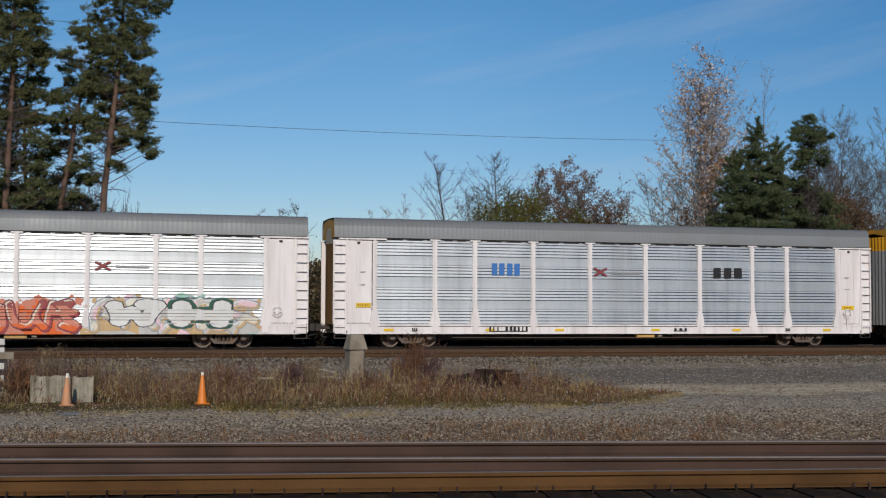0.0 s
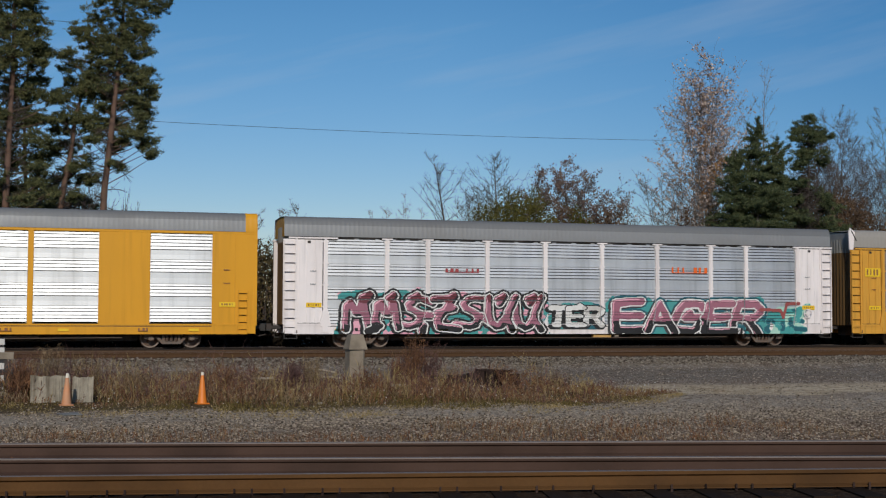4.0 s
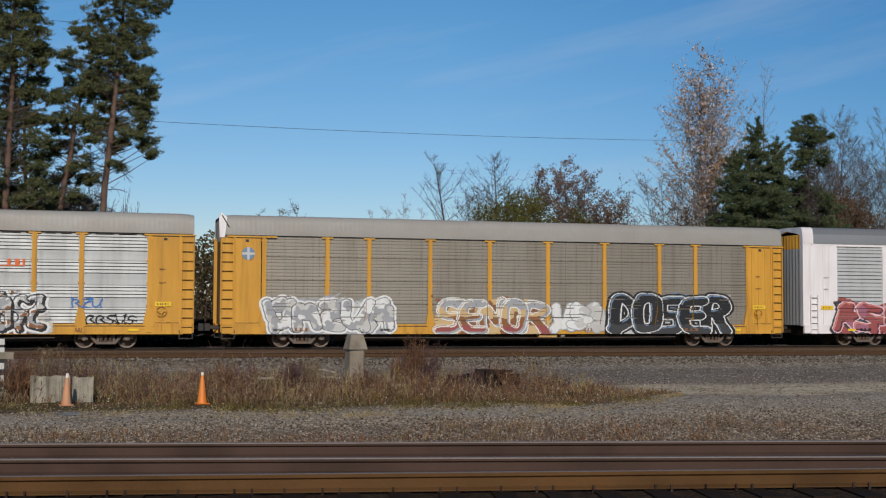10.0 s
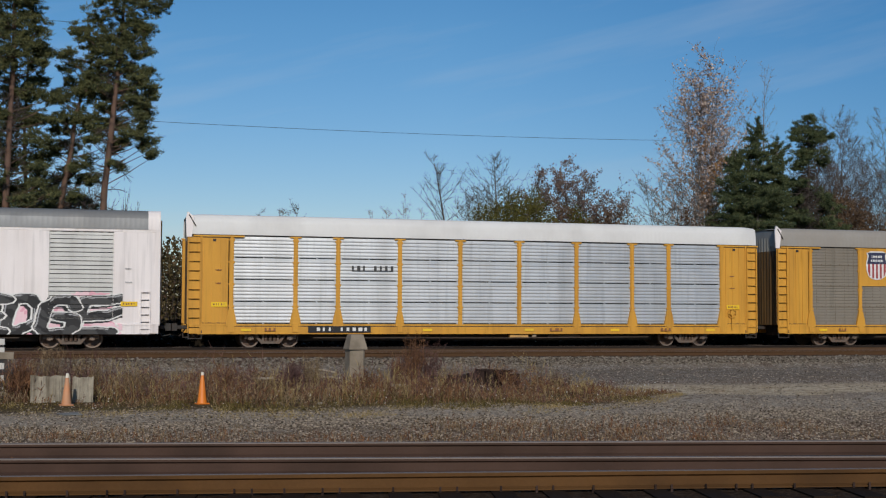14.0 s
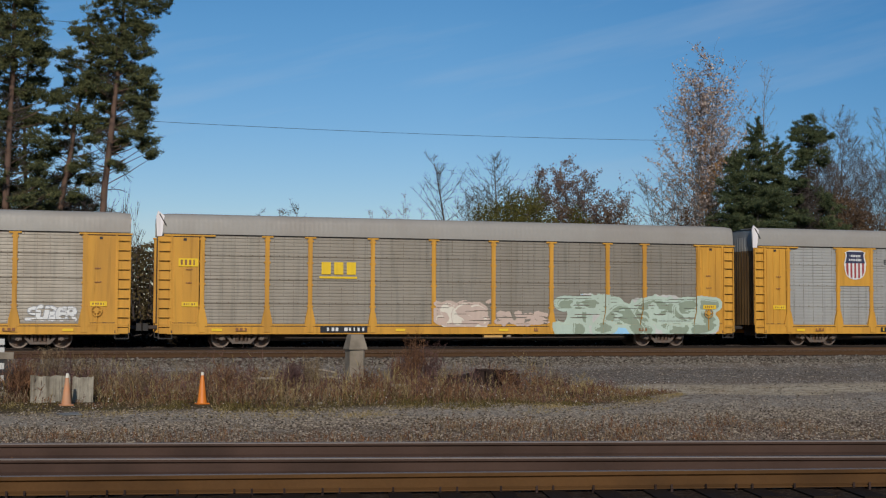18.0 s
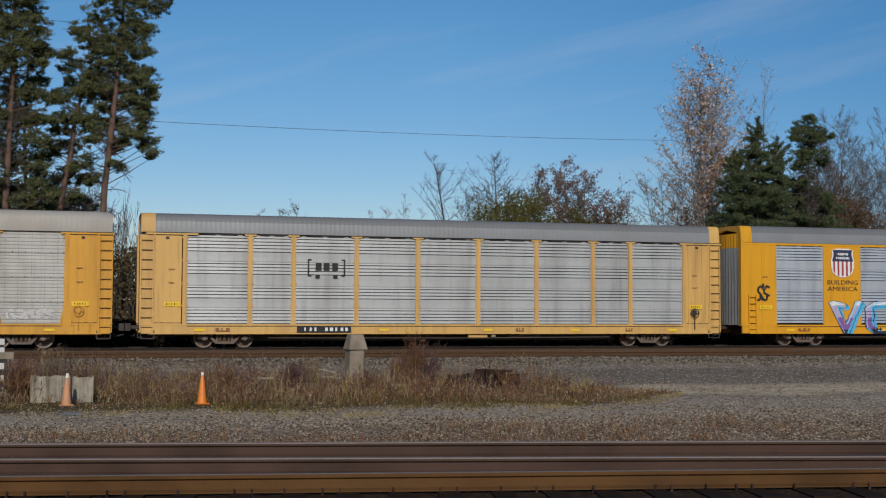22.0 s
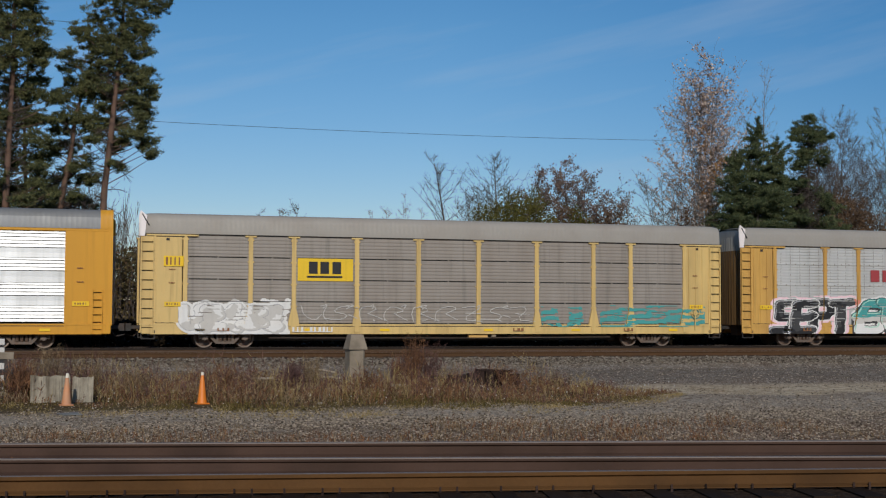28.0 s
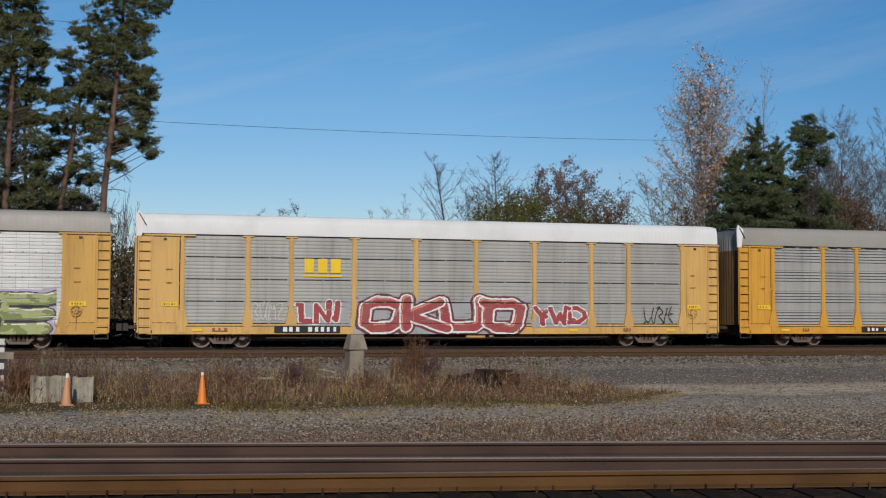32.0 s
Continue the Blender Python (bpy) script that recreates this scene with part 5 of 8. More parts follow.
# grimy car with pastel graffiti
car, surf = join(post_car(AUTORACK, "grimy brown-grey autorack car with yellow posts and pastel graffiti", YELLOW, GALV_DIRTY, "fine", ROOF_DUST))
logo(car, surf, -6.57, -4.86, 3.02, 3.79, "yellow", 3, label="yellow block-shaped railway emblem")
graffiti(car, surf, "blue letters with white outlines on pink", -11.4, -4.9, 0.52, 2.05, "AVIOR", ("slate_blue", "navy", "slate_blue", "lilac"), "white", "light_pink", ("light_pink", "pale", "lilac", "salmon"), 0.17, 0.04, seed=31, lean=0.12, inner="sky_blue", deep="navy")
graffiti(car, surf, "white chalky spray letters", -5.2, 0.9, 0.56, 1.92, 6, ("pale", "white", "light_pink", "pale"), "grey", "white", ("pale", "light_pink", "grey", "white"), 0.12, 0.025, seed=32, inner="white", deep="lilac")
graffiti(car, surf, "pale pink letters with dark edges", 0.8, 6.3, 0.56, 2.02, "PLACE", ("pink", "light_pink", "light_pink"), "maroon", "", ("pink", "grey", "lilac", "slate_blue"), 0.17, 0.045, "black", seed=33, lean=0.2, inner="white", mode="bands")
graffiti(car, surf, "black outlined white letters", 7.45, 10.05, 0.80, 2.02, 4, ("white", "pale"), "black", "black", ("pale",), 0.11, 0.04, seed=34, deep="grey")
number_plate(car, surf, -7.42, -4.97)
bars(car, surf, "notice", "yellow notice panel", -12.85, -12.1, 3.40, 3.82, "brown", 4, "yellow")
stencils(car, surf, 5)
# silver car with black throw-up
car, surf = join(post_car(AUTORACK, "silver louvred autorack car with yellow posts and black graffiti", YELLOW, GALV_SILVER, "banded", ROOF_DUST))
graffiti(car, surf, "fat black letters with white outlines", -1.2, 2.6, 0.50, 2.18, "STOE", ("charcoal", "black"), "white", "", (), 0.20, 0.045, seed=41, nib=True, inner="grey", thick=0.9, jag=0.3, gap=0.26)
graffiti(car, surf, "white and rust coloured letters", 3.45, 7.75, 0.60, 2.32, 6, ("grey", "pale", "brown", "grey"), "black", "white", ("brown", "grey", "pale"), 0.15, 0.045, seed=42, inner="white", deep="black")
tag_scrawl(car, surf, 8.6, 9.9, 1.65, 2.05, "blue", 3, 43)
tag_scrawl(car, surf, 9.2, 11.3, 0.95, 1.35, "black", 5, 44)
bars(car, surf, "stencil", "orange lettering bars with black line", 4.55, 6.9, 3.38, 3.68, "orange", 8)
number_plate(car, surf, -7.0, -4.6)
tag_scrawl(car, surf, -12.8, -11.95, 2.4, 3.1, "black", 2, 45, 0.04)
stencils(car, surf, 6)
# grimy car with white throw-ups
car, surf = join(post_car(AUTORACK, "grimy grey autorack car with yellow posts and white throw-up graffiti", YELLOW, GALV_DIRTY, "fine", ROOF_DUST))
graffiti(car, surf, "white bubble letters", -11.9, -5.8, 0.56, 2.15, 5, ("pale", "grey", "white"), "charcoal", "white", ("pale", "grey"), 0.22, 0.03, seed=51, nib=True, inner="white", thick=0.95)
graffiti(car, surf, "rust brown letters with white outlines", -4.1, 1.5, 0.50, 2.15, "SENOR", ("dusty_red", "brown", "tan", "grey"), "white", "", ("brown", "tan", "brown"), 0.19, 0.05, seed=52, mode="bands", nib=True, lean=0.08, inner="cream", deep="grey", thick=0.9)
graffiti(car, surf, "white bubble letters", 1.55, 4.4, 0.56, 2.05, 3, ("white", "pale"), "grey", "", (), 0.20, 0.05, seed=53, nib=True)
graffiti(car, surf, "black letters edged in white on blue cloud", 4.4, 10.95, 0.50, 2.42, "DOSER", ("charcoal", "black", "black", "black"), "white", "black", ("slate_blue", "pale", "slate_blue"), 0.22, 0.045, "black", seed=54, mode="bands", nib=True, inner="slate_blue", lean=0.12, thick=0.75)
decal(car, "round_emblem", "faded round blue emblem", -12.85, -12.25, 3.75, 4.35, ["slate_blue", "pale"],
      lambda X, Z: np.where(np.hypot(X + 12.55, Z - 4.05) < 0.28, np.where((np.abs(X + 12.55) < 0.05) | (np.abs(Z - 4.05) < 0.05), 1, 0), -1), surf, 0.025, 0.034)
stencils(car, surf, 7, left=False)
# white flush car fully painted along its lower side
car, surf = join(flush_car(AUTORACK, "white autorack car with silver screens and full-length graffiti", WHITE_PAINT, GALV_WHITE, ROOF_GREY, style="slatted", door_top=YELLOW))
graffiti(car, surf, "deep red letters with white edges", -12.1, -4.1, 0.44, 2.15, 6, ("dusty_red", "dusty_red", "plum"), "light_pink", "", ("dark_green", "dusty_red", "charcoal", "dusty_red"), 0.23, 0.05, "charcoal", seed=61, inner="salmon", deep="maroon")
graffiti(car, surf, "silver and green letters on ochre cloud", -4.2, 4.3, 0.46, 2.25, 6, ("charcoal", "green", "silver_green", "grey"), "white", "charcoal", ("tan", "brown", "tan", "dusty_red"), 0.19, 0.045, "dark_green", seed=62, inner="pale", deep="charcoal", mode="bands")
graffiti(car, surf, "black and white letters on pink cloud", 4.3, 12.0, 0.40, 2.20, "KEDGE", ("charcoal", "black", "charcoal"), "white", "", ("pink", "light_pink", "pink"), 0.20, 0.06, "black", seed=63, inner="grey", lean=0.25, thick=0.7)
stencils(car, surf, 8, "grey", dark="black")
# silver car with white roof
car, surf = join(post_car(AUTORACK, "yellow framed autorack car with pale sheeted sides and white roof", YELLOW, GALV, "sheeted", ROOF_WHITE))
bars(car, surf, "stencil", "dark owner lettering bars", -6.8, -4.5, 3.34, 3.58, "charcoal", 9)
number_plate(car, surf, -8.4, -5.7)
stencils(car, surf, 9)
# shield car with pink throw-up
car, surf = join(post_car(AUTORACK, "dusty yellow posted autorack car with shield emblem and pink graffiti", YELLOW, GALV_DIRTY, "fine", ROOF_DUST, solid_bay=-8.07))
shield(car, surf, -8.70, -7.44, 3.24, 4.68)
graffiti(car, surf, "pink bubble letters with black outlines", -3.0, 3.9, 0.50, 2.20, "OSEK", ("pink", "light_pink", "light_pink", "pink"), "black", "white", (), 0.25, 0.05, "black", seed=71, inner="white", deep="pink", thick=0.7)
graffiti(car, surf, "small white letters", 9.5, 11.6, 1.08, 1.72, "SUGER", ("white",), "grey", "", (), 0.07, 0.03, seed=72, nib=True)
graffiti(car, surf, "white throw-up with red edge", -6.6, -4.9, 0.60, 1.78, 2, ("pale", "white"), "red", "", (), 0.18, 0.05, seed=73)
tag_scrawl(car, surf, -3.9, -3.1, 1.1, 1.9, "blue", 2, 74, 0.04)
stencils(car, surf, 10, left=False)
# grimy car with mint piece
car, surf = join(post_car(AUTORACK, "dusty grey-brown autorack car with yellow posts and mint graffiti", YELLOW, GALV_DIRTY, "fine", ROOF_DUST))
logo(car, surf, -6.71, -5.0, 3.0, 3.73, "yellow", 3, label="yellow block-shaped railway emblem")
graffiti(car, surf, "faded cream throw-up", -1.3, 1.15, 0.90, 1.98, 3, ("dusty_pink", "dusty_pink", "cream"), "dusty_pink", "dusty_pink", ("dusty_pink", "dusty_pink", "cream"), 0.20, 0.025, seed=81, nib=True, inner="cream")
graffiti(car, surf, "faded cream letters", 1.48, 4.1, 0.90, 1.60, 4, ("dusty_pink", "dusty_pink"), "dusty_pink", "", (), 0.09, 0.02, seed=82)
graffiti(car, surf, "mint green letters on pale blue cloud", 4.4, 12.95, 0.50, 2.25, "TARS", ("sage", "sage", "pale_mint", "sage"), "pale_mint", "pale_mint", ("sky_blue", "pale", "pale_mint", "pale_mint"), 0.27, 0.05, seed=83, nib=True, inner="pale_mint", lean=0.08, thick=0.85, jag=0.5)
number_plate(car, surf, -6.6, -4.6)
bars(car, surf, "notice", "yellow notice panel", -12.8, -12.1, 3.45, 3.80, "brown", 4, "yellow")
stencils(car, surf, 11)
# shield car with slogan
car, surf = join(post_car(AUTORACK, "silver-grey autorack car with yellow posts, shield emblem and slogan", YELLOW, GALV_GREY, "fine", ROOF_DUST, solid_bay=-8.07))
shield(car, surf, -8.70, -7.44, 3.24, 4.70)
lettering(car, "BUILDING", -5.42, 4.02, 0.34, "black", -1.482, 1.9)
lettering(car, "AMERICA", -3.15, 4.02, 0.34, "black", -1.482, 1.75)
graffiti(car, surf, "black and white letters with pink and green", -4.7, 2.0, 0.42, 2.48, 5, ("black", "white", "black", "plum"), "white", "white", ("teal", "teal", "black"), 0.14, 0.05, "black", seed=91, mode="bands", inner="pink", deep="black")
tag_scrawl(car, surf, 2.15, 3.5, 0.85, 1.32, "blue", 4, 92, 0.035)
tag_scrawl(car, surf, -5.9, -4.8, 0.9, 1.4, "blue", 2, 93, 0.06)
graffiti(car, surf, "faded white letters", 9.4, 11.4, 1.15, 1.60, 5, ("pale",), "grey", "", (), 0.05, 0.02, seed=94)
bars(car, surf, "stencil", "black running number bars", -6.9, -4.6, 0.62, 0.84, "black", 11)
stencils(car, surf, 12)
# pale silver car with framed emblem
car, surf = join(post_car(AUTORACK, "pale silver autorack car with faded yellow frame and small emblem", YELLOW_PEACH, GALV_SILVER, "banded", ROOF_GREY, eave=4.92, taper=False, flare=False, trim=YELLOW_PEACH))
logo(car, surf, -6.2, -5.1, 3.35, 3.68, "black", 3, under=False)
decal(car, "emblem", "black bracket frame round an emblem", -6.6, -4.7, 2.95, 3.90, ["black"],
      lambda X, Z: np.where(((np.abs(np.abs(X + 5.65) - 0.82) < 0.035) & (Z > 3.12) & (Z < 3.85)) | ((np.abs(X + 5.65) > 0.68) & (np.abs(X + 5.65) < 0.84) & ((np.abs(Z - 3.83) < 0.03) | (np.abs(Z - 3.14) < 0.03)))
                            | ((np.abs(np.abs(X + 5.65) - 0.4) < 0.09) & (np.abs(Z - 3.08) < 0.07)), 0, -1), surf, 0.025, 0.034)
number_plate(car, surf, -6.9, -4.6)
stencils(car, surf, 13)
# yellow shield car with blue letters
car, surf = join(flush_car(AUTORACK, "bright yellow autorack car with silver screens and blue graffiti word", YELLOW_DEEP, GALV, ROOF_GREY))
shield(car, surf, -8.72, -7.38, 3.34, 4.78)
lettering(car, "BUILDING", -8.05, 2.98, 0.32, "black", -1.515, 1.72)
lettering(car, "AMERICA", -8.05, 2.66, 0.32, "black", -1.515, 1.72)
graffiti(car, surf, "blue, white and violet gradient letters", -9.1, 3.9, 0.46, 2.18, "VOLUME", ("navy", "violet", "violet", "lilac", "lilac", "white"), "navy", "", (), 0.135, 0.03, "aqua", seed=101, mode="bands", inner="sky_blue", thick=0.62, deep="aqua", jag=0.15, gap=0.30, cast=-1)
tag_scrawl(car, surf, 4.5, 6.3, 1.0, 1.55, "pink", 4, 102, 0.03)
tag_scrawl(car, surf, -12.9, -12.2, 2.1, 2.9, "black", 2, 103, 0.05)
bars(car, surf, "stencil", "black running number bars", -6.6, -4.4, 0.62, 0.84, "black", 11)
stencils(car, surf, 14)
# orange-yellow crest car
car, surf = join(flush_car(AUTORACK, "orange-yellow autorack car with silver screens and round crest", ORANGE_YELLOW, GALV, ROOF_GREY))
crest(car, surf, -8.92, -7.30, 2.84, 4.62)
number_plate(car, surf, -6.34, -4.14, 0.58, 0.86)
logo(car, surf, 1.72, 2.66, 0.60, 0.82, "red", 3, under=False)
stencils(car, surf, 15)
# sheeted grimy car, faded yellow
car, surf = join(post_car(AUTORACK, "weathered silver sheeted autorack car with faded yellow posts and emblem plate", YELLOW_PALE, GALV_DULL, "sheeted", ROOF_DUST))
decal(car, "emblem_plate", "yellow plate behind the railway emblem", -6.96, -4.46, 2.88, 3.88, ["yellow"], lambda X, Z: np.zeros(X.shape, int), surf, 0.3, 0.02)
logo(car, surf, -6.55, -4.95, 3.02, 3.74, "black", 3)
graffiti(car, surf, "white bubble throw-up", -12.2, -7.4, 0.56, 1.90, 5, ("white", "white", "pale"), "grey", "white", ("white", "white", "pale"), 0.23, 0.022, seed=111, nib=True, deep="pale")
tag_scrawl(car, surf, -6.8, 4.1, 1.1, 1.8, "pale", 9, 112, 0.015)
decal(car, "graffiti", "worn teal paint strokes", 4.5, 12.9, 0.86, 1.88, ["teal"],
      lambda X, Z: np.where((soft_noise(X * 0.8, Z * 5.0, 113, 1.6) + 0.5 * soft_noise(X * 3, Z * 9, 114, 1.3) + 0.25 - np.abs(Z - 1.3) * 0.9 > 0.0) & (soft_noise(X, Z * 0.4, 115, 0.8) > -0.55), 0, -1), surf, 0.036, 0.01)
bars(car, surf, "stencil", "white running number bars", -7.4, -5.3, 0.62, 0.84, "white", 11)
bars(car, surf, "notice", "yellow notice panel", -12.7, -12.0, 3.45, 3.90, "brown", 4, "yellow")
stencils(car, surf, 16)
# silver car with a row of three pieces
car, surf = join(post_car(AUTORACK, "silver autorack car with yellow posts and three graffiti pieces", YELLOW_WORN, GALV_WHITE, "fine", ROOF_DUST))
logo(car, surf, -6.55, -4.46, 3.14, 3.72, "red", 3, under=False, label="red block-shaped owner emblem")
graffiti(car, surf, "black angular letters with white edges", -12.1, -7.4, 0.50, 2.28, "SEPT", ("charcoal", "black"), "white", "light_pink", (), 0.21, 0.05, seed=121, lean=0.24, inner="grey", thick=0.72)
graffiti(car, surf, "teal and white letters on salmon cloud", -7.4, 1.0, 0.46, 2.25, "BLASE", ("white", "white", "pale", "teal", "teal", "teal"), "black", "white", ("white", "salmon", "white", "salmon"), 0.24, 0.03, "charcoal", seed=122, mode="bands", nib=True, inner="mint", lean=0.15, thick=0.85)
graffiti(car, surf, "olive green letters with black and violet edges", 1.0, 11.4, 0.48, 2.38, "SOMBE", ("olive", "lime", "lime", "olive"), "charcoal", "lilac", ("lilac", "violet", "grey", "pale"), 0.27, 0.045, "black", seed=123, inner="cream", deep="olive", lean=0.12, thick=0.75)
stencils(car, surf, 17)
# white-roofed car with red letters
car, surf = join(post_car(AUTORACK, "yellow autorack car with grey sheeted sides, white roof, red graffiti", YELLOW_PEACH, GALV_GREY, "sheeted", ROOF_WHITE))
logo(car, surf, -6.63, -4.85, 3.07, 3.87, "yellow", 3, label="yellow block-shaped railway emblem")
graffiti(car, surf, "dark red letters with white edges", -6.85, -4.55, 0.95, 1.98, "LNI", ("red",), "white", "", ("grey",), 0.11, 0.05, seed=131)
graffiti(car, surf, "tall dark red letters edged in white", -4.25, 4.0, 0.54, 2.20, "OKUO", ("dusty_red", "red", "dusty_red"), "white", "maroon", ("grey",), 0.21, 0.085, "maroon", seed=132, inner="salmon")
graffiti(car, surf, "dark red letters with white edges", 4.05, 7.0, 0.90, 1.85, "YWD", ("red",), "white", "", ("grey",), 0.11, 0.05, seed=133)
tag_scrawl(car, surf, -8.9, -7.4, 1.1, 1.9, "pale", 4, 134, 0.018)
tag_scrawl(car, surf, 9.8, 11.4, 1.0, 1.8, "black", 3, 135, 0.02)
number_plate(car, surf, -7.8, -5.0, 0.58, 0.90)
stencils(car, surf, 18)
# last car in view
car, surf = join(post_car(AUTORACK, "weathered silver autorack car with yellow posts and grey roof", YELLOW, GALV_GREY, "banded", ROOF_DUST))
number_plate(car, surf, -6.85, -4.5)
stencils(car, surf, 19)

CAR_PITCH, FIRST_CENTRE = 28.6, -252.37 + 27.52 / 2


def travelled(t):
    """Metres the train has rolled to the left, counted from 16 s."""
    ts = (0, 2, 3.5, 5.5, 8, 10.5, 12.5, 14.5, 17, 18.5, 20, 21.5, 23, 23.5, 24, 24.5, 25.5, 27.5, 29.5, 32)
    ss = (-234.48, -204.72, -182.45, -152.8, -115.98, -79.13, -49.84, -20.56, 15.93, 37.9, 59.63, 81.3, 102.96, 110.09, 116.85, 123.94, 138.25, 167.13, 195.82, 231.62)
    return float(np.interp(t, ts, ss))
# ---- vegetation ----
BARK_PINE = material("pine_bark", (0.14, 0.082, 0.058), 0.9, 0, 0.3, 2, 25, 0.6, 30, (0.09, 0.06, 0.045), 0.6, 1.5)
BARK_GREY = material("grey_bark", (0.115, 0.095, 0.082), 0.9, 0, 0.25, 2, 25, 0.4, 30)
TWIG_PALE = material("pale_twigs", (0.24, 0.20, 0.17), 0.9, 0, 0.2, 2, 25, 0)


def leaf_material(name, a, b, rough=0.6):
    """Foliage whose pieces vary between two colours, with some light passing through."""
    m = bpy.data.materials.new(name)
    m.use_nodes = True
    n, l = m.node_tree.nodes, m.node_tree.links
    bs = n["Principled BSDF"]
    geo, ramp = n.new("ShaderNodeNewGeometry"), n.new("ShaderNodeValToRGB")
    ramp.color_ramp.elements[0].color, ramp.color_ramp.elements[1].color = (*a, 1), (*b, 1)
    l.new(geo.outputs["Random Per Island"], ramp.inputs[0])
    l.new(ramp.outputs[0], bs.inputs["Base Color"])
    bs.inputs["Roughness"].default_value = rough
    bs.inputs["Specular IOR Level"].default_value = 0.1
    tr, mx = n.new("ShaderNodeBsdfTranslucent"), n.new("ShaderNodeMixShader")
    l.new(ramp.outputs[0], tr.inputs["Color"])
    mx.inputs[0].default_value = 0.22
    l.new(bs.outputs[0], mx.inputs[1])
    l.new(tr.outputs[0], mx.inputs[2])
    l.new(mx.outputs[0], n["Material Output"].inputs["Surface"])
    MATS[name] = m
    return m


NEEDLES = leaf_material("pine_needles", (0.022, 0.042, 0.028), (0.235, 0.225, 0.09))
FIR_NEEDLES = leaf_material("fir_needles", (0.020, 0.046, 0.028), (0.185, 0.20, 0.09))
POPLAR_LEAF = leaf_material("fading_poplar_leaves", (0.26, 0.145, 0.10), (0.84, 0.69, 0.59))
RUSSET_LEAF = leaf_material("russet_leaves", (0.085, 0.05, 0.05), (0.37, 0.26, 0.20))
ORANGE_LEAF = leaf_material("orange_poplar_leaves", (0.30, 0.13, 0.04), (0.62, 0.36, 0.15))
OLIVE_LEAF = leaf_material("olive_bush_leaves", (0.06, 0.065, 0.02), (0.20, 0.17, 0.04))
BROWN_LEAF = leaf_material("brown_bush_leaves", (0.08, 0.05, 0.034), (0.23, 0.145, 0.085))
DRY_GRASS = leaf_material("dry_weeds", (0.070, 0.043, 0.023), (0.42, 0.30, 0.18), 0.8)
RED_WEED = leaf_material("reddish_weeds", (0.085, 0.040, 0.024), (0.32, 0.165, 0.085), 0.8)
PURPLE_WEED = leaf_material("purple_brown_weeds", (0.085, 0.045, 0.042), (0.22, 0.125, 0.105), 0.8)
GREEN_GRASS = leaf_material("autumn_grass", (0.060, 0.048, 0.016), (0.225, 0.165, 0.055), 0.8)
STRAW = leaf_material("straw_grass", (0.26, 0.18, 0.07), (0.46, 0.35, 0.17), 0.8)
STONE_MIX = leaf_material("loose_stones", (0.050, 0.034, 0.023), (0.57, 0.465, 0.355), 0.9)

STONE_DARK = leaf_material("stained_stones", (0.05, 0.036, 0.027), (0.38, 0.33, 0.27), 0.9)
# colour as dark as shade, for the leaves added behind the train
SHADE_LEAF = leaf_material("near_black_leaves", (0.012, 0.009, 0.006), (0.035, 0.026, 0.016), 0.9)
UNDER_LEAF = leaf_material("shaded_undergrowth_leaves", (0.045, 0.038, 0.018), (0.17, 0.125, 0.055))
WHITE_SEED = leaf_material("white_seed_heads", (0.45, 0.42, 0.36), (0.75, 0.72, 0.66), 0.8)
BARK_DARK = material("dark_bark", (0.075, 0.058, 0.050), 0.9, 0, 0.25, 2, 25, 0)


def unit_vectors(r, n):
    v = r.normal(size=(n, 3))
    return v / np.linalg.norm(v, axis=1, keepdims=True)


def blades(base, way, length, width, r):
    """Narrow triangles from base along way."""
    side = np.cross(way, unit_vectors(r, len(base)))
    side /= np.linalg.norm(side, axis=1, keepdims=True) + 1e-9
    w, t = (np.asarray(width) / 2).reshape(-1, 1), base + way * np.asarray(length).reshape(-1, 1)
    v = np.stack([base - side * w, base + side * w, t], 1).reshape(-1, 3)
    return v, np.arange(len(v)).reshape(-1, 3)


def leaf_quads(centre, size, r):
    """Small bent-free leaves as rhombs."""
    n = len(centre)
    a = unit_vectors(r, n)
    b = np.cross(a, unit_vectors(r, n))
    b /= np.linalg.norm(b, axis=1, keepdims=True) + 1e-9
    s = (size * r.uniform(0.6, 1.25, n)).reshape(-1, 1)
    v = np.stack([centre - a * s, centre - b * s * 0.6, centre + a * s, centre + b * s * 0.6], 1).reshape(-1, 3)
    return v, np.arange(len(v)).reshape(-1, 4)


def tubes(segs, n):
    """Tapered prisms for many segments (p0, p1, r0, r1) at once."""
    p0, p1 = np.array([s[0] for s in segs], float), np.array([s[1] for s in segs], float)
    r0, r1 = np.array([s[2] for s in segs]).reshape(-1, 1), np.array([s[3] for s in segs]).reshape(-1, 1)
    d = p1 - p0
    d /= np.linalg.norm(d, axis=1, keepdims=True) + 1e-9
    ref = np.where(np.abs(d[:, 2:3]) > 0.9, np.array([[1.0, 0, 0]]), np.array([[0, 0, 1.0]]))
    a = np.cross(d, ref)
    a /= np.linalg.norm(a, axis=1, keepdims=True) + 1e-9
    b = np.cross(d, a)
    rings = []
    for p, rad in ((p0, r0), (p1, r1)):
        for k in range(n):
            t = 2 * math.pi * k / n
            rings.append(p + (a * math.cos(t) + b * math.sin(t)) * rad)
    v = np.stack(rings, 1).reshape(-1, 3)
    base = (np.arange(len(segs)) * 2 * n)[:, None]
    f = np.concatenate([base + np.array([[k, (k + 1) % n, n + (k + 1) % n, n + k]]) for k in range(n)], 0)
    return v, f


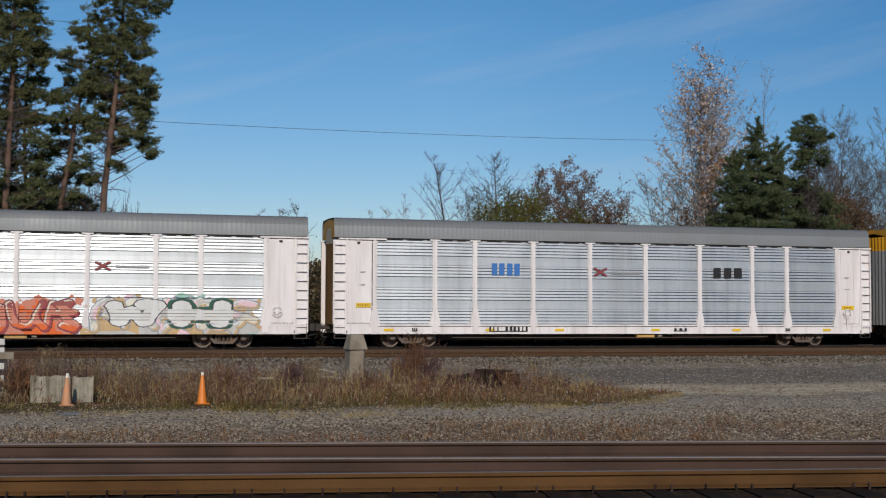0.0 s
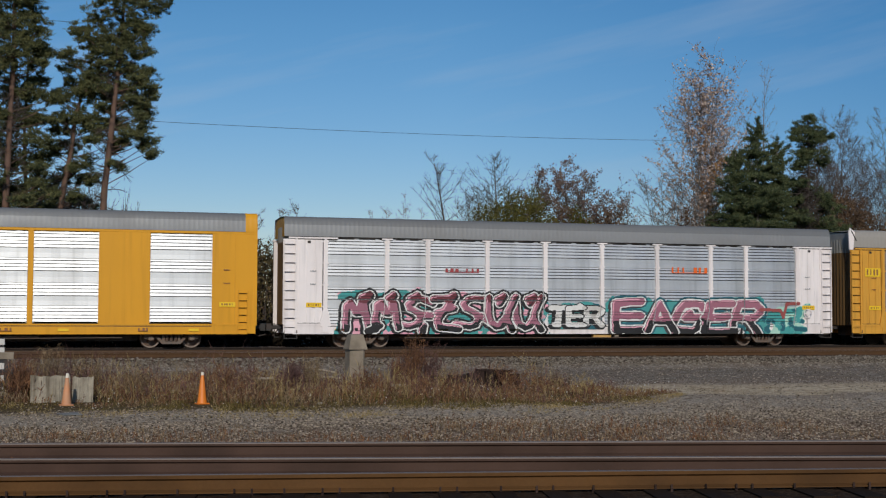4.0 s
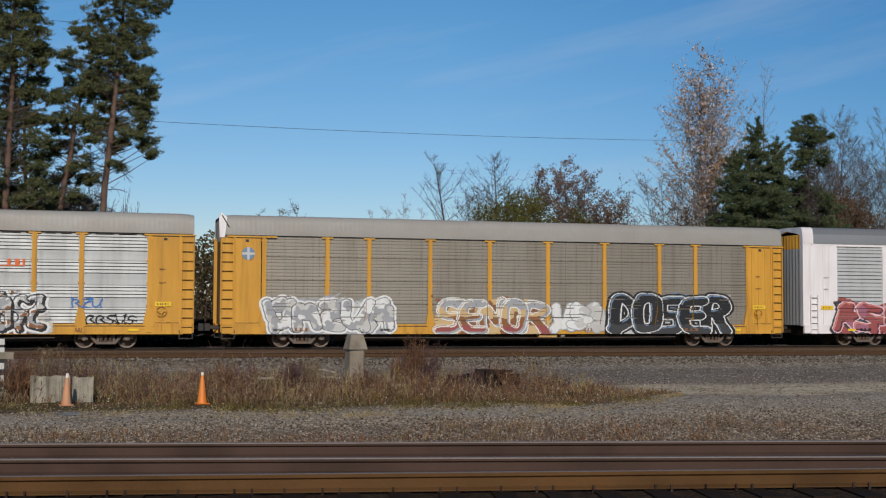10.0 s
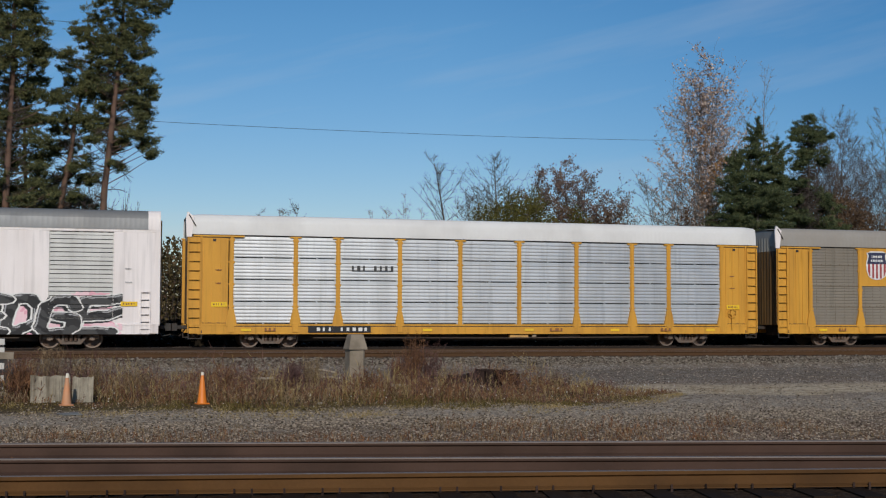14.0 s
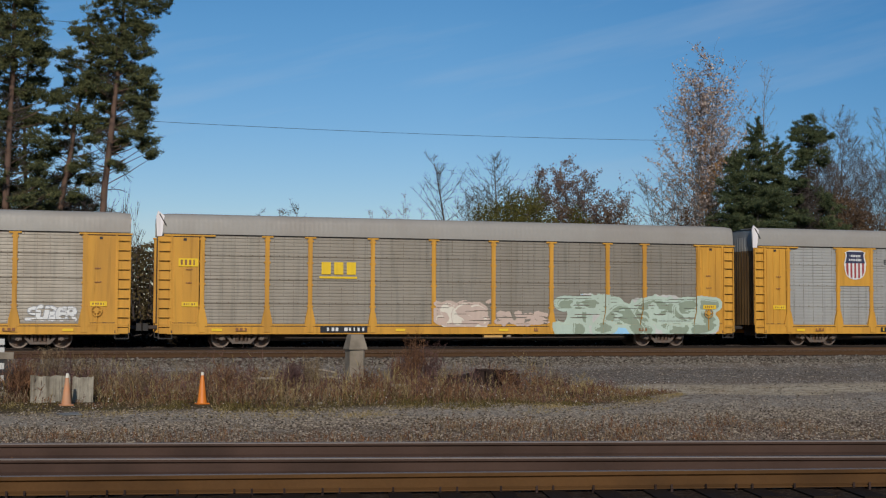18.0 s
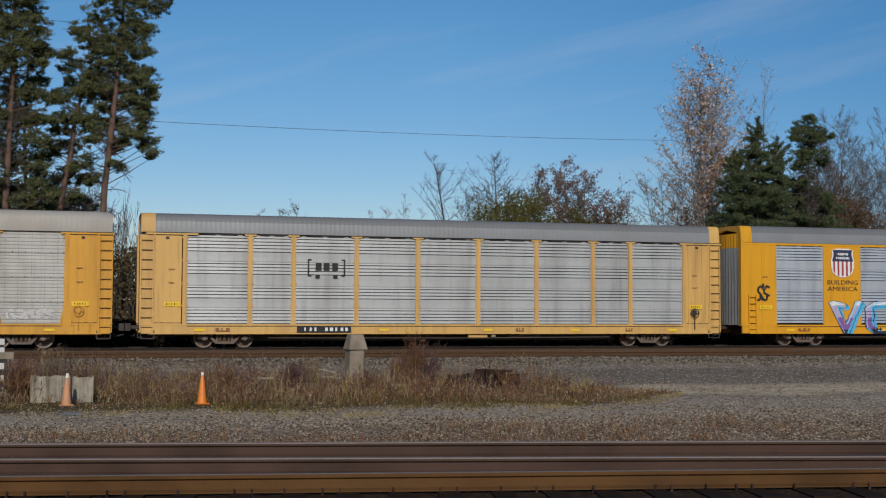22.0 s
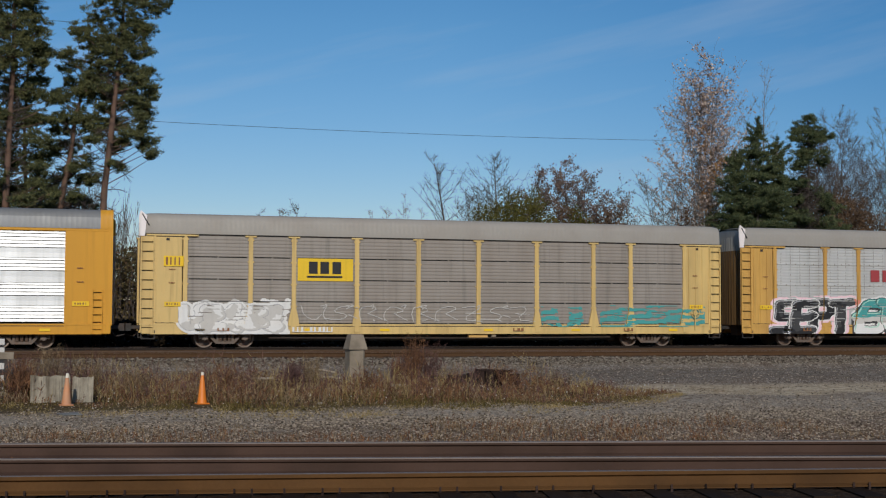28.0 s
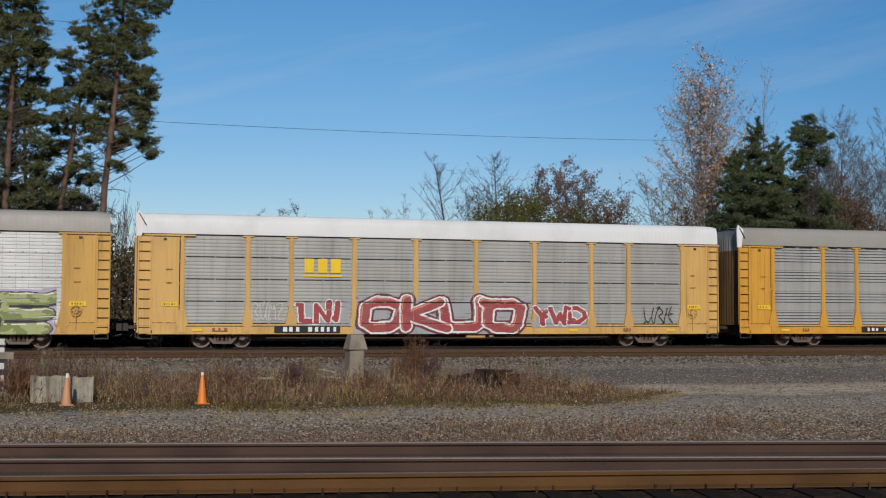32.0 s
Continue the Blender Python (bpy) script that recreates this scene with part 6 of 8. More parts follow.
def conifer(name, label, y, trunks, puffs, mat, seed, density=150, needle=0.21, flat=0.72, depth=1.3, bark=None, fill=4, dry=70):
    """A conifer: tapered trunk, limbs to each clump, clumps of needle tufts. puffs: (x, z, radius)."""
    r = np.random.RandomState(seed)
    tree = tagged(new(name), label, "tree")
    z0 = GROUND
    segs = []
    t = [(x, y + 0.2 * math.sin(i * 1.7 + seed), z, rad * 0.66) for i, (x, z, rad) in enumerate(trunks)]
    t = [(t[0][0] - 0.15, t[0][1], z0 - 0.1, t[0][3] * 1.35)] + t
    for a, b in zip(t[:-1], t[1:]):
        segs.append((a[:3], b[:3], a[3], b[3]))
    limbs = []
    vs, fs, k = [], [], 0
    extra = []
    for x, z, rad in puffs:
        for q in range(1 if fill else 0):
            extra.append((x + r.uniform(-1, 1) * rad * 1.15, z + r.uniform(-0.9, 0.7) * rad, rad * r.uniform(0.35, 0.65)))
    if fill:
        for q in range(fill):
            zz = r.uniform(t[-1][2] - (t[-1][2] - t[1][2]) * 0.75, t[-1][2])
            extra.append((np.interp(zz, [q2[2] for q2 in t], [q2[0] for q2 in t]) + r.uniform(-1, 1) * 1.0, zz, r.uniform(0.35, 0.7)))
    for x, z, rad in list(puffs) + extra:
        yy = y + r.uniform(-depth, depth) * 0.8
        if abs(x - np.interp(z, [q[2] for q in t], [q[0] for q in t])) < 0.75 * rad + 0.15 and z < t[1][2] + 0.58 * (t[-1][2] - t[1][2]):
            yy = y + 0.35 + 0.8 * rad + r.uniform(0, 0.5)       # the stem stays bare towards the open yard
        zt = max(t[0][2], min(t[-1][2], z - 0.3 - r.uniform(0.05, 0.6) * abs(x - np.interp(z, [q[2] for q in t], [q[0] for q in t]))))
        root = (np.interp(zt, [q[2] for q in t], [q[0] for q in t]), np.interp(zt, [q[2] for q in t], [q[1] for q in t]), zt)
        mid = ((root[0] + x) / 2 + r.uniform(-0.2, 0.2), (root[1] + yy) / 2, (root[2] + z) / 2 - 0.1)
        limbs += [(root, mid, 0.034, 0.026), (mid, (x, yy, z), 0.026, 0.012)]
        for q in range(5):
            e = np.array((x, yy, z)) + unit_vectors(r, 1)[0] * rad * np.array((0.8, 0.8, flat * 0.8))
            limbs.append(((x, yy, z), tuple(e), 0.025, 0.01))
        # uneven sub-clumps inside the clump
        ns = max(11, int(36 * rad * rad) + 9)
        cc = np.array((x, yy, z)) + unit_vectors(r, ns) * (r.uniform(0.1, 1.0, (ns, 1)) ** 0.6 * rad * 1.22) * np.array((1, 1, flat))
        m = int(density * rad * rad / ns) + 60
        for c in cc:
            arm = unit_vectors(r, 1)[0] * np.array((1, 1, 0.25)) * r.uniform(0.2, 0.5)
            way = unit_vectors(r, m)
            way[:, 2] = np.abs(way[:, 2]) * 0.7 + 0.1
            way /= np.linalg.norm(way, axis=1, keepdims=True)
            base = c + arm * r.uniform(-1, 1, (m, 1)) + unit_vectors(r, m) * r.uniform(0, 0.15, (m, 1))
            v, f = blades(base, way, needle * r.uniform(0.6, 1.3, m), 0.040 * r.uniform(0.6, 1.4, m), r)
            vs.append(v)
            fs.append(f + k)
            k += len(v)
    dead = []
    for q in range(dry):
        zz = r.uniform(t[1][2] - 1.0, t[1][2] + (t[-1][2] - t[1][2]) * 0.62)
        p = np.array((np.interp(zz, [q2[2] for q2 in t], [q2[0] for q2 in t]), np.interp(zz, [q2[2] for q2 in t], [q2[1] for q2 in t]), zz))
        w = unit_vectors(r, 1)[0] * np.array((1, 1, 0.35)) - np.array((0, 0, 0.12))
        e = p + w * r.uniform(0.7, 1.7)
        dead.append((tuple(p), tuple(e), 0.026, 0.012))
        for j in range(9):
            b = p + (e - p) * r.uniform(0.25, 1)
            dead.append((tuple(b), tuple(b + (w * 0.4 + unit_vectors(r, 1)[0]) * r.uniform(0.2, 0.6)), 0.016, 0.008))
    if dead:
        v, f = tubes(dead, 3)
        part("dead_limb", raw_mesh("dead_limb", v, f, [BARK_DARK]), tree)["kind"] = "stuff"
    v, f = tubes(segs, 10)
    part("trunk", raw_mesh("trunk", v, f, [bark or BARK_PINE]), tree)
    v, f = tubes(limbs, 5)
    part("limb", raw_mesh("limb", v, f, [bark or BARK_PINE]), tree)["kind"] = "stuff"
    part("crown", raw_mesh("crown", np.concatenate(vs), np.concatenate(fs), [mat]), tree)
    return tree


def branching(base, height, seed, spread=0.5, levels=5, r0=0.16, upright=0.7, kids=3, first=0.25):
    """Segments and twig ends of a leafless crown."""
    rr = random.Random(seed)
    segs, tips = [], []

    def grow(p, d, length, rad, lev):
        n = 3
        q = Vector(p)
        w = Vector(d)
        for i in range(n):
            w = (w + Vector((rr.uniform(-1, 1), rr.uniform(-1, 1), rr.uniform(-0.4, 1) * upright)) * 0.16).normalized()
            e = q + w * (length / n)
            a, b = rad * (1 - 0.45 * i / n), rad * (1 - 0.45 * (i + 1) / n)
            segs.append((tuple(q), tuple(e), a, b))
            q = e
            if lev > 0 and (lev < levels or (i + 1) / n > first):
                for c in range(kids if i == n - 1 else max(1, kids - 1)):
                    side = Vector((rr.uniform(-1, 1), rr.uniform(-1, 1), rr.uniform(-0.1, 0.8)))
                    nd = (w * (1 - spread) + side.normalized() * spread + Vector((0, 0, 0.25 * upright))).normalized()
                    grow(q, nd, length * rr.uniform(0.5, 0.72), max(0.008, b * rr.uniform(0.45, 0.65)), lev - 1)
        if lev <= 1:
            tips.append(tuple(q))
    grow(base, (0, 0, 1), height * 0.45, r0, levels)
    return segs, tips


def broadleaf(name, label, base, height, seed, leaf=None, leaves=0, size=0.12, spread=0.5, levels=4, r0=0.14, upright=0.7, kids=3, bark=None, thin=0.011, squeeze=1.0):
    tree = tagged(new(name), label, "tree")
    segs, tips = branching((0, 0, 0), height, seed, spread, levels, r0, upright, kids)
    top = max(s[1][2] for s in segs)
    k = height / top
    kx = k * squeeze

    def at(p):
        return (base[0] + p[0] * kx, base[1] + p[1] * kx, base[2] + p[2] * k)
    segs = [(at(a), at(b), max(thin, ra * k), max(thin * 0.7, rb * k)) for a, b, ra, rb in segs]
    tips = np.array([at(p) for p in tips])
    thick = [s for s in segs if s[2] > 0.05] or segs[:3]
    fine = [s for s in segs if s[2] <= 0.05]
    v, f = tubes(thick, 7)
    part("trunk", raw_mesh("trunk", v, f, [bark or BARK_GREY]), tree)
    if fine:
        v, f = tubes(fine, 3)
        part("twig_work", raw_mesh("twig_work", v, f, [bark or BARK_GREY]), tree)["kind"] = "stuff"
    if leaf and leaves:
        r = np.random.RandomState(seed)
        c = tips[r.randint(0, len(tips), leaves)] + r.normal(size=(leaves, 3)) * 0.22
        v, f = leaf_quads(c, size, r)
        part("crown", raw_mesh("crown", v, f, [leaf]), tree)
    return tree


def leader_tree(name, label, base, height, outline, seed, stems=2, laterals=60, low=0.2, rise=0.9, leaf=None, leaves=0, size=0.1, r0=0.14, bark=None, twigs=5, fine=0.011, fork=0.0):
    """A tree with upright stems and side branches that fill the outline: outline is the crown's half width at even steps of height."""
    r = random.Random(seed)
    segs, tips = [], []
    for s in range(stems):
        a = 2 * math.pi * s / stems + seed
        off = 0.0 if stems == 1 else fork
        pts = []
        n = 9
        top = height * (1.0 if s == 0 else r.uniform(0.78, 0.97))
        for k in range(n + 1):
            t = k / n
            pts.append(Vector((base[0] + math.cos(a) * off * t ** 1.3 + 0.12 * math.sin(5 * t + s + seed), base[1] + math.sin(a) * off * t ** 1.3, base[2] + top * t)))
        rad = r0 * (1.0 if s == 0 else 0.75)
        for k in range(n):
            segs.append((tuple(pts[k]), tuple(pts[k + 1]), max(fine, rad * (1 - k / n) ** 0.8), max(fine, rad * (1 - (k + 1) / n) ** 0.8)))
        for q in range(laterals // stems):
            t = low + (0.99 - low) * (q + r.random()) / (laterals // stems)
            p = pts[min(n - 1, int(t * n))].lerp(pts[min(n, int(t * n) + 1)], t * n - int(t * n))
            w = float(np.interp(t, np.linspace(0, 1, len(outline)), outline)) * r.uniform(0.55, 1.05)
            b = r.uniform(0, 2 * math.pi)
            d = Vector((math.cos(b), math.sin(b), rise * r.uniform(0.6, 1.3)))
            cur, rad2 = p, max(fine, rad * 0.38 * (1 - 0.75 * t))
            step = w / 3
            for j in range(3):
                nx = cur + Vector((d.x * step, d.y * step, d.z * step)) + Vector((r.uniform(-1, 1), r.uniform(-1, 1), r.uniform(-0.5, 1))) * step * 0.22
                segs.append((tuple(cur), tuple(nx), max(fine, rad2 * (1 - 0.28 * j)), max(fine * 0.8, rad2 * (1 - 0.28 * (j + 1)))))
                for m in range(twigs):
                    f = cur.lerp(nx, r.random())
                    e = f + (d.normalized() * 0.6 + Vector((r.uniform(-1, 1), r.uniform(-1, 1), r.uniform(-0.3, 1)))).normalized() * (0.25 + 0.28 * w) * r.uniform(0.5, 1.1)
                    segs.append((tuple(f), tuple(e), fine, fine * 0.6))
                    tips += [tuple(e), tuple(f.lerp(e, 0.6))]
                    if r.random() < 0.6:
                        g = f.lerp(e, 0.5)
                        h = g + Vector((r.uniform(-1, 1), r.uniform(-1, 1), r.uniform(-0.2, 1))) * 0.3
                        segs.append((tuple(g), tuple(h), fine * 0.8, fine * 0.5))
                        tips.append(tuple(h))
                cur = nx
                d.z += 0.12
    tree = tagged(new(name), label, "tree")
    thick = [q for q in segs if q[2] > 0.045] or segs[:4]
    thin = [q for q in segs if q[2] <= 0.045]
    v, f = tubes(thick, 7)
    part("trunk", raw_mesh("trunk", v, f, [bark or BARK_GREY]), tree)
    v, f = tubes(thin, 3)
    part("twig_work", raw_mesh("twig_work", v, f, [bark or BARK_GREY]), tree)["kind"] = "stuff"
    if leaves:
        rr = np.random.RandomState(seed)
        tp = np.array(tips)
        c = tp[rr.randint(0, len(tp), leaves)] + rr.normal(size=(leaves, 3)) * 0.10
        v, f = leaf_quads(c, size, rr)
        part("crown", raw_mesh("crown", v, f, [leaf]), tree)
    return tree


def bush(name, label, x, y, z1, w, mat, seed, leaves=1500, size=0.09):
    """A shrub: many stems from one foot, leaf clusters with gaps."""
    r = np.random.RandomState(seed)
    ob = tagged(new(name), label, "shrub")
    h = z1 - GROUND
    segs, cs = [], []
    for k in range(26):
        a = r.uniform(0, 2 * math.pi)
        rr = w * math.sqrt(r.uniform(0.05, 1))
        e = np.array((x + rr * math.cos(a), y + rr * math.sin(a) * 0.8, GROUND + h * r.uniform(0.66, 1.0) * (1 - 0.30 * (rr / w) ** 2)))
        m = np.array((x, y, GROUND)) * 0.45 + e * 0.55 + r.normal(size=3) * 0.1
        segs += [((x, y, GROUND), tuple(m), 0.05, 0.03), (tuple(m), tuple(e), 0.03, 0.012)]
        for q in range(6):
            b = m + (e - m) * r.uniform(0.2, 1)
            tip = b + unit_vectors(r, 1)[0] * np.array((0.7, 0.7, 0.5)) + np.array((0, 0, 0.2))
            segs.append((tuple(b), tuple(tip), 0.014, 0.006))
            cs.append(tip)
        cs.append(e)
    cs = np.array(cs)
    c = cs[r.randint(0, len(cs), leaves)] + r.normal(size=(leaves, 3)) * 0.28
    c[:, 2] = np.clip(c[:, 2], GROUND + 0.05, None)
    v, f = tubes(segs, 4)
    part("stem", raw_mesh("stem", v, f, [BARK_GREY]), ob)["kind"] = "stuff"
    v, f = leaf_quads(c, size, r)
    part("foliage", raw_mesh("foliage", v, f, [mat]), ob)
    return ob


# tall pines behind the train
PINE_Y = 76.0
conifer("pine_tree", "tall leaning pine with bare reddish trunk and tufted crown", PINE_Y,
        [(1.0, 6.4, 0.30), (1.1, 8.7, 0.29), (1.4, 11.7, 0.26), (1.6, 14.1, 0.22), (1.9, 16.7, 0.17), (2.0, 19.1, 0.12), (2.2, 21.8, 0.06)],
        [(3.0, 19.5, 1.3), (4.2, 19.8, 0.9), (1.4, 19.0, 1.3), (1.9, 17.6, 1.2), (0.6, 17.0, 1.0), (3.0, 17.9, 0.7), (3.2, 16.6, 0.5), (0.2, 16.1, 0.9), (-0.5, 17.6, 0.5), (-1.0, 16.4, 0.4),
         (1.0, 15.3, 0.9), (2.3, 15.6, 0.9), (3.2, 15.3, 0.8), (3.5, 14.1, 0.6), (2.8, 13.6, 0.7), (3.1, 12.6, 0.6), (3.5, 11.5, 0.5), (3.6, 10.8, 0.4), (3.0, 12.0, 0.5), (2.0, 12.6, 0.5), (1.2, 13.4, 0.5), (0.8, 12.2, 0.5), (2.0, 11.4, 0.45), (0.3, 11.2, 0.45), (1.9, 9.9, 0.4), (2.4, 14.4, 0.6), (2.4, 21.0, 1.4), (1.6, 16.3, 0.8), (2.6, 16.9, 0.7), (1.4, 14.5, 0.7), (2.0, 13.6, 0.6), (2.9, 14.8, 0.6), (0.6, 14.4, 0.6), (3.3, 13.3, 0.5)], NEEDLES, 1)
conifer("pine_tree", "slender pine with sparse mid-height clumps", PINE_Y + 1.5,
        [(-1.5, 6.4, 0.26), (-1.2, 8.7, 0.23), (-0.8, 11.0, 0.20), (-0.6, 13.0, 0.16), (-0.1, 15.0, 0.11), (0.3, 16.3, 0.06)],
        [(-0.9, 15.7, 0.7), (-0.4, 14.6, 0.9), (-1.4, 14.1, 0.7), (0.4, 14.3, 0.8), (-0.7, 13.1, 0.8), (-0.1, 12.5, 0.7), (-1.5, 12.6, 0.6), (0.7, 12.5, 0.6), (-0.7, 11.3, 0.6), (0.0, 10.3, 0.6), (1.6, 11.4, 0.6), (0.3, 9.4, 0.6), (-1.0, 9.7, 0.4), (-1.9, 10.8, 0.5), (-1.9, 8.4, 0.5), (-0.5, 8.2, 0.45), (-2.1, 7.2, 0.5)], NEEDLES, 2)
conifer("pine_tree", "broad dense pine with full dark crown", PINE_Y - 1.0,
        [(-4.3, 6.3, 0.30), (-4.2, 9.5, 0.27), (-4.1, 12.8, 0.24), (-4.0, 16.0, 0.2), (-4.0, 19.3, 0.15), (-4.0, 22.0, 0.06)],
        [(-4.2, 19.0, 1.4), (-3.1, 18.7, 0.7), (-2.8, 17.7, 0.8), (-4.2, 17.3, 1.4), (-3.0, 16.8, 0.8), (-2.3, 16.3, 0.4), (-4.0, 15.7, 1.2), (-2.6, 15.5, 0.6), (-4.1, 14.1, 1.2), (-2.9, 14.0, 0.8), (-2.1, 13.5, 0.5), (-4.3, 12.5, 1.1),
         (-2.9, 12.5, 0.8), (-1.8, 12.4, 0.4), (-4.1, 11.2, 1.0), (-2.7, 11.1, 0.8), (-3.7, 9.9, 0.9), (-2.4, 9.6, 0.6), (-4.2, 8.6, 0.9), (-2.8, 8.5, 0.6), (-1.9, 8.0, 0.5), (-3.4, 7.6, 0.6), (-4.4, 20.8, 1.3), (-4.6, 7.2, 0.9), (-5.0, 6.2, 1.0), (-5.6, 7.6, 1.0), (-3.8, 6.4, 0.7), (-5.6, 18, 1.4), (-5.8, 15, 1.4), (-5.8, 12, 1.4), (-5.6, 9, 1.2)], NEEDLES, 3)
conifer("pine_tree", "thin pine trunk with a few dead limbs", PINE_Y + 2.5,
        [(-3.2, 6.3, 0.18), (-3.4, 9.6, 0.16), (-3.5, 12.2, 0.13), (-3.4, 14.8, 0.1), (-3.3, 17.4, 0.05)],
        [(-3.2, 16.9, 0.6), (-2.9, 15.2, 0.6), (-3.6, 13.2, 0.6), (-2.5, 10.4, 0.5), (-1.9, 9.0, 0.4)], NEEDLES, 4)
for i, (px, lift) in enumerate(((-5.3, 0.3), (-2.9, 0.0), (-0.6, -0.5))):
    conifer("pine_tree", "young dark pine among the tall trunks", PINE_Y + 4.0 + i * 0.6, [(px, 3.0, 0.12), (px + 0.1, 6.0, 0.09), (px, 8.6 + lift, 0.04)],
            [(px + dx, z + lift, 0.62) for dx, z in ((0.0, 8.7), (-0.6, 8.0), (0.7, 7.8), (-0.9, 7.1), (0.2, 7.2), (1.0, 6.8), (-1.1, 6.2), (0.0, 6.3), (1.2, 5.9), (-0.5, 5.4), (0.7, 5.3))], NEEDLES, 140 + i, dry=110, fill=2)
# thin leafless trees among the pine trunks
broadleaf("bare_tree", "thin leafless tree beside the pine trunks", (1.9, PINE_Y + 3, GROUND), 10.0, 61, r0=0.08, levels=3, spread=0.5, upright=0.4, squeeze=0.5)
broadleaf("bare_tree", "thin leafless tree among the pine trunks", (-1.9, PINE_Y + 4, GROUND), 11.0, 62, r0=0.09, levels=4, spread=0.5)
broadleaf("bare_tree", "thin leafless tree among the pine trunks", (-0.4, PINE_Y + 5, GROUND), 10.5, 63, r0=0.09, levels=4, spread=0.5)

# poplar and its neighbours
TREE_Y = 92.0
leader_tree("poplar_tree", "tall poplar with sparse fading tan leaves", (47.7, TREE_Y, GROUND), 22.0, (0.6, 2.4, 3.7, 4.3, 4.5, 4.4, 4.1, 3.6, 3.0, 2.3, 1.4), 5, 5, 280, 0.16, 1.0, POPLAR_LEAF, 10500, 0.108, 0.13, TWIG_PALE, 5, 0.010, 1.3)
leader_tree("bare_tree", "slender leafless tree beside the poplar", (53.7, TREE_Y + 2, GROUND), 22.6, (0.5, 1.5, 2.2, 2.2, 2.0, 1.7, 1.5, 1.2, 0.5), 6, 2, 60, 0.3, 1.6, POPLAR_LEAF, 60, 0.08, 0.11, TWIG_PALE, 3, 0.009, 0.8)
leader_tree("bare_tree", "small twiggy tree with a few brown leaves", (43.9, TREE_Y - 2, GROUND), 13.6, (0.6, 2.2, 3.4, 3.7, 3.4, 2.8, 1.9, 0.6), 7, 4, 120, 0.2, 0.75, POPLAR_LEAF, 420, 0.09, 0.11, BARK_GREY, 4, 0.012, 2.3)


def spruce(name, label, x, y, top, low, w, seed, shape=0.85, gap=0.5, mat=None, droop=0.12):
    """A spruce or ragged pine: whorls of separate branches, each with flat sprays of needles, and gaps between them."""
    r = np.random.RandomState(seed)
    tree = tagged(new(name), label, "tree")
    limbs, vs, fs, k = [], [], [], 0
    z = top - 0.1
    while z > low:
        t = (top - z) / (top - low)
        for q in range(int(r.randint(6, 10))):
            a = r.uniform(0, 2 * math.pi)
            length = w * (0.07 + 0.93 * t ** shape) * r.uniform(0.22, 1.18)
            out = np.array((math.cos(a), math.sin(a), 0.0))
            root = np.array((x, y, z + r.uniform(-0.5, 0.5)))
            end = root + out * length + np.array((0, 0, -droop * length + r.uniform(-0.5, 0.9)))
            limbs.append((tuple(root), tuple(end), 0.035, 0.01))
            m = int(36 + 150 * length)
            s = r.uniform(0.12, 1.0, m) ** 0.8
            side = np.array((-out[1], out[0], 0.0))
            base = root + (end - root) * s.reshape(-1, 1) + side * (r.normal(size=m) * 0.22 * length * (1.15 - s)).reshape(-1, 1) + r.normal(size=(m, 3)) * np.array((0.05, 0.05, 0.07))
            way = out * 0.6 + unit_vectors(r, m) * 0.75 + np.array((0, 0, 0.18))
            way /= np.linalg.norm(way, axis=1, keepdims=True)
            v, f = blades(base, way, 0.22 * r.uniform(0.6, 1.4, m), 0.046 * r.uniform(0.6, 1.4, m), r)
            vs.append(v)
            fs.append(f + k)
            k += len(v)
        z -= gap * r.uniform(0.6, 1.5)
    v, f = tubes([((x, y, GROUND - 0.1), (x, y, low), 0.24, 0.2), ((x, y, low), (x, y, top), 0.2, 0.02)], 8)
    part("trunk", raw_mesh("trunk", v, f, [BARK_GREY]), tree)
    v, f = tubes(limbs, 4)
    part("limb", raw_mesh("limb", v, f, [BARK_GREY]), tree)["kind"] = "stuff"
    part("crown", raw_mesh("crown", np.concatenate(vs), np.concatenate(fs), [mat or FIR_NEEDLES]), tree)
    return tree


spruce("spruce_tree", "dark green spruce with pointed top", 49.1, TREE_Y - 6, 15.6, 2.5, 3.9, 75, 0.62, 0.30)
spruce("spruce_tree", "narrow dark spruce in front of the poplar", 47.5, TREE_Y - 5.5, 13.6, 2.5, 3.0, 77, 0.6, 0.34)
spruce("spruce_tree", "narrow dark spruce beside the pine", 51.1, TREE_Y - 5.5, 14.4, 2.5, 2.8, 78, 0.6, 0.34)
conifer("pine_tree", "dark green pine with tufted top and dead middle", TREE_Y - 6, [(53.3, 7.0, 0.2), (53.4, 12.0, 0.14), (53.5, 16.0, 0.05)],
        [(53.5, 16.3, 0.6), (52.8, 15.7, 0.7), (54.3, 15.6, 0.7), (53.4, 15.1, 0.8), (52.2, 15.0, 0.5), (55.0, 15.1, 0.4), (52.6, 13.6, 0.7), (53.1, 12.9, 0.7), (52.2, 12.8, 0.5), (54.9, 13.2, 0.4), (53.2, 11.4, 0.5),
         (54.9, 11.0, 0.7), (54.2, 10.2, 0.8), (55.3, 9.7, 0.7), (53.3, 9.3, 0.8), (52.3, 8.8, 0.8), (54.6, 8.4, 0.9), (53.4, 7.2, 1.1), (55.4, 7.5, 0.9), (52.0, 10.4, 0.6), (54.4, 6.2, 1.1), (53.9, 13.9, 0.5), (53.8, 12.0, 0.5), (52.6, 11.4, 0.5), (53.2, 10.3, 0.6), (53.4, 8.2, 0.7)], FIR_NEEDLES, 72, bark=BARK_DARK, fill=8, dry=150)
